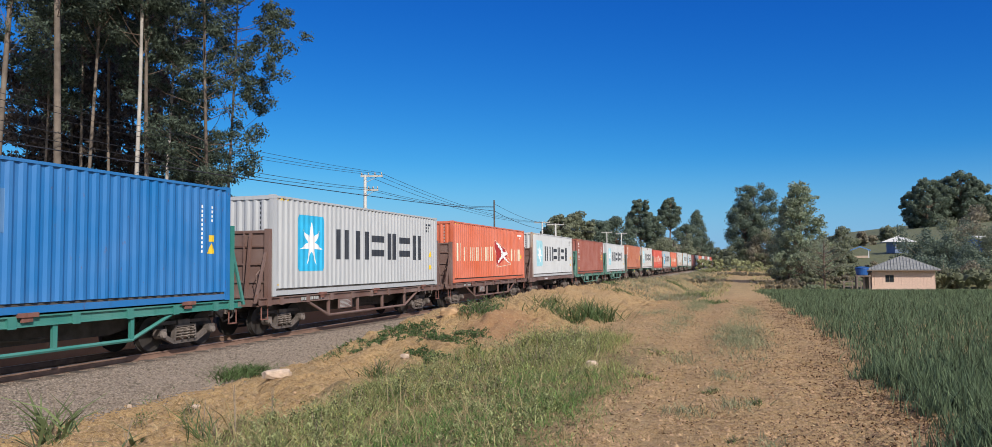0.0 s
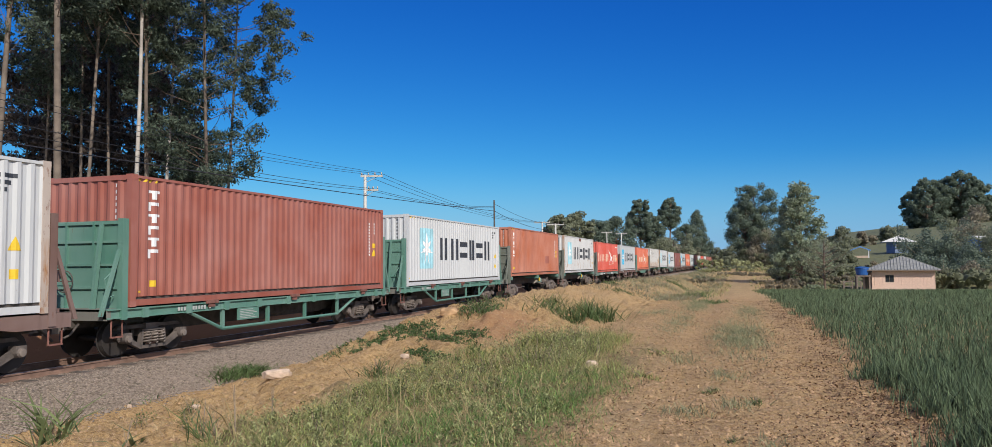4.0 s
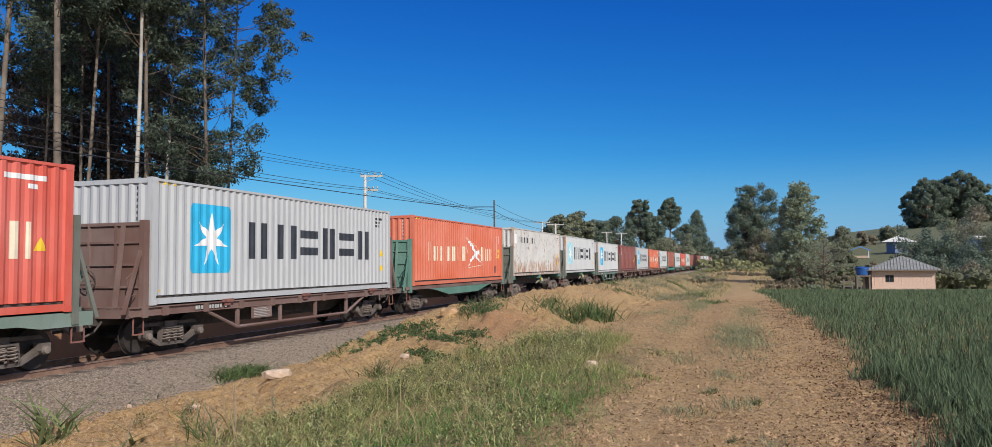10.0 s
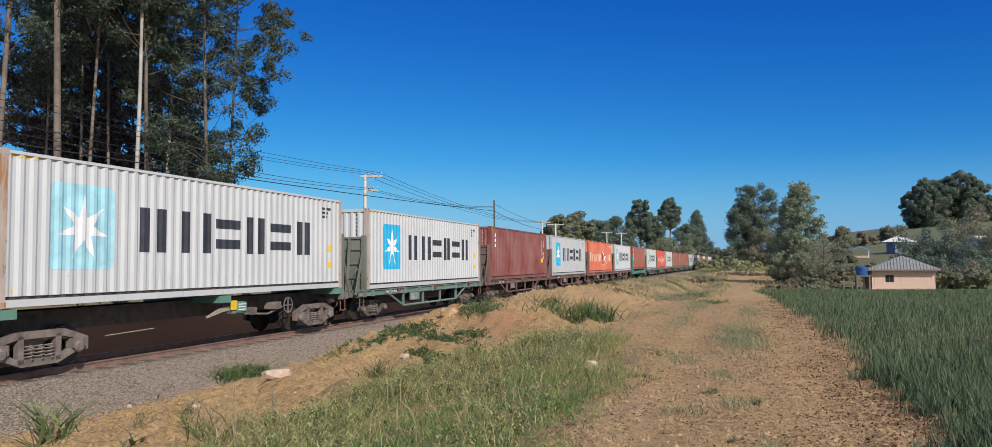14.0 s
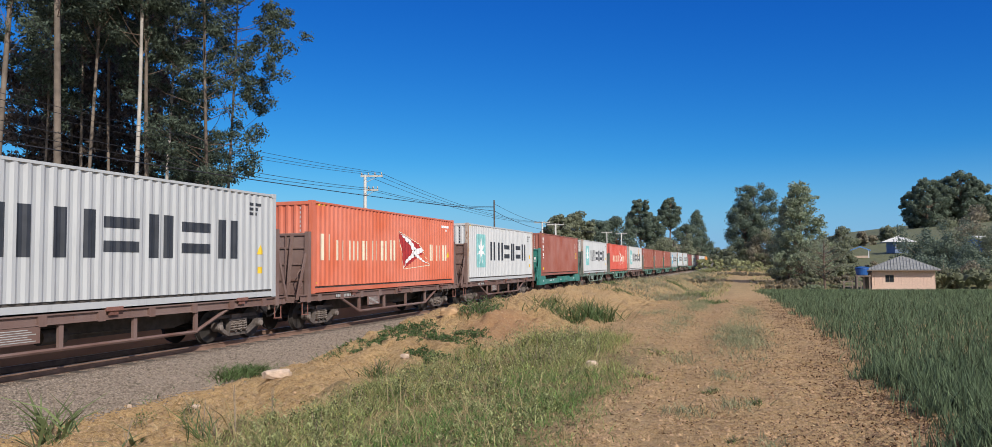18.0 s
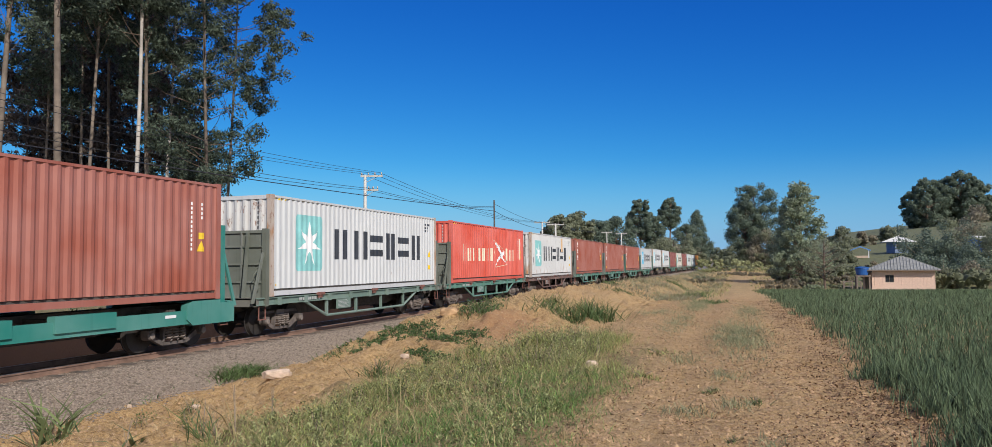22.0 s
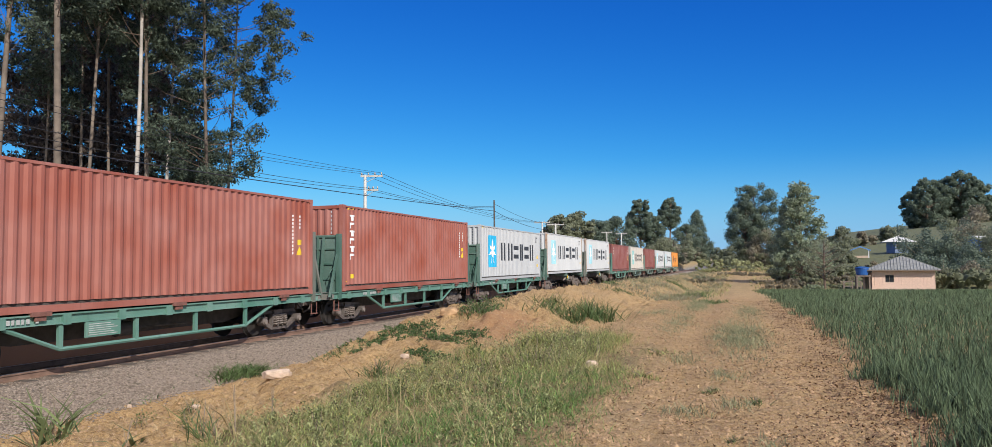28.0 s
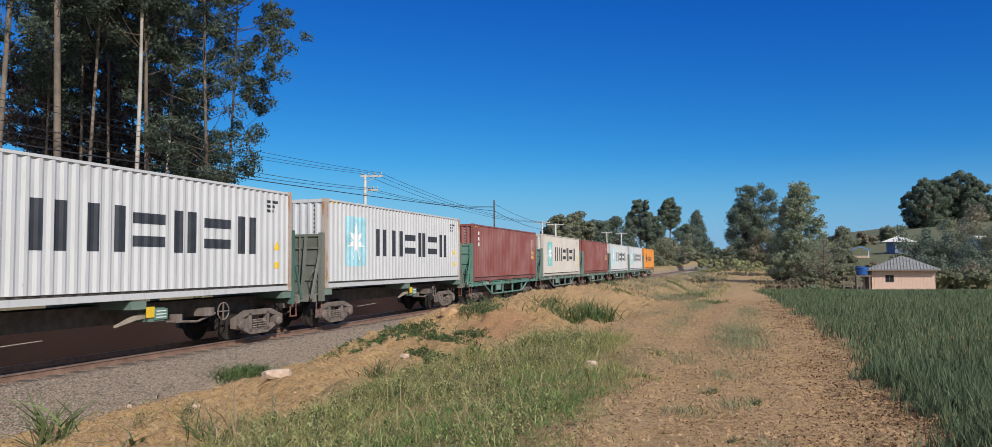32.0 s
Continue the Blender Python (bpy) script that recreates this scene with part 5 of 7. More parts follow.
def build_wagon(kind, mat, label, panel="", front=True, ends=""):
    end_mat = "brown_steel" if mat == "brown_steel" else "end_grey" if kind != "C" else mat
    w = thing("container_wagon", label, "railway wagon", "wagons of the train")
    deck = DECK[kind]
    L = LONG
    if kind == "F":
        for sx in (-1, 1):
            x = sx * 1.12
            part("side_sill", shared("sill_f%d" % sx, "brown_steel", lambda: Geo().box((x - 0.06, -L, deck - 0.15), (x + 0.06, L, deck - 0.02))), None, w)
            part("belly_beam", shared("belly%d" % sx, mat, lambda: Geo().prism([(-4.3, deck - 0.16), (-3.6, deck - 0.22), (-2.0, deck - 0.48), (2.0, deck - 0.48), (3.6, deck - 0.22), (4.3, deck - 0.16)], 0, x - 0.05, x + 0.05)), None, w, "deep fish-belly beam")
        part("deck", shared("deck_f", mat, lambda: Geo().box((-1.05, -L, deck - 0.07), (1.05, L, deck - 0.025))), None, w)
    elif kind == "A":
        for sx in (-1, 1):
            x = sx * 1.12
            sill = part("side_sill", shared("sill_a%d" % sx, mat, lambda: Geo().prism([(x - 0.07, deck - 0.23), (x + 0.07, deck - 0.23), (x + 0.07, deck - 0.205), (x + 0.02 * sx, deck - 0.205), (x + 0.02 * sx, deck - 0.05), (x + 0.07, deck - 0.05), (x + 0.07, deck - 0.02), (x - 0.07, deck - 0.02)], 1, -L, L)), None, w)
            for k in range(9):
                part("stake_pocket", shared("pocket%d" % sx, mat, lambda: Geo().box((sx * 1.14 - 0.06, -0.09, deck - 0.25), (sx * 1.14 + 0.06, 0.09, deck - 0.04))), None, sill, at=Matrix.Translation((0, -5.6 + 1.4 * k, 0)))
            truss = part("truss", shared("truss%d" % sx, mat, lambda: Geo().tube([(x, -4.1, deck - 0.25), (x, -2.9, deck - 0.72), (x, 2.9, deck - 0.72), (x, 4.1, deck - 0.25)], 0.045, 6)), None, w)
            for y in (-2.9, -0.95, 0.95, 2.9):
                part("strut", shared("strut%d" % sx, mat, lambda: Geo().box((x - 0.035, -0.05, deck - 0.74), (x + 0.035, 0.05, deck - 0.22))), None, truss, at=Matrix.Translation((0, y, 0)))
        part("plate", shared("wagon_plate", mat, lambda: Geo().box((1.15, -0.45, deck - 0.55), (1.19, 0.45, deck - 0.24))), None, w, "flat side plate", at=Matrix.Translation((0, -1.9, 0)))
        def digits():
            geo = Geo()
            for k, wide in enumerate((0.07, 0.06, 0.07, 0, 0.05, 0.07, 0.06, 0.07, 0.06, 0.07, 0, 0.06)):
                if wide:
                    geo.box((1.192, 0.1 * k, deck - 0.175), (1.197, 0.1 * k + wide, deck - 0.085))
            return geo
        part("number_bar", shared("number_bar", "faded_white", digits), None, w, "faded white number bars", at=Matrix.Translation((0, -4.6, 0)))["kind"] = "stuff"

        def notice_lines():
            geo = Geo()
            for k in range(6):
                geo.box((1.191, -0.38, deck - 0.51 + 0.043 * k), (1.195, 0.36 - 0.09 * (k % 3), deck - 0.495 + 0.043 * k))
            return geo
        part("notice_bar", shared("notice_lines", "faded_white", notice_lines), None, w, "faded notice lines", at=Matrix.Translation((0, -1.9, 0)))["kind"] = "stuff"
        for y in (-3.4, 0.3, 4.6):
            part("lock_bracket", shared("lock_bracket", "rust_red", lambda: Geo().box((1.10, -0.22, deck - 0.05), (1.235, 0.22, deck + 0.035)).box((1.17, -0.12, deck - 0.14), (1.205, 0.12, deck - 0.05))), None, w, "rusty container lock", at=Matrix.Translation((0, y, 0)))
        part("deck", shared("deck_a", mat, lambda: Geo().box((-1.05, -L, deck - 0.07), (1.05, L, deck - 0.025))), None, w)
    elif kind == "S":
        for sx in (-1, 1):
            x = sx * 1.12
            sill = part("side_sill", shared("sill_s%d" % sx, mat, lambda: Geo().prism([(-L, deck - 0.30), (-L + 1.2, deck - 0.30), (-L + 1.7, deck - 0.22), (L - 1.7, deck - 0.22), (L - 1.2, deck - 0.30), (L, deck - 0.30), (L, deck - 0.02), (-L, deck - 0.02)], 0, x - 0.06, x + 0.06)), None, w, "straight shallow side sill")
            for k, (y, half, tone) in enumerate(((-3.9, 0.55, "concrete"), (-2.5, 0.5, "dark_steel"), (-1.2, 0.5, "brown_steel"), (0.6, 0.5, "grey_steel"), (2.3, 0.4, "concrete"), (3.5, 0.4, "grey_steel"))):
                part("plate", shared("sill_plate%d%d" % (sx, k), tone if mat == "grey_steel" else mat, lambda: Geo().box((sx * 1.18 - 0.012, -half, deck - 0.235), (sx * 1.18 + 0.012, half, deck - 0.045))), None, sill, at=Matrix.Translation((0, y, 0)))
        part("number_bar", shared("number_bar_s", "star_white", lambda: Geo().box((1.193, -0.4, deck - 0.17), (1.197, -0.22, deck - 0.1)).box((1.193, -0.15, deck - 0.17), (1.197, 0.4, deck - 0.1))), None, w, "white number bars", at=Matrix.Translation((0, -2.5, 0)))
        part("brake_rigging", shared("rigging_s", "bogie", lambda: Geo().box((0.8, 0.9, deck - 0.55), (1.0, 1.2, deck - 0.3)).tube([(0.9, 1.2, deck - 0.45), (0.95, 2.8, deck - 0.35)], 0.02, 6).tube([(0.95, 0.7, deck - 0.5), (0.95, 1.15, deck - 0.5)], 0.09, 10)), None, w, "brake rigging")
        part("deck", shared("deck_a", mat, lambda: Geo().box((-1.05, -L, deck - 0.07), (1.05, L, deck - 0.025))), None, w)
    elif kind == "C":
        for sx in (-1, 1):
            x = sx * 1.12
            part("side_sill", shared("sill_c%d" % sx, mat, lambda: Geo().prism([(-L + 1.3, deck - 0.56), (L - 1.3, deck - 0.56), (L - 1.3, deck - 0.24), (-L + 1.3, deck - 0.24)], 0, x - 0.06, x + 0.06)), None, w)
            for sy in (-1, 1):
                part("end_block", shared("end_block%d%d" % (sx, sy), mat, lambda: Geo().prism([(sy * L, deck - 0.6), (sy * (L - 1.55), deck - 0.6), (sy * (L - 1.75), deck - 0.45), (sy * (L - 1.75), deck - 0.1), (sy * (L - 1.5), deck - 0.02), (sy * (L - 0.55), deck - 0.02), (sy * (L - 0.55), deck - 0.1), (sy * L, deck - 0.1)], 0, x - 0.09, x + 0.1)), None, w, "raised end block")
            for y, half in ((-0.2, 0.55), (2.0, 0.75)):
                part("bolster", shared("c_bolster%d%d" % (sx, half * 100), mat, lambda: Geo().box((x - 0.1, -half, deck - 0.46), (x + 0.11, half, deck - 0.13))), None, w, at=Matrix.Translation((0, y, 0)))
            if sx > 0:
                for y, run_l in ((-5.6, 0.22), (-3.3, 0.7), (-2.45, 0.3), (-0.35, 0.3), (4.4, 0.35)):
                    part("number_bar", Geo().box((1.231, -run_l / 2, 0), (1.236, run_l / 2, 0.07)), MAT["star_white"], w, "white number bar", at=Matrix.Translation((0 if abs(y) < 1 or y < -5 else -0.049, y, deck - 0.38)))
        for y in (-4.6, -1.5, 1.5, 4.6):
            part("cross_member", shared("c_cross", "dark_steel", lambda: Geo().box((-1.05, -0.1, deck - 0.5), (1.05, 0.1, deck - 0.2))), None, w, at=Matrix.Translation((0, y, 0)))
    else:
        part("centre_sill", shared("spine", "dark_steel", lambda: Geo().box((-0.33, -L, deck - 0.55), (0.33, L, deck - 0.12))), None, w)
        for y in (-5.9, 0.2, 5.9):
            part("cross_beam", shared("cross_beam", mat, lambda: Geo().box((-1.2, -0.22, deck - 0.2), (1.2, 0.22, deck - 0.015))), None, w, at=Matrix.Translation((0, y, 0)))
        part("valve_box", shared("valve_box", "grey_steel", lambda: Geo().box((0.85, 0.55, deck - 0.5), (1.15, 1.05, deck - 0.2))), None, w)
        part("plate", shared("green_plate", "green_steel", lambda: Geo().box((1.16, 0.7, deck - 0.46), (1.18, 1.1, deck - 0.22))), None, w, "small green notice plate")
        notice = part("notice", shared("notice", "yellow", lambda: Geo().box((1.16, 0.45, deck - 0.40), (1.18, 0.69, deck - 0.16))), None, w, "yellow bracket plate")
        for k in range(3):
            part("notice_bar", shared("notice_bar", "star_white", lambda: Geo().box((1.181, -0.15, 0), (1.186, 0.15, 0.025))), None, notice, at=Matrix.Translation((0, 0.9, deck - 0.42 + 0.07 * k)))
        part("brake_lever", shared("brake_lever", "lever", lambda: Geo().prism([(0.55, deck - 0.3), (0.2, deck - 0.34), (-0.3, deck - 0.52), (-0.3, deck - 0.56), (0.3, deck - 0.44), (0.55, deck - 0.42)], 0, 1.0, 1.05)), None, w, "pale brake lever")
        part("pipe", shared("brake_pipe", "lever", lambda: Geo().tube([(0.85, -3.3, deck - 0.72), (0.85, -1.9, deck - 0.68)], 0.011, 6)), None, w, "pale brake pipe")
        wheel = part("hand_wheel", shared("hand_wheel", "bogie", lambda: Geo().tube([(1.05, 0.22 * math.cos(t * 0.3927), 0.22 * math.sin(t * 0.3927)) for t in range(17)], 0.018, 6).box((1.03, -0.21, -0.015), (1.06, 0.21, 0.015)).box((1.03, -0.015, -0.21), (1.06, 0.015, 0.21))), None, w, "hand brake wheel", at=Matrix.Translation((0, 3.25, deck - 0.42)))
        part("brake_rigging", shared("rigging", "bogie", lambda: Geo().box((0.8, 1.6, deck - 0.6), (1.0, 1.8, deck - 0.4)).tube([(0.9, 1.3, deck - 0.55), (0.95, 2.4, deck - 0.62), (1.0, 3.0, deck - 0.45)], 0.03, 6).box((0.75, 2.5, deck - 0.5), (1.05, 2.9, deck - 0.3))), None, w, "brake rigging")
    if kind != "B":
        part("centre_sill", shared("centre_sill", "dark_steel", lambda: Geo().prism([(-L, 0.72), (-4.0, 0.62), (-3.2, 0.48), (3.2, 0.48), (4.0, 0.62), (L, 0.72), (L, 1.06), (-L, 1.06)], 0, -0.22, 0.22)), None, w)
        part("brake_cylinder", shared("brake_cylinder", "dark_steel", lambda: Geo().tube([(0.5, -0.9, 0.62), (0.5, -0.3, 0.62)], 0.16, 12).tube([(0.5, -0.3, 0.62), (0.5, 1.6, 0.6)], 0.025, 6)), None, w)
        part("air_tank", shared("air_tank", "dark_steel", lambda: Geo().tube([(-0.55, 0.6, 0.62), (-0.55, 1.7, 0.62)], 0.19, 12)), None, w)
    for sy in (-1, 1):
        part("head_stock", shared("head_stock%d" % sy, end_mat, lambda: Geo().box((-1.15, min(sy * L, sy * (L - 0.12)), 0.88), (1.15, max(sy * L, sy * (L - 0.12)), 1.1))), None, w)
        part("end_platform", shared("end_platform%d" % sy, end_mat, lambda: Geo().box((-1.1, min(sy * L, sy * 6.12), 1.09 if kind in ("A", "S") else 1.1), (1.1, max(sy * L, sy * 6.12), 1.118))), None, w)
        part("coupler", shared("coupler%d" % sy, "bogie", lambda: Geo().box((-0.09, min(sy * 6.4, sy * 6.95), 0.68), (0.09, max(sy * 6.4, sy * 6.95), 0.84)).prism([(-0.16, sy * 6.9), (0.16, sy * 6.9), (0.13, sy * 7.06), (-0.02, sy * 7.06), (-0.16, sy * 7.0)], 2, 0.62, 0.9)), None, w, "knuckle coupler")
        part("brake_hose", shared("brake_hose%d" % sy, "dark_steel", lambda: Geo().tube([(0.35, sy * 6.6, 0.8), (0.4, sy * 6.85, 0.6), (0.3, sy * 7.02, 0.5)], 0.025, 6)), None, w)
        for sx in (-1, 1):
            part("foot_step", shared("foot_step%d%d" % (sx, sy), "rust_red", lambda: Geo().tube([(sx * 1.12, sy * 6.5, 0.95), (sx * 1.12, sy * 6.5, 0.52), (sx * 1.12, sy * 6.2, 0.52), (sx * 1.12, sy * 6.2, 0.95)], 0.02, 6).box((sx * 1.12 - 0.035, min(sy * 6.2, sy * 6.5), 0.505), (sx * 1.12 + 0.035, max(sy * 6.2, sy * 6.5), 0.535))), None, w)
        if sy > 0 and kind in ("A", "F", "S"):
            stand = part("brake_stand", shared("brake_stand", mat, lambda: Geo().box((0.62, 6.42, 1.12), (0.92, 6.62, 1.2)).box((0.72, 6.47, 1.12), (0.82, 6.57, 1.75)).box((0.6, 6.44, 1.72), (0.94, 6.6, 1.95))), None, w, "hand brake stand")
            part("hand_wheel", shared("stand_wheel", "bogie", lambda: Geo().tube([(0.77 + 0.2 * math.cos(t * 0.3927), 6.64, 1.95 + 0.2 * math.sin(t * 0.3927)) for t in range(17)], 0.015, 6).box((0.58, 6.63, 1.94), (0.96, 6.65, 1.96)).box((0.76, 6.63, 1.76), (0.78, 6.65, 2.14))), None, stand)
        if front or sy > 0:
            bulkhead(w, sy * 6.22, sy, ends or mat, kind, panel if sy < 0 else "")
        build_bogie(w, sy * 4.95, kind == "B")
    return w


W_GREEN, W_BROWN = "weathered green container wagon with end bulkheads", "rusty brown container wagon with end bulkheads"
W_GREY, W_LOW = "grey-green weathered container wagon with end bulkheads", "low spine container wagon with dusty exposed bogies"
C_STAR, C_BIRD = "white corrugated container with star emblem and dark lettering", "orange-red corrugated container with cream lettering and emblem"
C_TRI = "brown-red corrugated container with white upright lettering"
#        paint, style, emblem colour, container label, kind, wagon paint, wagon label, panel
CONSIST = [
    ("blue", "none", "cyan", "bright blue corrugated container with rust spots", "A", "teal_steel", W_GREEN, ""),
    ("grey", "star", "cyan", "pale grey corrugated container with bright blue star emblem", "A", "brown_steel", W_BROWN, ""),
    ("orange", "bird", "", C_BIRD, "A", "brown_steel", W_BROWN, ""),
    ("white", "star", "pale_cyan", C_STAR, "S", "brown_steel", W_BROWN, ""),
    ("rustred", "column", "", C_TRI, "A", "green_steel", W_GREEN, ""),
    ("white", "star", "pale_cyan", C_STAR, "A", "green_steel", W_GREEN, ""),
    ("terracotta", "column", "", "terracotta corrugated container with white upright lettering", "B", "green_steel", W_LOW, "teal_steel"),
    ("stained", "star", "pale_cyan", "rust-spotted white container with faded star emblem", "B", "green_steel", W_LOW, "teal_steel"),
    ("red", "bird", "", "red corrugated container with cream lettering and emblem", "S", "grey_steel", W_GREY, ""),
    ("grey", "star", "cyan", "pale grey corrugated container with bright blue star emblem", "A", "brown_steel", W_BROWN, ""),
    ("orange", "bird_small", "", C_BIRD, "F", "green_steel", "dark green fish-belly container wagon with end bulkheads", ""),
    ("rusty", "line", "", "heavily rust-stained white container with small dark lettering", "B", "green_steel", W_LOW, "green_steel"),
    ("white", "star", "pale_cyan", C_STAR, "B", "green_steel", W_LOW, "teal_steel"),
    ("white", "star", "cyan", C_STAR, "A", "grey_steel", W_GREY, ""),
    ("maroon", "small", "", "dark maroon corrugated container", "A", "brown_steel", W_BROWN, ""),
    ("grey", "star", "cyan", "pale grey corrugated container with bright blue star emblem", "A", "brown_steel", W_BROWN, ""),
    ("orange", "bird", "", C_BIRD, "A", "brown_steel", W_BROWN, ""),
    ("white", "star", "teal_cyan", C_STAR, "A", "brown_steel", W_BROWN, "red"),
    ("rustred", "column", "", C_TRI, "C", "teal_steel", "bright green low container wagon with raised ends", ""),
    ("white", "star", "teal_cyan", C_STAR, "A", "grey_steel", W_GREY, ""),
    ("red", "bird_small", "", "red corrugated container with cream lettering and emblem", "A", "green_steel", W_GREEN, ""),
    ("stained", "star", "teal_cyan", "rust-streaked white container with faded star emblem", "A", "brown_steel", W_BROWN, "bare"),
    ("rustred", "column", "", C_TRI, "A", "green_steel", W_GREEN, ""),
    ("rustred", "column", "", C_TRI, "A", "green_steel", W_GREEN, ""),
    ("rustred", "column", "", C_TRI, "A", "green_steel", W_GREEN, ""),
    ("grey", "star", "cyan", "pale grey corrugated container with bright blue star emblem", "A", "green_steel", W_GREEN, ""),
    ("white", "star", "pale_cyan", C_STAR, "B", "grey_steel", W_LOW, ""),
    ("white", "star", "pale_cyan", C_STAR, "B", "grey_steel", W_LOW, ""),
    ("maroon", "small", "", "dark maroon corrugated container", "A", "green_steel", W_GREEN, ""),
    ("beige", "star", "teal_cyan", "dusty beige container with faded star emblem", "A", "grey_steel", W_GREY, ""),
    ("maroon", "none", "", "dark maroon corrugated container", "A", "grey_steel", W_GREY, ""),
    ("white", "star", "pale_cyan", C_STAR, "A", "grey_steel", W_GREY, ""),
    ("white", "star", "pale_cyan", C_STAR, "A", "grey_steel", W_GREY, ""),
    ("amber", "amber", "", "bright amber container with dark emblem on the last wagon", "A", "grey_steel", W_GREY, ""),
]
# paint, from, to, low, high
PATCHES = {6: [("rustred", 8.35, 9.45, 0.75, 1.25)], 7: [("rust_red", 5.7, 6.5, 2.56, 2.8)], 14: [("yellow", 10.75, 11.25, 0.95, 1.2), ("rustred", 8.9, 8.95, 1.9, 2.2), ("rustred", 9.4, 9.45, 1.95, 2.3)], 21: [("amber_faded", 8.55, 9.05, 1.75, 2.72), ("scuff", 0.42, 0.55, 0.8, 1.2), ("scuff", 0.58, 0.66, 0.95, 1.3)], 10: [("maroon", 10.7, 11.1, 0.4, 0.75), ("cream", 11.02, 11.1, 1.15, 2.45)], 20: [("cream", 11.40, 11.47, 1.09, 2.37)],
           0: [("faded_rose", 5.2, 5.9, 1.5, 2.3), ("faded_rose", 2.2, 2.5, 1.9, 2.5)]}
TRAIN = []
for pnt, style, emb, clabel, kind, wpaint, wlabel, panel in CONSIST:
    con = build_container(pnt, style, emb or "cyan", clabel, "ink", "rust_post" if len(TRAIN) in (3, 7, 11, 12, 13, 17, 19, 21, 26, 27) else "", "rusty" if len(TRAIN) in (19, 21) else "", -0.2 if len(TRAIN) in (3, 12, 21) else 0.0, PATCHES.get(len(TRAIN), ()))
    wag = build_wagon(kind, wpaint, wlabel, "" if panel == "bare" else panel, panel != "bare", "bulk_green" if len(TRAIN) in (24, 25, 26) else "bulk_grey" if len(TRAIN) in (6, 7, 8, 11, 12, 13, 19, 20, 22, 23, 27) else "")
    TRAIN.append((con, wag, DECK[kind]))


# ---- trees and bushes ----
def spot(bearing, far):
    """A place by its bearing in degrees off the line's direction, and its distance."""
    return far * math.sin(radians(bearing)), far * math.cos(radians(bearing))


def leaf_cloud(name, centres, size, mat, droop=0.3, slim=0.35, out=None, loose=0.7):
    """Separate leaf blades; out: which way their faces turn, loosely."""
    n = len(centres)
    if out is None:
        d = rng.normal(size=(n, 3))
    else:
        face = out + loose * rng.normal(size=(n, 3)) * 0.6
        d = np.cross(face, rng.normal(size=(n, 3)))
    d[:, 2] -= droop * 1.5 if out is None else 0
    d /= np.linalg.norm(d, axis=1, keepdims=True) + 1e-9
    e = np.cross(d, rng.normal(size=(n, 3)) if out is None else face)
    e /= np.linalg.norm(e, axis=1, keepdims=True) + 1e-9
    s = np.asarray(size).reshape(-1, 1) * rng.uniform(0.6, 1.3, (n, 1))
    c = np.asarray(centres)
    v = np.stack([c - d * s * 0.5, c + e * s * slim * 0.5, c + d * s * 0.5, c - e * s * slim * 0.5], 1)
    f = np.arange(4 * n).reshape(n, 4)
    return raw_mesh(name, v.reshape(-1, 3), f, mat)


def in_clumps(centres, radius, per, flat=0.75, shell=0.45):
    """Points scattered in uneven clumps, and the way out of the clump at each."""
    c = np.repeat(np.asarray(centres), per, axis=0)
    r = np.repeat(np.asarray(radius).reshape(-1), per)
    d = rng.normal(size=c.shape)
    d /= np.linalg.norm(d, axis=1, keepdims=True)
    out = d.copy()
    bumps = 1 + 0.22 * np.sin(5 * d[:, 0] + 3 * c[:, 1]) * np.sin(4 * d[:, 1] + 2 * c[:, 2]) + 0.15 * np.sin(9 * d[:, 2] + c[:, 0])
    d *= (r * bumps * rng.random(len(r)) ** shell)[:, None]
    d[:, 2] *= flat
    return c + d, out


def crown_reach(style, t):
    if style == "cone":
        return (1 - t) ** 0.75 * (0.55 + 0.45 * min(1, t / 0.15)) + 0.06
    if style == "round":
        return math.sqrt(max(0.02, 1 - (2 * t - 1) ** 2))
    if style == "tall":
        return 0.45 + 0.55 * math.sin(math.pi * min(1, t * 0.9 + 0.08))
    return 0.5 + 0.5 * math.sin(math.pi * (0.15 + 0.8 * t))


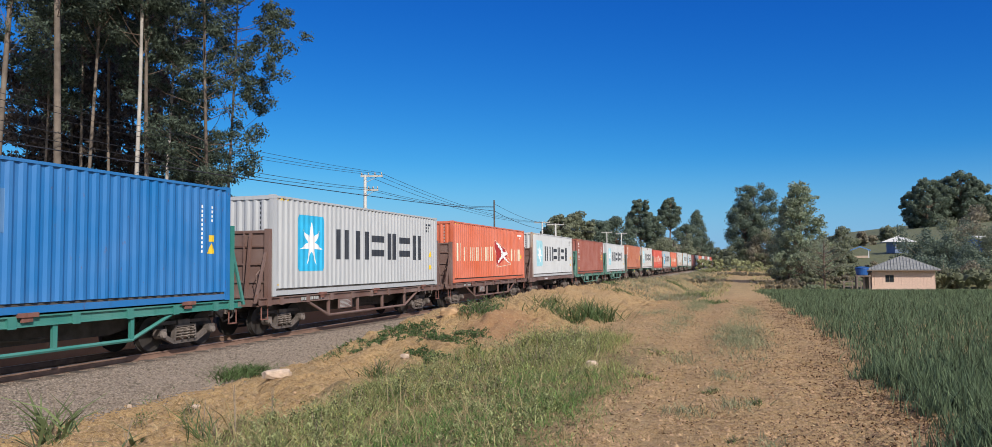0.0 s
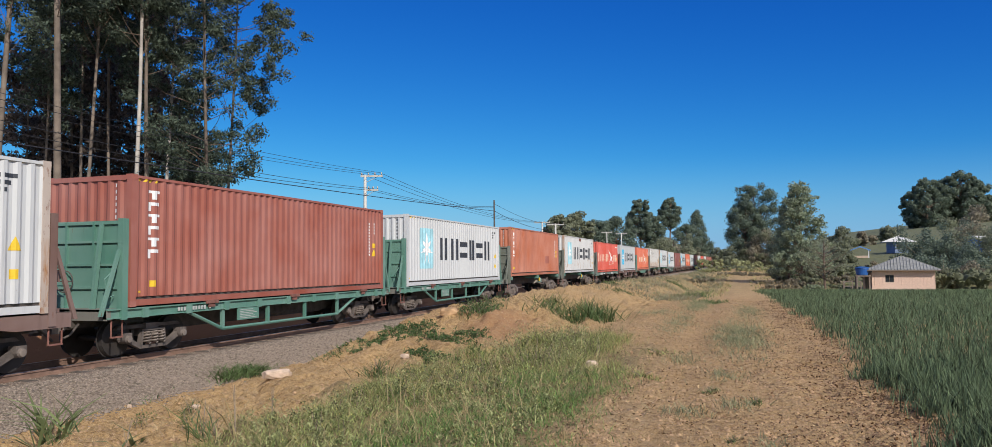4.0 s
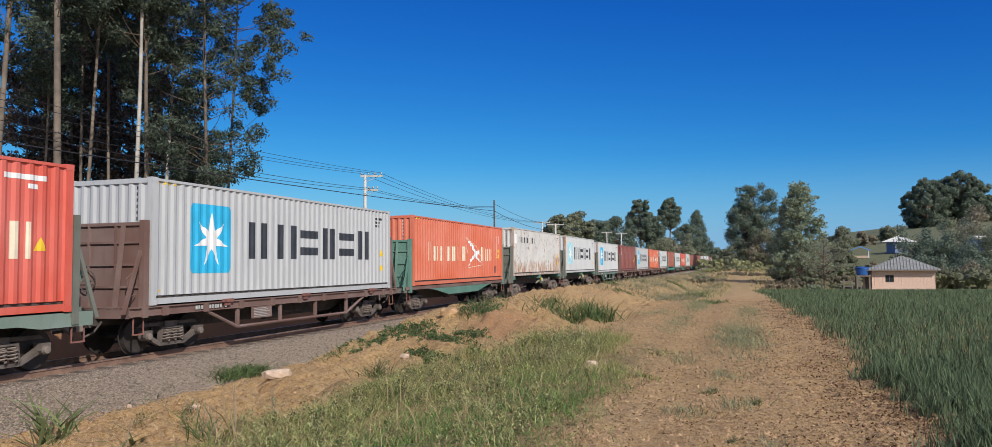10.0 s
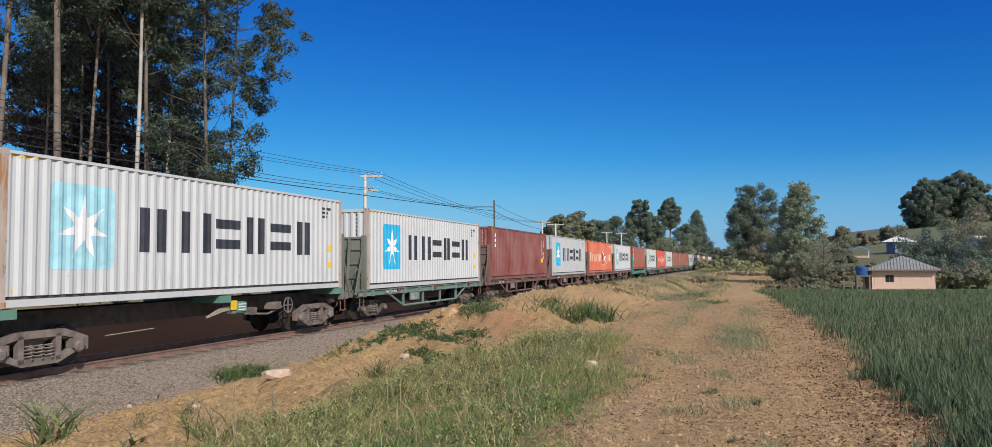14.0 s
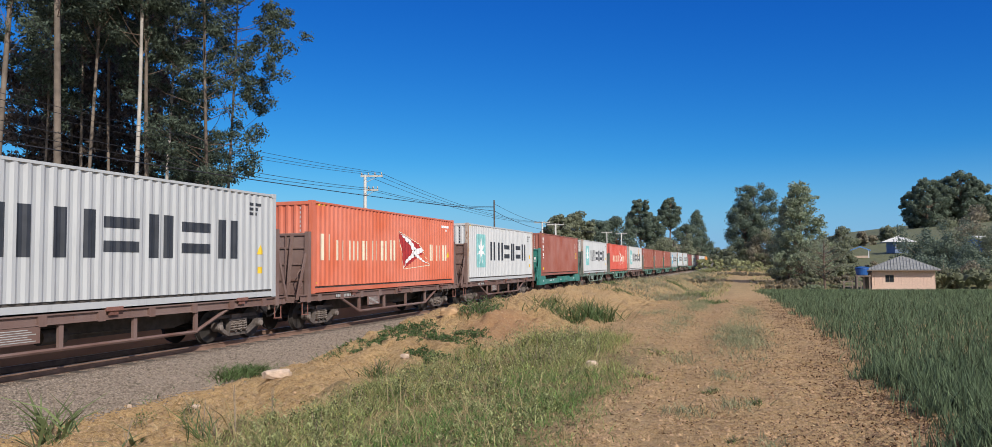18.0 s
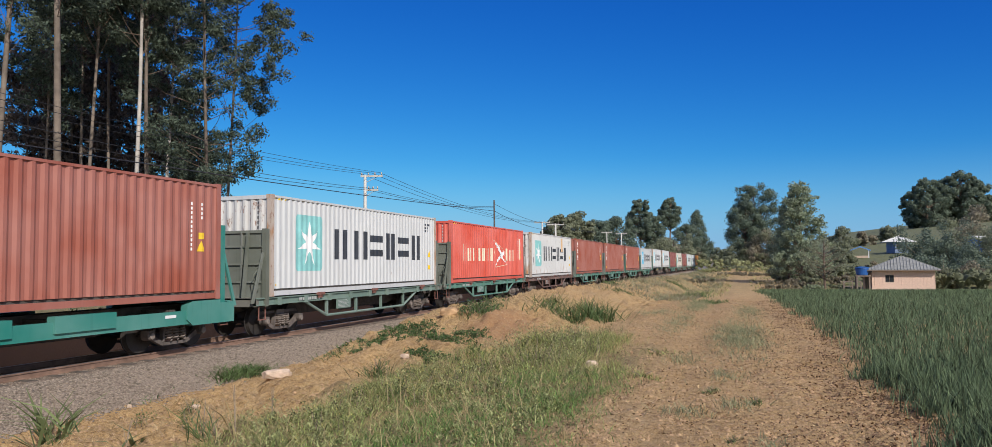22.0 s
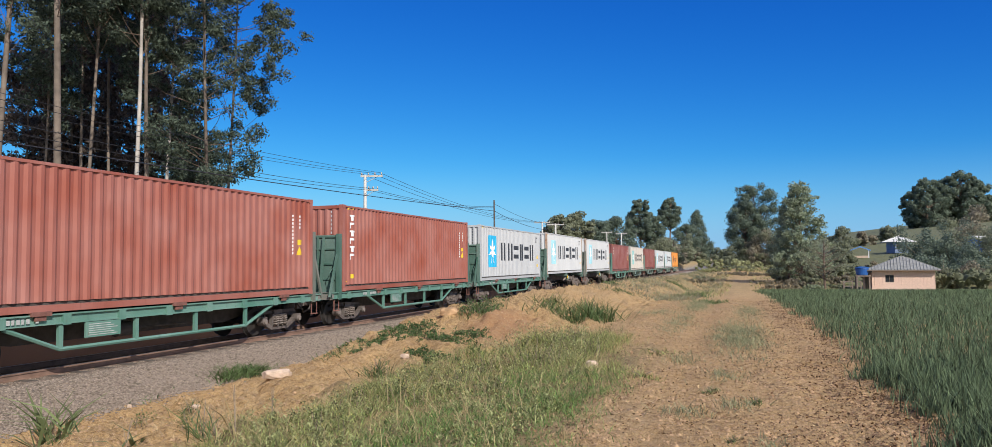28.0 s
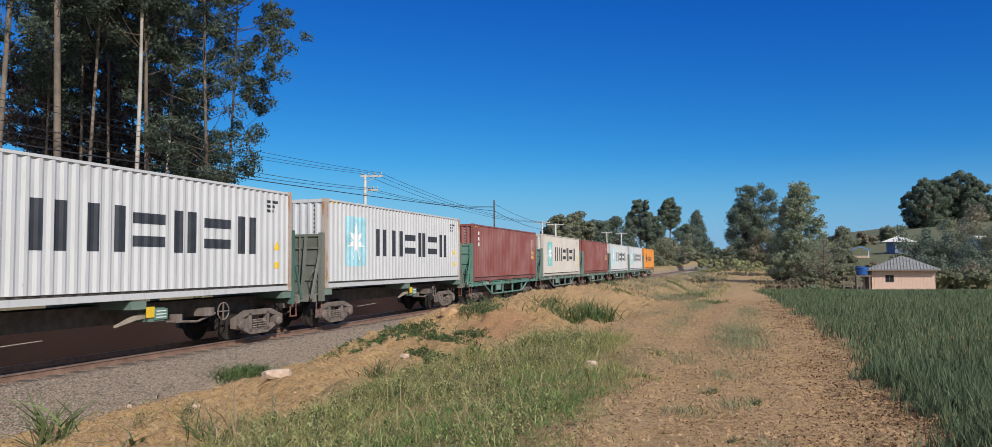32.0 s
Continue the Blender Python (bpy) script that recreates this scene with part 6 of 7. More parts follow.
def build_tree(label, x, y, high, girth, spread, crown_from=0.3, style="tall", clumps=60, clump_r=0.9, per=90, leaf=0.3, leaves="far_euca", bark="bark_dark", category="tree",
               group="", seed=1, droop=0.3, bough=0.04, base=None, lean=(0, 0), name="tree", domed=False):
    global rng
    rng = np.random.default_rng(seed)
    z0 = g(x, y) - 0.1 if base is None else base
    tr = thing(name, label, category, group, Matrix.Translation((x, y, z0)))
    ph = rng.uniform(0, 6)

    def stem(t):
        wob = high * 0.012
        return Vector((lean[0] * t * t + wob * math.sin(3.1 * t + ph), lean[1] * t * t + wob * math.cos(2.6 * t + 2 * ph), high * t))
    ts = [0, 0.02, 0.08, 0.2, 0.35, 0.5, 0.65, 0.8, 0.95]
    part("trunk", Geo().tube([stem(t) for t in ts], [girth * (1.35 if t == 0 else 1.12 if t < 0.05 else 1 - 0.8 * t) for t in ts], 9), MAT[bark], tr, smooth=True)
    limbs, centres, radii, own = Geo(), [], [], 0
    for k in range(clumps):
        t = (k + rng.random()) / clumps
        hf = crown_from + ((0.94 if domed else 0.98) - crown_from) * t
        reach = spread * crown_reach(style, t) * math.sqrt(rng.uniform(0.08, 1.0))
        a = k * 2.399 + rng.normal(0, 0.5)
        c = stem(hf) + Vector((reach * math.cos(a), reach * math.sin(a), rng.normal(0, 0.02) * high))
        start = stem(max(0.08, hf - (0.05 + 0.12 * reach / high if name == "eucalyptus_tree" else 0.10 + 0.25 * reach / high)))
        mid = start.lerp(c, 0.55) + Vector((0, 0, -0.08 * reach))
        if k % 2 == 0 or reach > 0.6 * spread:
            rad = [bough * (0.5 + reach / spread), bough * 0.6, bough * 0.2]
            if name != "tree" and own < 22:
                part("limb", Geo().tube([start, mid, c], rad, 5, False), MAT["bark_dark"], tr)
                own += 1
            else:
                limbs.tube([start, mid, c], rad, 5, False)
        if domed:
            centres.append(tuple(c))
            radii.append(clump_r * rng.uniform(0.7, 1.25) * (1.15 - 0.4 * t))
        for _ in range(0 if domed else 3):
            centres.append(tuple(c + Vector(rng.normal(0, clump_r * 0.55, 3))))
            radii.append(clump_r * rng.uniform(0.45, 0.9))
    if limbs.f:
        part("branchwork", limbs, MAT[bark], tr)
    pts, out = in_clumps(centres, radii, per if domed else max(4, per // 3), 0.85 if domed else 0.75, 0.16 if domed else 0.4)
    part("crown", leaf_cloud("crown", pts, np.full(len(pts), leaf), MAT[leaves], droop, 0.55 if domed else 0.36, out, 0.45 if domed else 1.6), None, tr)
    return tr


def build_bush(label, x, y, wide, high, leaves="bush", clumps=26, per=70, leaf=0.3, seed=1, deep=None, category="bush", name="bush", group="", sink=0.0):
    """Several stems and a loose, uneven head of leaves down to the ground."""
    global rng
    rng = np.random.default_rng(seed)
    b = thing(name, label, category, group, Matrix.Translation((x, y, g(x, y) - 0.05 - sink)))
    deep = deep or wide
    stems, centres, radii = Geo(), [], []
    lobes = [(rng.uniform(-0.4, 0.4), rng.uniform(-0.4, 0.4), rng.uniform(0.55, 1.0)) for _ in range(max(3, clumps // 7))]
    for k in range(clumps):
        lx, ly, lh = lobes[k % len(lobes)]
        u = rng.random()
        r = 0.32 * math.sqrt(rng.random()) * math.sqrt(max(0.05, 1 - u * u * 0.9))
        a = rng.uniform(0, 6.28)
        c = Vector(((lx + r * math.cos(a)) * wide, (ly + r * math.sin(a)) * deep, high * lh * (0.06 + 0.9 * u)))
        if k % 3 == 0:
            stems.tube([(lx * wide * 0.3, ly * deep * 0.3, 0), (c.x * 0.6, c.y * 0.6, c.z * 0.6), tuple(c)], [0.012 * high, 0.008 * high, 0.003 * high], 5, False)
        centres.append(tuple(c))
        radii.append(min(wide, high) * rng.uniform(0.10, 0.22))
    part("stem", stems, MAT["twig"], b)
    pts, out = in_clumps(centres, radii, per, 0.85, 0.22)
    pts[:, 2] = np.maximum(pts[:, 2], 0.03)
    part("foliage", leaf_cloud("foliage", pts, np.full(len(pts), leaf), MAT[leaves], 0.1, 0.5, out, 0.5), None, b)
    return b


def build_grove():
    """Tall eucalyptus on the far side of the line."""
    # bearing, distance, girth, height, bare part, spread
    rows = [(-50.90, 33.5, 0.15, 27, 0.40, 1.9), (-49.0, 40, 0.085, 22, 0.40, 1.5), (-48.08, 33.0, 0.185, 28, 0.44, 2.5), (-46.7, 41, 0.10, 25, 0.50, 2.1), (-45.9, 38, 0.11, 25, 0.48, 2.1), (-44.6, 43, 0.11, 26, 0.50, 2.3),
            (-43.71, 36.5, 0.13, 27, 0.45, 2.4), (-42.16, 37.5, 0.13, 27, 0.43, 2.6), (-41.23, 42, 0.12, 25, 0.36, 2.6), (-38.67, 38.0, 0.12, 24, 0.22, 3.3), (-49.97, 46, 0.12, 13.5, 0.10, 2.2), (-47.21, 48, 0.12, 25, 0.24, 2.3),
            (-42.58, 48, 0.12, 25, 0.24, 2.3), (-53.02, 38, 0.14, 26, 0.40, 2.2), (-45.17, 50, 0.12, 26, 0.22, 2.5), (-40.16, 47, 0.12, 10, 0.2, 1.8), (-41.66, 55, 0.12, 25, 0.24, 2.0), (-37.23, 41, 0.10, 24, 0.40, 3.0), (-39.5, 44, 0.10, 9, 0.25, 1.9), (-49.0, 50, 0.11, 14, 0.10, 2.4), (-46.1, 53, 0.12, 24, 0.3, 2.4), (-44.0, 54, 0.12, 24, 0.3, 2.4), (-47.7, 55, 0.12, 22, 0.3, 2.4), (-43.2, 51, 0.12, 22, 0.3, 2.2)]
    for i, (bear, far, girth, high, start, wide) in enumerate(rows):
        x, y = spot(bear, far)
        last = i == 9
        # back row takes the brown shade colour to darken the grove's inside
        start = start if far < 46 else max(0.08, start - 0.12)
        build_tree("tall eucalyptus with pale bare trunk and dark crown" if far < 46 else "tall slim back tree with crown browned for grove shade", x, y, high, 0.86 * girth, 4.1 if last else wide, start, "tall", 86 if last else (54 if far < 46 else 60), 0.72 if last else 0.66, 420 if last else (360 if far < 46 else 190), 0.19 if far < 46 else 0.30, "euca" if far < 46 else "grove_shade", "bark_white" if i in (6, 8) else "bark", group="eucalyptus grove", seed=100 + i,
                   droop=0.7, bough=0.019, name="eucalyptus_tree")


build_grove()


def build_distance():
    # tall trees behind the end of the train
    for i, (px_b, far, high, wide, style, start, lab) in enumerate([
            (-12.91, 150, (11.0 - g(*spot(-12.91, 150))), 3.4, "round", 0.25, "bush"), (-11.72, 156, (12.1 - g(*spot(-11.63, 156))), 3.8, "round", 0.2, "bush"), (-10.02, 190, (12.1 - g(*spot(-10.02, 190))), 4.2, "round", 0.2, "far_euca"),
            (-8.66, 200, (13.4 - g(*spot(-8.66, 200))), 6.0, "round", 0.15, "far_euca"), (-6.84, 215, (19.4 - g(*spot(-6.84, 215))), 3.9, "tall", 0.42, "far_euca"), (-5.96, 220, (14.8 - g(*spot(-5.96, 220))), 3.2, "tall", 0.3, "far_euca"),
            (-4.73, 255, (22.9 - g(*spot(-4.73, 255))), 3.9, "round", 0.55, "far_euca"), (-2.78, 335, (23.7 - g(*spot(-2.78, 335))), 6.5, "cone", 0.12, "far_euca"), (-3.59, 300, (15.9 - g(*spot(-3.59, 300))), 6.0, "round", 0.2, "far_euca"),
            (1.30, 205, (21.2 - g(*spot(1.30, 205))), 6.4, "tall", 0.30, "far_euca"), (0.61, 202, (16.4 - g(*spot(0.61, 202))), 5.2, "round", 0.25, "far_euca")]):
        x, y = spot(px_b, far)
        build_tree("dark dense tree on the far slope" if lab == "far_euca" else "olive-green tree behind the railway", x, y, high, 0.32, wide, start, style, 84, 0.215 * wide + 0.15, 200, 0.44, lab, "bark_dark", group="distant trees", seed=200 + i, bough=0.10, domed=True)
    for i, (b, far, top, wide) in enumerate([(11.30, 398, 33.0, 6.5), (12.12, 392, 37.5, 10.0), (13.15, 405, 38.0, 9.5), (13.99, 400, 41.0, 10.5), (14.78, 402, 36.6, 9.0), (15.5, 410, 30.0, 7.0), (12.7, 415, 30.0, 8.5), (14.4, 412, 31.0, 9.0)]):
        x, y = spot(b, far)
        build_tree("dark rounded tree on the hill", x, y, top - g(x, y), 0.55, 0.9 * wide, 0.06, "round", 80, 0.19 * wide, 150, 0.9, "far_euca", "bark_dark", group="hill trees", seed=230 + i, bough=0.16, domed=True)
    # the pale drooping tree by the road and the sparse one beside it
    x, y = spot(4.25, 118)
    build_tree("grey-green drooping tree with pointed top", x, y, (12.8 - g(*spot(4.25, 118))), 0.26, 4.6, 0.06, "cone", 120, 0.85, 140, 0.42, "lightgreen", "bark_dark", seed=250, droop=0.9, bough=0.05)
    x, y = spot(3.46, 122)
    build_tree("grey-green drooping tree with pointed top", x, y, (10.3 - g(*spot(3.46, 122))), 0.2, 3.0, 0.06, "cone", 80, 0.8, 120, 0.42, "lightgreen", "bark_dark", seed=251, droop=0.9, bough=0.05)
    x, y = spot(5.76, 100)
    build_tree("dark sparse tree with leaning trunk", x, y, (4.2 - g(*spot(5.76, 100))), 0.16, 2.9, 0.30, "round", 46, 0.6, 50, 0.26, "bush", "bark_dark", seed=252, bough=0.05)
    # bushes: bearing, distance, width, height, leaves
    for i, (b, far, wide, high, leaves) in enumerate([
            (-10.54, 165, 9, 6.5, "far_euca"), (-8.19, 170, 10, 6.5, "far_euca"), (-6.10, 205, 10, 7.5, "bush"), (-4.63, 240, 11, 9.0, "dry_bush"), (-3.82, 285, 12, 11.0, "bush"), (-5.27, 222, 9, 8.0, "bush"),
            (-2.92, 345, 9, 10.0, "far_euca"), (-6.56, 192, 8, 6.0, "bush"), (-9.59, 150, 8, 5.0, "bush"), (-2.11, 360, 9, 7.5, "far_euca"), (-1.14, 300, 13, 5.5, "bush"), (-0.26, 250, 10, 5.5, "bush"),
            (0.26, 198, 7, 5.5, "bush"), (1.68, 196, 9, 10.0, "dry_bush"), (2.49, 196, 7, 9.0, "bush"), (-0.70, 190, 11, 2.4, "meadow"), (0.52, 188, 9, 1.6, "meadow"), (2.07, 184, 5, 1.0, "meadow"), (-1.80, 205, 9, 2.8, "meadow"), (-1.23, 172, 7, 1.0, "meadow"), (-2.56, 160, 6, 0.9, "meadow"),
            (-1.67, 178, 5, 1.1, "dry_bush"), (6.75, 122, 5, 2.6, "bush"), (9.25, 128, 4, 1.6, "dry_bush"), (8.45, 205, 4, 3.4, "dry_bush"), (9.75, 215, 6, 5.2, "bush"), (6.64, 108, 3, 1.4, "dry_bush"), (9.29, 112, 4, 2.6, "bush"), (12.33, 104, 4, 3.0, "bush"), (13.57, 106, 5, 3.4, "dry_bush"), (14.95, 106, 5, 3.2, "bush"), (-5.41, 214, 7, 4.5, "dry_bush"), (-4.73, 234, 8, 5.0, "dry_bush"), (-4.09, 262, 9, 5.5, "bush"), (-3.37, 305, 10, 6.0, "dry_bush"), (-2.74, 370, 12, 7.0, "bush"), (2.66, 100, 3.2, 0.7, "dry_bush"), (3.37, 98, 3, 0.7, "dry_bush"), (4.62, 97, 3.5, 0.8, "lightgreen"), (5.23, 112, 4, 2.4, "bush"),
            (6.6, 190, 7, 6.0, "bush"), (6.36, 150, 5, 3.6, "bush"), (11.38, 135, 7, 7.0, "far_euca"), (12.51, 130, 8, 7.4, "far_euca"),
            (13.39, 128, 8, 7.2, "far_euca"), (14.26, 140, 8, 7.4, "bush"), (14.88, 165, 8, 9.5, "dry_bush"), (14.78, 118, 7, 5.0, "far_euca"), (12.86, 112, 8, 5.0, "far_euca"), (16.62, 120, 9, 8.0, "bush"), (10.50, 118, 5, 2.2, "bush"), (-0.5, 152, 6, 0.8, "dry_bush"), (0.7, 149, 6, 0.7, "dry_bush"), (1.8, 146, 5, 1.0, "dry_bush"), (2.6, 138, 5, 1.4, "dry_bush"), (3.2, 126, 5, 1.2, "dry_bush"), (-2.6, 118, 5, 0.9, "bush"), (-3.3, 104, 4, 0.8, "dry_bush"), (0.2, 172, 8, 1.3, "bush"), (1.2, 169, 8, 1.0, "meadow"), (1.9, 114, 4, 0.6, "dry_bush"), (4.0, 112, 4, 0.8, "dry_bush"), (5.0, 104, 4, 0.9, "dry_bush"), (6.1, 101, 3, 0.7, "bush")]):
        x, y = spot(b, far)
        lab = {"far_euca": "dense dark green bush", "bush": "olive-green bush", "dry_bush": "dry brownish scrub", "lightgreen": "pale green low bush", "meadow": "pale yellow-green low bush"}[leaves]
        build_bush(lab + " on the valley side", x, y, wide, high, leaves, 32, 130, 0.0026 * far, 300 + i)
    # scrub on the shaded far bank of the line
    for i in range(20):
        y = 12 + 6.5 * i
        build_bush("shaded scrub beside the track", -18.6 - 0.5 * math.sin(i * 1.7), y, 4.2, 0.9, "bush", 22, 60, 0.16, 380 + i, 1.0)


build_distance()


# ---- weeds and plants near the camera ----
def build_weed(label, x, y, wide, high, n=120, mat="weed", thick=0.03, seed=1, name="weed", lean=0.9, bend=0.9):
    global rng
    rng = np.random.default_rng(seed)
    w = thing(name, label, "weed", "weeds on the bank", Matrix.Translation((x, y, g(x, y) - 0.01)))
    n1 = int(n)
    px, py = rng.normal(0, 0.32 * wide, n1), rng.normal(0, 0.32 * wide, n1)
    pos = np.stack([px, py, ground_z(px + x, py + y) - g(x, y)], -1)
    part("foliage", blades("foliage", pos, rng.uniform(0.45, 1.0, n1) * high, rng.uniform(0.6, 1.2, n1) * thick, MAT[mat], lean, bend), None, w)
    st = Geo()
    for k in range(5):
        a = rng.uniform(0, 6.28)
        st.tube([(0, 0, -0.03), (0.1 * wide * math.cos(a), 0.1 * wide * math.sin(a), 0.4 * high), (0.25 * wide * math.cos(a), 0.25 * wide * math.sin(a), 0.75 * high)], [0.006, 0.004, 0.002], 4, False)
    tagged(part("stalk", st, MAT["twig"], w), kind="stuff")
    return w


def build_herb(label, x, y, wide, high, n, seed, mat, leaf, flowers=0):
    """Thin stalks with small leaves all the way up, and heads on top."""
    global rng
    rng = np.random.default_rng(seed)
    w = thing("weed", label, "weed", "leafy weeds", Matrix.Translation((x, y, g(x, y) - 0.01)))
    k = max(6, n // 22)
    bx, by = rng.normal(0, 0.30 * wide, k), rng.normal(0, 0.30 * wide, k)
    bz = ground_z(bx + x, by + y) - g(x, y)
    tx, ty = bx + rng.normal(0, 0.3, k) * high, by + rng.normal(0, 0.3, k) * high
    tz = bz + high * rng.uniform(0.5, 1.0, k)
    st = Geo()
    for i in range(k):
        st.tube([(bx[i], by[i], bz[i] - 0.02), ((bx[i] + tx[i]) / 2 + 0.01, (by[i] + ty[i]) / 2, (bz[i] + tz[i]) / 2), (tx[i], ty[i], tz[i])], [0.005, 0.004, 0.002], 3, False)
    tagged(part("stalk", st, MAT["twig"], w), kind="stuff")
    i = rng.integers(0, k, n)
    t = rng.uniform(0.08, 1.0, n)
    spread = 0.5 * leaf + 0.12 * high * (1 - t)
    pts = np.stack([bx[i] + (tx[i] - bx[i]) * t + rng.normal(0, 1, n) * spread, by[i] + (ty[i] - by[i]) * t + rng.normal(0, 1, n) * spread, bz[i] + (tz[i] - bz[i]) * t + 0.01], -1)
    part("foliage", leaf_cloud("foliage", pts, np.full(n, leaf), MAT[mat], -0.1, 0.42), None, w)
    if flowers:
        i = rng.integers(0, k, flowers)
        pts = np.stack([tx[i], ty[i], tz[i]], -1) + rng.normal(0, 0.02, (flowers, 3))
        tagged(part("flower_head", leaf_cloud("flower_head", pts, np.full(flowers, 0.014), MAT["flower"], 0, 0.9), None, w, "yellow-green flower heads"), kind="stuff")
    return w


def build_near_plants():
    k = 0
    for x, y, wide, high, n, thick, mat in [
            (-5.15, 24.15) + (1.6, 0.5, 200, 0.02, "herb"), (-3.92, 21.38) + (1.2, 0.75, 220, 0.03, "weed"), (-5.01, 21.35) + (1.3, 0.4, 130, 0.024, "weed"), (-6.77, 19.72) + (0.7, 0.45, 90, 0.024, "weed"), (-5.01, 25.62) + (1.0, 0.8, 90, 0.024, "herb"), (-6.33, 26.02) + (1.2, 0.5, 110, 0.024, "herb"),
            
            (-4.89, 14.02) + (0.5, 0.16, 160, 0.03, "weed"),
            (-11.42, 14.90) + (0.9, 0.42, 420, 0.022, "weed"), (-11.30, 15.69) + (0.9, 0.36, 360, 0.022, "weed"), (-11.59, 17.02) + (0.6, 0.2, 140, 0.02, "weed"), (-11.81, 12.36) + (0.9, 0.18, 200, 0.02, "weed"), (-12.13, 11.58) + (0.5, 0.2, 120, 0.02, "weed"),
            (-11.62, 13.01) + (0.5, 0.16, 90, 0.02, "weed"), (-8.65, 15.12) + (0.8, 0.15, 120, 0.02, "weed"), (-8.53, 16.41) + (0.6, 0.15, 120, 0.02, "weed"), (-6.30, 12.60) + (0.4, 0.42, 110, 0.015, "weed"),
            (-6.20, 7.69) + (0.4, 0.6, 30, 0.014, "weed"), (-6.07, 7.75) + (0.3, 0.4, 14, 0.012, "weed"), (-5.05, 6.77) + (0.12, 0.7, 8, 0.014, "dry_blade"), (-6.26, 9.21) + (0.1, 0.55, 6, 0.012, "dry_blade"), (-8.23, 9.90) + (0.3, 0.3, 40, 0.012, "weed"), (-3.51, 14.91) + (0.7, 0.5, 260, 0.012, "grass"), (-3.85, 14.71) + (0.9, 0.4, 260, 0.012, "grass"),
            (-2.75, 49.17) + (2.0, 0.5, 300, 0.03, "weed"), (-6.10, 80.83) + (2.2, 0.5, 260, 0.03, "weed"), (-1.11, 38.30) + (1.2, 0.3, 160, 0.025, "weed"), (-6.29, 43.47) + (1.0, 0.3, 120, 0.03, "weed"), (-8.04, 51.21) + (1.2, 0.4, 140, 0.03, "weed"),
            (-1.43, 14.08) + (0.5, 0.12, 90, 0.012, "grass"), (-1.36, 11.13) + (0.6, 0.12, 120, 0.012, "grass"), (0.16, 9.43) + (0.14, 0.14, 40, 0.01, "weed"), (-0.36, 10.01) + (0.2, 0.1, 50, 0.01, "weed"), (-0.08, 7.50) + (0.1, 0.1, 24, 0.01, "weed")]:
        k += 1
        build_weed("tuft of green weeds on the dry bank", x, y, wide, high, n, mat, thick, 500 + k)
    # low creeping green in the hollows
    for i, (x, y, wide, high, n) in enumerate([(-7.82, 15.99) + (0.7, 0.10, 500), (-8.00, 17.12) + (0.9, 0.14, 700), (-7.84, 17.84) + (0.8, 0.16, 600), (-6.91, 16.66) + (0.6, 0.12, 400), (-6.24, 16.06) + (0.8, 0.16, 600), (-6.12, 16.97) + (0.7, 0.18, 500),
                                           (-6.29, 14.48) + (0.55, 0.13, 500), (-5.25, 12.75) + (0.45, 0.12, 400), (-8.00, 15.24) + (0.7, 0.10, 300), (-6.83, 19.88) + (0.8, 0.35, 600), (-7.38, 22.12) + (0.7, 0.4, 400), (-11.09, 15.40) + (0.6, 0.25, 500), (-11.70, 12.08) + (0.5, 0.14, 250)]):
        build_herb("low creeping dark green weed on the earth", x, y, 1.25 * wide, 1.1 * high, int(1.7 * n), 600 + i, "creeper", 0.06)
    # leafy weeds standing in the verge
    for i, (x, y, wide, high, n, fl) in enumerate([(-3.05, 12.27) + (0.7, 0.42, 420, 30), (-3.18, 14.00) + (0.6, 0.5, 420, 20), (-3.28, 15.34) + (0.6, 0.45, 360, 10), (-3.32, 12.24) + (0.6, 0.4, 360, 40), (-4.04, 13.98) + (0.6, 0.38, 320, 30), (-4.75, 10.79) + (0.5, 0.3, 320, 70), (-4.12, 10.04) + (0.6, 0.34, 360, 90),
                                               (-4.03, 8.77) + (0.5, 0.28, 300, 60), (-4.05, 10.62) + (0.5, 0.3, 300, 40), (-6.27, 12.55) + (0.3, 0.4, 260, 0), (-3.97, 11.55) + (0.5, 0.3, 300, 20), (-2.61, 13.55) + (0.5, 0.35, 260, 10), (-3.02, 15.39) + (0.5, 0.35, 240, 0), (-7.25, 8.72) + (0.25, 0.4, 200, 0), (-8.56, 9.36) + (0.25, 0.25, 160, 0),
                                               (-3.11, 9.54) + (0.5, 0.3, 260, 20), (-4.63, 8.57) + (0.4, 0.3, 220, 40), (-16.03, 14.54) + (0.3, 0.3, 140, 0), (-4.05, 6.95) + (0.35, 0.3, 200, 10), (-3.00, 18.01) + (0.5, 0.3, 200, 0)]):
        build_herb("leafy weed with small yellow-green heads in the verge" if fl else "leafy green weed on thin stalks", x, y, wide, high, n, 640 + i, "herb", 0.035, fl)
    # broad-leaved grass plant at the lower edge
    x, y = (-9.64, 8.70)
    build_weed("broad-bladed grass plant with arching leaves", x, y, 0.42, 1.0, 36, "reed", 0.05, 560, "reed_plant", 0.5, 1.5)
    x, y = (-7.82, 8.19)
    build_weed("broad-bladed grass plant with arching leaves", x, y, 0.3, 0.45, 8, "reed", 0.05, 561, "reed_plant", 0.6, 1.9)
    # rocks
    for i, (x, y, a, b, c, rz) in enumerate([(-8.25, 12.28) + (0.33, 0.13, 0.11, 60), (-2.28, 12.13) + (0.12, 0.09, 0.10, 20), (-6.28, 13.67) + (0.10, 0.07, 0.06, 10), (-7.70, 9.40) + (0.07, 0.05, 0.04, 0), (-11.03, 11.62) + (0.05, 0.04, 0.06, 0),
                                          (-7.74, 19.81) + (0.3, 0.2, 0.16, 15)]):
        bm = bmesh.new()
        bmesh.ops.create_icosphere(bm, subdivisions=3, radius=1)
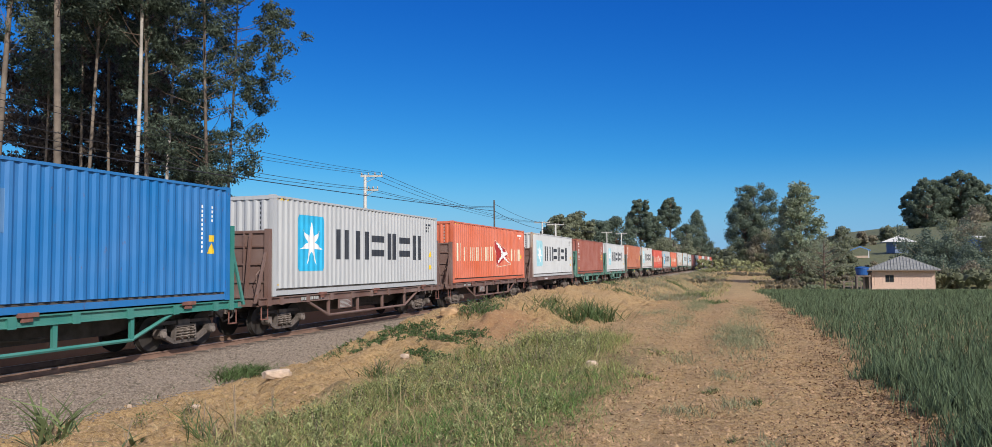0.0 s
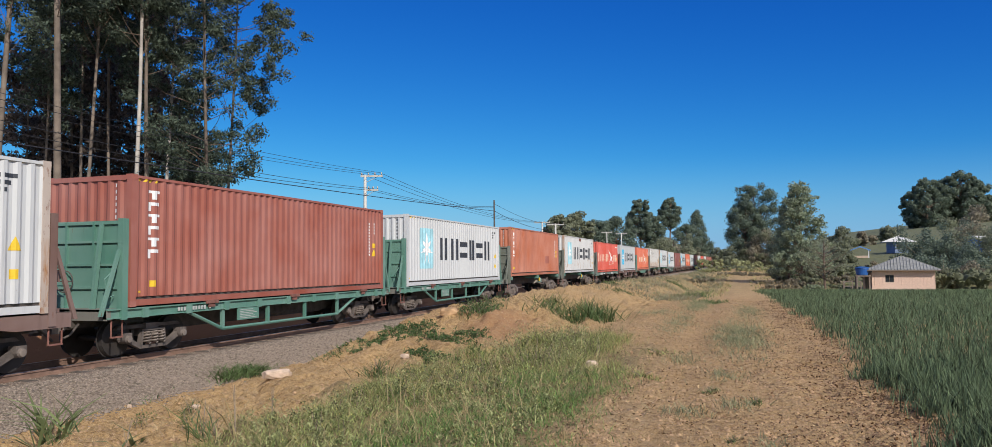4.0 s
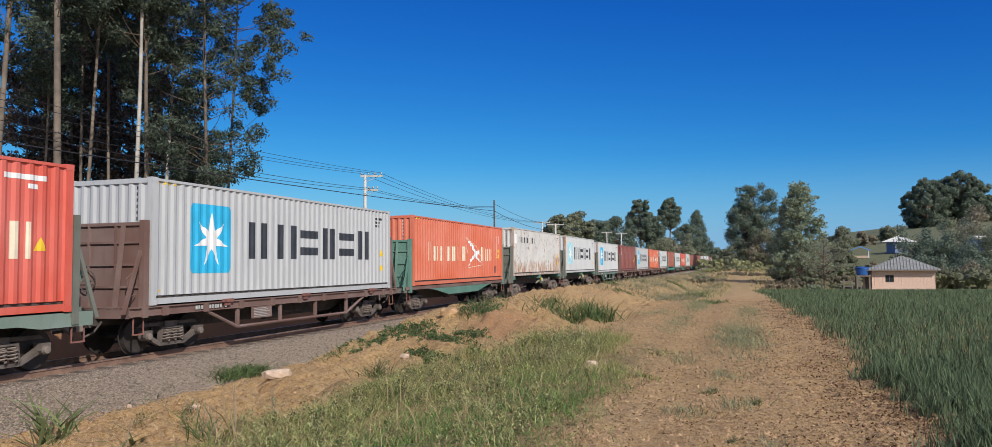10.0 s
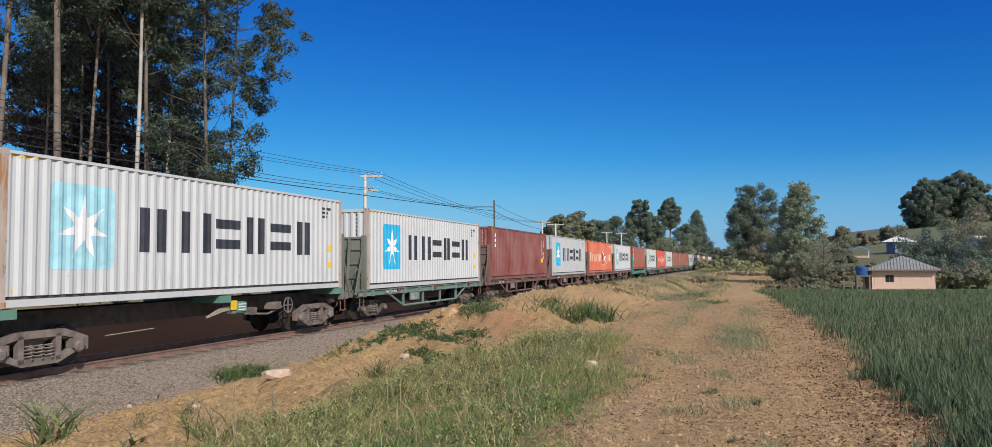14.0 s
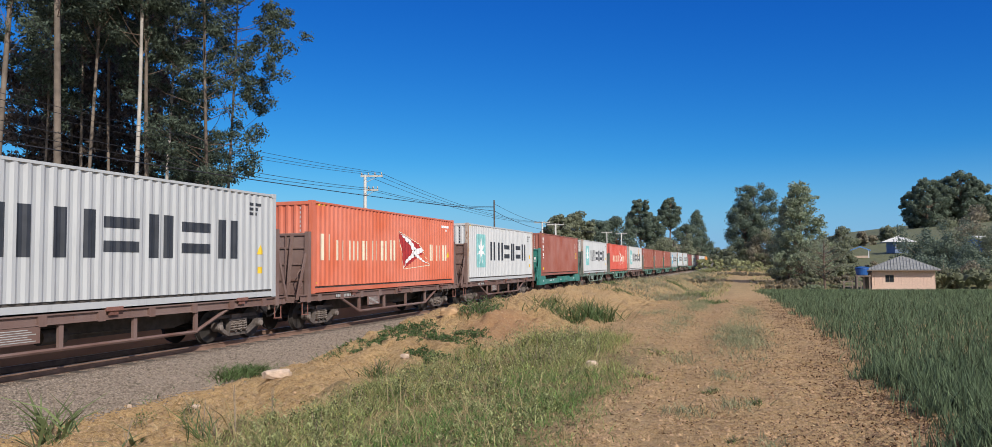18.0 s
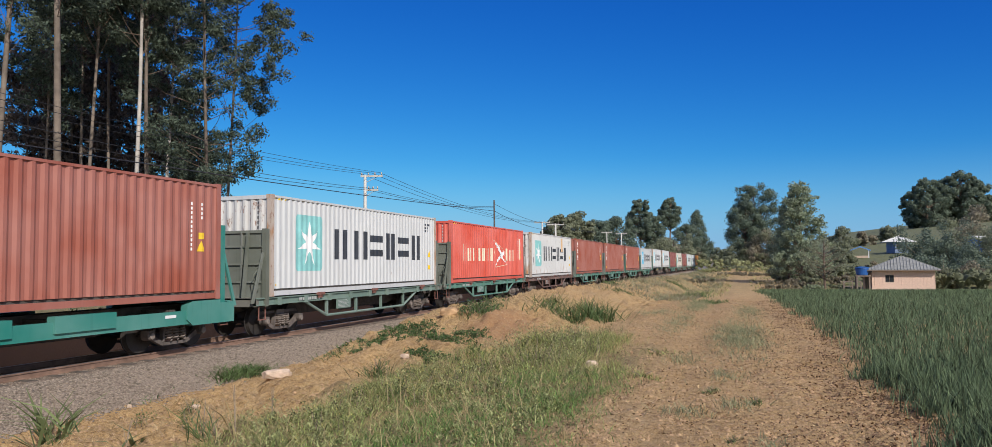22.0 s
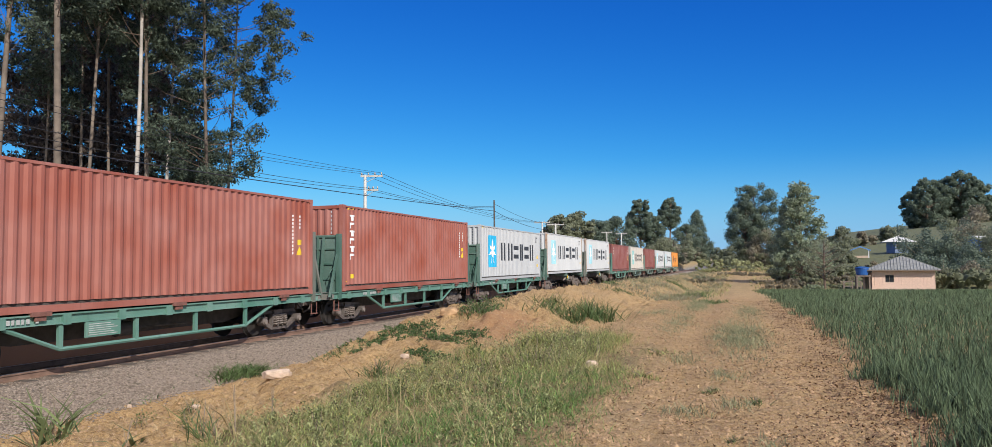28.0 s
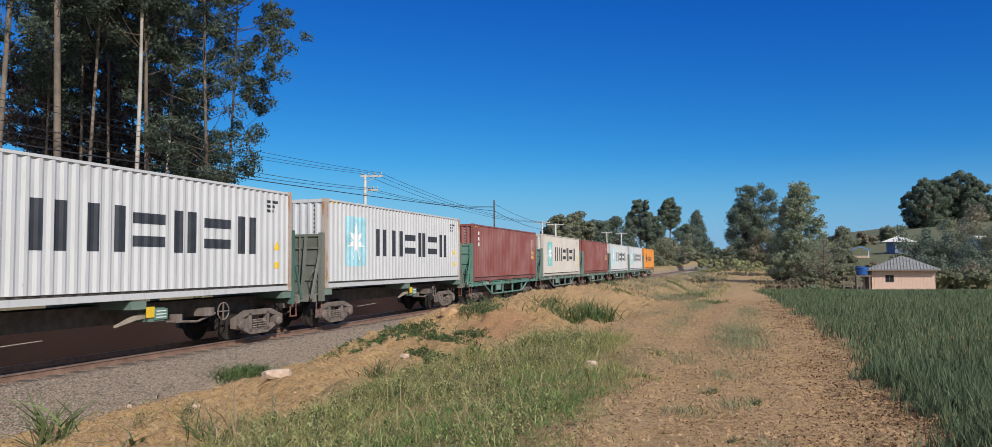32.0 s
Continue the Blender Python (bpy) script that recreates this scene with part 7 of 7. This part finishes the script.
        for v in bm.verts:
            k = 1 + 0.28 * noise.noise(v.co * 1.3 + Vector((i * 7, 0, 0))) + 0.1 * noise.noise(v.co * 4 + Vector((0, i * 5, 0)))
            q = v.co * k
            v.co = (max(-0.8, min(0.85, q.x)) * a, max(-0.8, min(0.8, q.y)) * b, max(-0.7, min(0.75, q.z)) * c)
        me = bpy.data.meshes.new("rock")
        bm.to_mesh(me)
        bm.free()
        me.materials.append(MAT["rock" if i < 5 else "clod"])
        me.shade_flat()
        tagged(new("rock", me), "pale angular rock lying on the bank", "rock", "rocks").matrix_basis = pose(x, y, g(x, y) + 0.35 * c, 0, 0, rz)


build_near_plants()


# ---- poles and wires ----
def build_pole(label, x, y, top, mat, r=0.12, arms=(), name="utility_pole", arm_turn=0.0):
    z0 = g(x, y) - 0.3
    p = thing(name, label, "utility pole", "poles along the line", pose(x, y, z0, 0, 0, arm_turn))
    high = top - z0
    part("shaft", Geo().tube([(0, 0, 0), (0, 0, high)], [r * 1.25, r * 0.8], 10), MAT[mat], p, smooth=True)
    for dz, half, side in arms:
        arm = part("cross_arm", Geo().box((-half + side, -0.05, high - dz - 0.06), (half + side, 0.05, high - dz + 0.06)), MAT[mat], p)
        for k in (-0.9, -0.3, 0.3, 0.9):
            part("insulator", Geo().tube([(k * half + side, 0, high - dz + 0.06), (k * half + side, 0, high - dz + 0.14), (k * half + side, 0, high - dz + 0.26)], [0.03, 0.06, 0.03], 8), MAT["insulator"], arm)
        part("brace", Geo().tube([(side + half * 0.6, 0.04, high - dz), (0, 0.04, high - dz - 0.45)], 0.02, 5), MAT[mat], p)
    return p


def wire(a, b, sag, r=0.012, label="thin dark overhead wire"):
    a, b = Vector(a), Vector(b)
    pts = []
    for k in range(25):
        t = k / 24
        q = a.lerp(b, t)
        q.z -= sag * 4 * t * (1 - t)
        pts.append(tuple(q))
    tagged(new("overhead_wire", Geo().tube(pts, r, 5).mesh("overhead_wire", MAT["wire"])), label, "wire", "overhead wires")


def build_poles():
    x1, y1, z1 = (-24.00, 45.95, 7.67)
    build_pole("pale concrete power pole with cross arm and insulators", x1, y1, z1, "concrete", 0.12, [(0.1, 0.75, 0.45), (1.05, 0.5, 0.4)], arm_turn=16)
    x2, y2, z2 = (-19.50, 60.57, 6.88)
    build_pole("dark slim wooden pole", x2, y2, z2, "pole_wood", 0.075)
    spots = [(-26.00, 102.69, 7.23), (-22.00, 93.76, 6.46), (-26.00, 157.60, 7.72), (-22.00, 150.99, 7.15), (-26.00, 205.46, 9.90)]
    for i, (x, y, z) in enumerate(spots):
        build_pole("distant pale power pole with cross arm", x, y, z, "concrete", 0.13, [(0.15, 1.1, 0.0)], arm_turn=10)
    # wires from the near side past the first pole, and on
    xa, ya, za = (-24.00, 18.37, 7.06)
    for dx, top, sag in ((-0.3, 0.05, 0.25), (0.5, 0.05, 0.28), (1.1, 0.05, 0.22)):
        wire((xa + dx, ya, za + 0.1 * dx + 0.2), (x1 + dx, y1, z1 + 0.1), sag, 0.011)
        x3, y3, z3 = spots[0]
        wire((x1 + dx, y1, z1 + 0.1), (x3 + dx, y3, z3 - 0.1), 0.9, 0.014)
    xb, yb, zb = (-24.00, 18.37, 6.74)
    for k in range(2):
        wire((xb, yb, zb - 0.35 * k), (x1 + 0.4, y1, z1 - 0.95 - 0.12 * k), 0.3, 0.014)
        wire((x1 + 0.4, y1, z1 - 0.95 - 0.12 * k), (x2, y2, z2 - 0.55 - 0.1 * k), 0.35, 0.014)
    xc, yc, zc = (-19.50, 14.95, 5.15)
    wire((xc, yc, zc), (x2, y2, 5.96), 0.15, 0.02, "thick dark overhead cable")
    x4, y4, z4 = spots[1]
    wire((x2, y2, z2 - 0.3), (x4, y4, z4), 0.5, 0.016)
    wire((x2, y2, 5.96), (x4, y4, z4 - 0.8), 0.5, 0.02, "thick dark overhead cable")
    for a, b in ((0, 2), (2, 4)):
        for dx in (-0.8, 0.8):
            wire((spots[a][0] + dx, spots[a][1], spots[a][2]), (spots[b][0] + dx, spots[b][1], spots[b][2]), 0.6, 0.018)


build_poles()


# ---- houses ----
def build_house(name, label, at, wide, deep, wall_h, roof_h, wall, roof, eave=0.5, hip=True, boards=0, windows=((0.3, 0.9, 0.8, 0.8),), turn=0.0):
    x, y = at
    h = thing(name, label, "house", "", pose(x, y, g(x, y) - 0.05, 0, 0, turn))
    t = 0.12
    hw, hd = wide / 2, deep / 2
    # front wall with openings
    cuts = sorted((w[0] - hw, w[0] - hw + w[2], w[1], w[1] + w[3]) for w in windows)
    fw, x0 = Geo(), -hw
    for a, b, c, d in cuts:
        fw.box((x0, -hd, 0), (a, -hd + t, wall_h))
        fw.box((a, -hd, 0), (b, -hd + t, c))
        fw.box((a, -hd, d), (b, -hd + t, wall_h))
        x0 = b
    fw.box((x0, -hd, 0), (hw, -hd + t, wall_h))
    front = part("front_wall", fw, MAT[wall], h)
    part("side_wall", Geo().box((-hw, -hd + t, 0), (-hw + t, hd - t, wall_h)), MAT[wall], h)
    part("side_wall", Geo().box((hw - t, -hd + t, 0), (hw, hd - t, wall_h)), MAT[wall], h)
    part("rear_wall", Geo().box((-hw, hd - t, 0), (hw, hd, wall_h)), MAT[wall], h)
    for a, b, c, d in cuts:
        win = part("window", Geo().box((a + 0.06, -hd + 0.04, c + 0.06), (b - 0.06, -hd + 0.06, d - 0.06)), MAT["glass"], h)
        part("frame", Geo().box((a, -hd - 0.015, c), (b, -hd + 0.05, c + 0.06)).box((a, -hd - 0.015, d - 0.06), (b, -hd + 0.05, d)).box((a, -hd - 0.015, c + 0.06), (a + 0.06, -hd + 0.05, d - 0.06)).box((b - 0.06, -hd - 0.015, c + 0.06), (b, -hd + 0.05, d - 0.06)).box(((a + b) / 2 - 0.025, -hd - 0.01, c + 0.06), ((a + b) / 2 + 0.025, -hd + 0.04, d - 0.06)), MAT["timber"], win)
    # upright boards with cover strips
    if boards:
        strip = Geo().box((-0.022, -0.022, 0.02), (0.022, 0.0, wall_h - 0.02)).mesh("board_strip", MAT[wall])
        n = int(wide / boards)
        for k in range(n + 1):
            sx = -hw + wide * k / n
            if not any(a - 0.03 < sx < b + 0.03 for a, b, c, d in cuts):
                part("board_strip", strip, None, front, at=Matrix.Translation((sx, -hd, 0)))
    # roof
    ew, ed, z0, z1 = hw + eave, hd + eave, wall_h - 0.02, wall_h + roof_h
    rw = max(0.0, hw - hd) if hip else ew
    if not hip:
        rw = ew

    def slab(pts, key):
        n = len(pts)
        return Geo().add([tuple(q) for q in pts] + [(q[0], q[1], q[2] - 0.06) for q in pts], [tuple(range(n)), tuple(range(n, 2 * n))[::-1]] + [(k, (k + 1) % n, n + (k + 1) % n, n + k) for k in range(n)])
    ridge_a, ridge_b = (-rw, 0, z1), (rw, 0, z1)
    planes = [[(-ew, -ed, z0), (ew, -ed, z0), ridge_b, ridge_a], [(ew, ed, z0), (-ew, ed, z0), ridge_a, ridge_b]]
    if hip:
        planes += [[(ew, -ed, z0), (ew, ed, z0), ridge_b], [(-ew, ed, z0), (-ew, -ed, z0), ridge_a]]
    for i, pl in enumerate(planes):
        rp = part("roof_slope", slab(pl, i), MAT[roof], h)
        # corrugation ribs up the slope
        lo_a, lo_b = Vector(pl[0]), Vector(pl[1])
        hi_a, hi_b = Vector(pl[-1]), Vector(pl[2])
        n = max(6, int((lo_b - lo_a).length / 0.32))
        ribs = Geo()
        ax = (lo_b - lo_a).normalized()
        nrm = ax.cross((hi_a - lo_a)).normalized()
        mid = (hi_a + hi_b) / 2
        for k in range(n + 1):
            s = lo_a.lerp(lo_b, k / n)
            # up the slope until the plane's upper or hip edge
            d = (s - lo_a).length
            full = (lo_b - lo_a).length
            ha = (hi_a - lo_a).dot(ax)
            hb = (hi_b - lo_a).dot(ax)
            f = 1.0
            if d < ha:
                f = d / ha if ha > 0 else 1
            elif d > hb:
                f = (full - d) / (full - hb) if full > hb else 1
            up = (mid - (lo_a + ax * (mid - lo_a).dot(ax))) * f
            if up.length > 0.05:
                ribs.tube([s + nrm * 0.01, s + up + nrm * 0.01], 0.055, 5, False)
        part("corrugation", ribs, MAT[roof], rp)
    part("ridge_cap", Geo().tube([ridge_a if rw > 0 else (-0.1, 0, z1), ridge_b if rw > 0 else (0.1, 0, z1)], 0.1, 6), MAT[roof], h)
    if not hip:
        for sx in (-1, 1):
            part("gable", Geo().prism([(-hd, wall_h), (hd, wall_h), (0, z1 - 0.1)], 0, min(sx * hw, sx * (hw - t)), max(sx * hw, sx * (hw - t))), MAT[wall], h)
    return h


def build_houses():
    x, y = spot(10.50, 100.5)
    build_house("farm_house", "small salmon board house with weathered hipped roof", (x, y), 6.3, 5.7, 2.45, 1.45, "house_wood", "roof_sheet", 0.6, True, 0.27, ((1.35, 1.0, 0.9, 0.85),), turn=-9)
    fh = bpy.data.objects["farm_house"]
    ax = part("annex", Geo().box((-4.15, -1.9, 0), (-3.16, 1.2, 2.15)), MAT["house_wood"], fh)
    part("annex_roof", Geo().box((-4.3, -2.1, 2.16), (-3.1, 1.4, 2.24)), MAT["roof_sheet"], ax)
    part("doorway", Geo().box((-3.9, -1.93, 0.05), (-3.4, -1.905, 1.85)), MAT["timber"], ax, "dark timber door")
    part("plinth", Geo().box((-3.2, -2.91, -0.1), (3.2, -2.86, 0.18)), MAT["concrete"], fh)
    part("fascia", Geo().box((-3.74, -3.48, 2.30), (3.74, -3.44, 2.42)), MAT["timber"], fh)
    x, y = spot(8.10, 97.5)
    tk = thing("water_tank", "round blue plastic water tank on posts", "water tank", "", pose(x, y, g(x, y)))
    part("tank", Geo().tube([(0, 0, 1.75), (0, 0, 1.8), (0, 0, 2.5), (0, 0, 2.6)], [0.5, 0.62, 0.75, 0.7], 20), MAT["tank"], tk, smooth=False)
    part("lid", Geo().tube([(0, 0, 2.6), (0, 0, 2.66), (0, 0, 2.76)], [0.78, 0.78, 0.3], 20), MAT["tank"], tk)
    part("platform", Geo().box((-0.8, -0.8, 1.62), (0.8, 0.8, 1.75)), MAT["timber"], tk)
    for sx in (-0.65, 0.65):
        for sy in (-0.65, 0.65):
            part("post", Geo().box((sx - 0.08, sy - 0.08, -0.1), (sx + 0.08, sy + 0.08, 1.62)), MAT["timber"], tk)
    x, y = spot(8.02, 160)
    sh = thing("open_shed", "small open shed with white posts and blue gable", "shed", "", pose(x, y, g(x, y), 0, 0, -8) @ Matrix.Scale(0.72, 4))
    for sx in (-2.0, 2.0):
        part("side_wall", Geo().box((sx - 0.07, -1.6, 0), (sx + 0.07, 2.2, 2.1)), MAT["white_wall"], sh)
        part("roof_slope", Geo().add([(0, -2.1, 3.05), (sx * 1.25, -2.1, 2.05), (sx * 1.25, 2.4, 2.05), (0, 2.4, 3.05), (0, -2.1, 2.95), (sx * 1.25, -2.1, 1.95), (sx * 1.25, 2.4, 1.95), (0, 2.4, 2.95)],
                                     [(0, 1, 2, 3), (4, 7, 6, 5), (0, 4, 5, 1), (1, 5, 6, 2), (2, 6, 7, 3), (3, 7, 4, 0)]), MAT["white_roof"], sh)
        part("barge_board", Geo().add([(0, -2.16, 3.1), (sx * 1.27, -2.16, 2.08), (sx * 1.27, -2.16, 1.85), (0, -2.16, 2.85), (0, -2.11, 3.1), (sx * 1.27, -2.11, 2.08), (sx * 1.27, -2.11, 1.85), (0, -2.11, 2.85)],
                                      [(0, 1, 2, 3), (4, 7, 6, 5), (0, 4, 5, 1), (1, 5, 6, 2), (2, 6, 7, 3), (3, 7, 4, 0)]), MAT["blue_paint"], sh)
        part("post", Geo().box((sx - 0.12, -1.95, 0), (sx + 0.12, -1.7, 2.1)), MAT["white_wall"], sh)
    part("low_wall", Geo().box((-1.88, -1.9, 0), (1.88, -1.75, 0.6)), MAT["rock"], sh)
    x, y = spot(10.35, 168)
    build_house("bungalow", "pale-roofed house behind bushes, blue walls darkened for porch shade", (x, y), 3.2, 3.0, 2.25, 1.15, "porch_shade_wall", "white_roof", 0.7, True, 0, ((0.3, 0.7, 0.8, 1.0), (1.9, 0.7, 0.8, 1.0)), turn=20)
    x, y = spot(15.36, 150)
    build_house("cottage", "blue house with pale roof behind bushes", (x, y), 4.0, 5.0, 2.6, 0.9, "blue_paint", "white_roof", 0.5, False, 0, ((1.0, 1.0, 1.0, 1.0),), turn=20)
    # timber frame and fence by the house
    x, y = spot(7.47, 97)
    fr = thing("timber_rack", "low grey timber rack beside the field", "rack", "", pose(x, y, g(x, y)))
    for sx in (-0.9, 0.0, 0.9):
        part("post", Geo().box((sx - 0.06, -0.06, -0.1), (sx + 0.06, 0.06, 1.0)), MAT["timber"], fr)
    part("beam", Geo().box((-1.0, -0.07, 1.0), (1.0, 0.07, 1.1)), MAT["timber"], fr)
    part("beam", Geo().box((-1.0, -0.05, 0.45), (1.0, 0.05, 0.55)), MAT["timber"], fr)
    # posts by the line's end
    for i, (b, far, high) in enumerate([(-5.27, 215, 7), (-4.50, 240, 7.5), (-5.00, 225, 3)]):
        x, y = spot(b, far)
        p = thing("fence_post", "slim dark post beside the line", "post", "posts by the line", pose(x, y, g(x, y) - 0.2))
        part("shaft", Geo().tube([(0, 0, 0), (0.03, 0, high)], [0.13, 0.09], 7), MAT["pole_wood"], p)
    # banana plants by the house
    global rng
    for i, (b, far, high) in enumerate([(12.93, 101, 3.4), (13.39, 104, 3.8), (13.85, 99, 3.2), (14.26, 103, 3.9), (14.78, 100, 3.3), (15.22, 104, 3.6), (12.68, 106, 3.0)]):
        rng = np.random.default_rng(700 + i)
        x, y = spot(b, far)
        bp = thing("banana_plant", "banana plant with ragged grey-green leaves", "banana plant", "banana plants", pose(x, y, g(x, y) - 0.05, 0, 0, 50 * i))
        high *= 0.8
        part("stem", Geo().tube([(0, 0, 0), (0.05, 0, high * 0.3)], [0.16, 0.09], 8), MAT["banana"], bp)
        for k in range(15):
            a = k * 2.4 + rng.uniform(-0.3, 0.3)
            out, up = rng.uniform(0.7, 1.7), rng.uniform(0.45, 1.0) * high
            geo, n = Geo(), 8
            verts = []
            for j in range(n + 1):
                t = j / n
                r, z = out * t, high * 0.12 + up * (2.1 * t - 1.55 * t * t)
                w = 0.30 * math.sin(math.pi * min(1, 0.12 + 0.88 * t)) * (0.8 + 0.35 * (j % 2))
                for sgn in (-1, 0, 1):
                    verts.append((r * math.cos(a) - sgn * w * math.sin(a), r * math.sin(a) + sgn * w * math.cos(a), z - 0.35 * abs(sgn) * w))
            geo.add(verts, [(3 * j + q, 3 * j + q + 1, 3 * j + q + 4, 3 * j + q + 3) for j in range(n) for q in (0, 1)])
            part("leaf", geo, MAT["banana"], bp)


build_houses()


# ---- what moves ----
def motions():
    times = [0.5 * k for k in range(65)]
    for i, (con, wag, deck) in enumerate(TRAIN):
        middle = FRONTS[i] + HALF_L
        rows = [(t, line_pose(middle - run(t))) for t in times]
        walk(wag, rows)
        walk(con, [(t, m @ Matrix.Translation((0, 0, deck))) for t, m in rows])
    turned = {}
    for ob in list(scene.objects):
        if ob.get("axle") is None:
            continue
        sy = int(ob["axle"])
        if sy not in turned:
            at = ob.matrix_basis.translation.copy()
            walk(ob, [(k / 30.0, pose(at.x, at.y, at.z, math.degrees(run(k / 30.0) / 0.435))) for k in range(961)])
            turned[sy] = ob.animation_data
        else:
            keys = ob.animation_data_create()
            keys.action = turned[sy].action
            keys.action_slot = turned[sy].action_slot
            ob.rotation_mode = "QUATERNION"


motions()
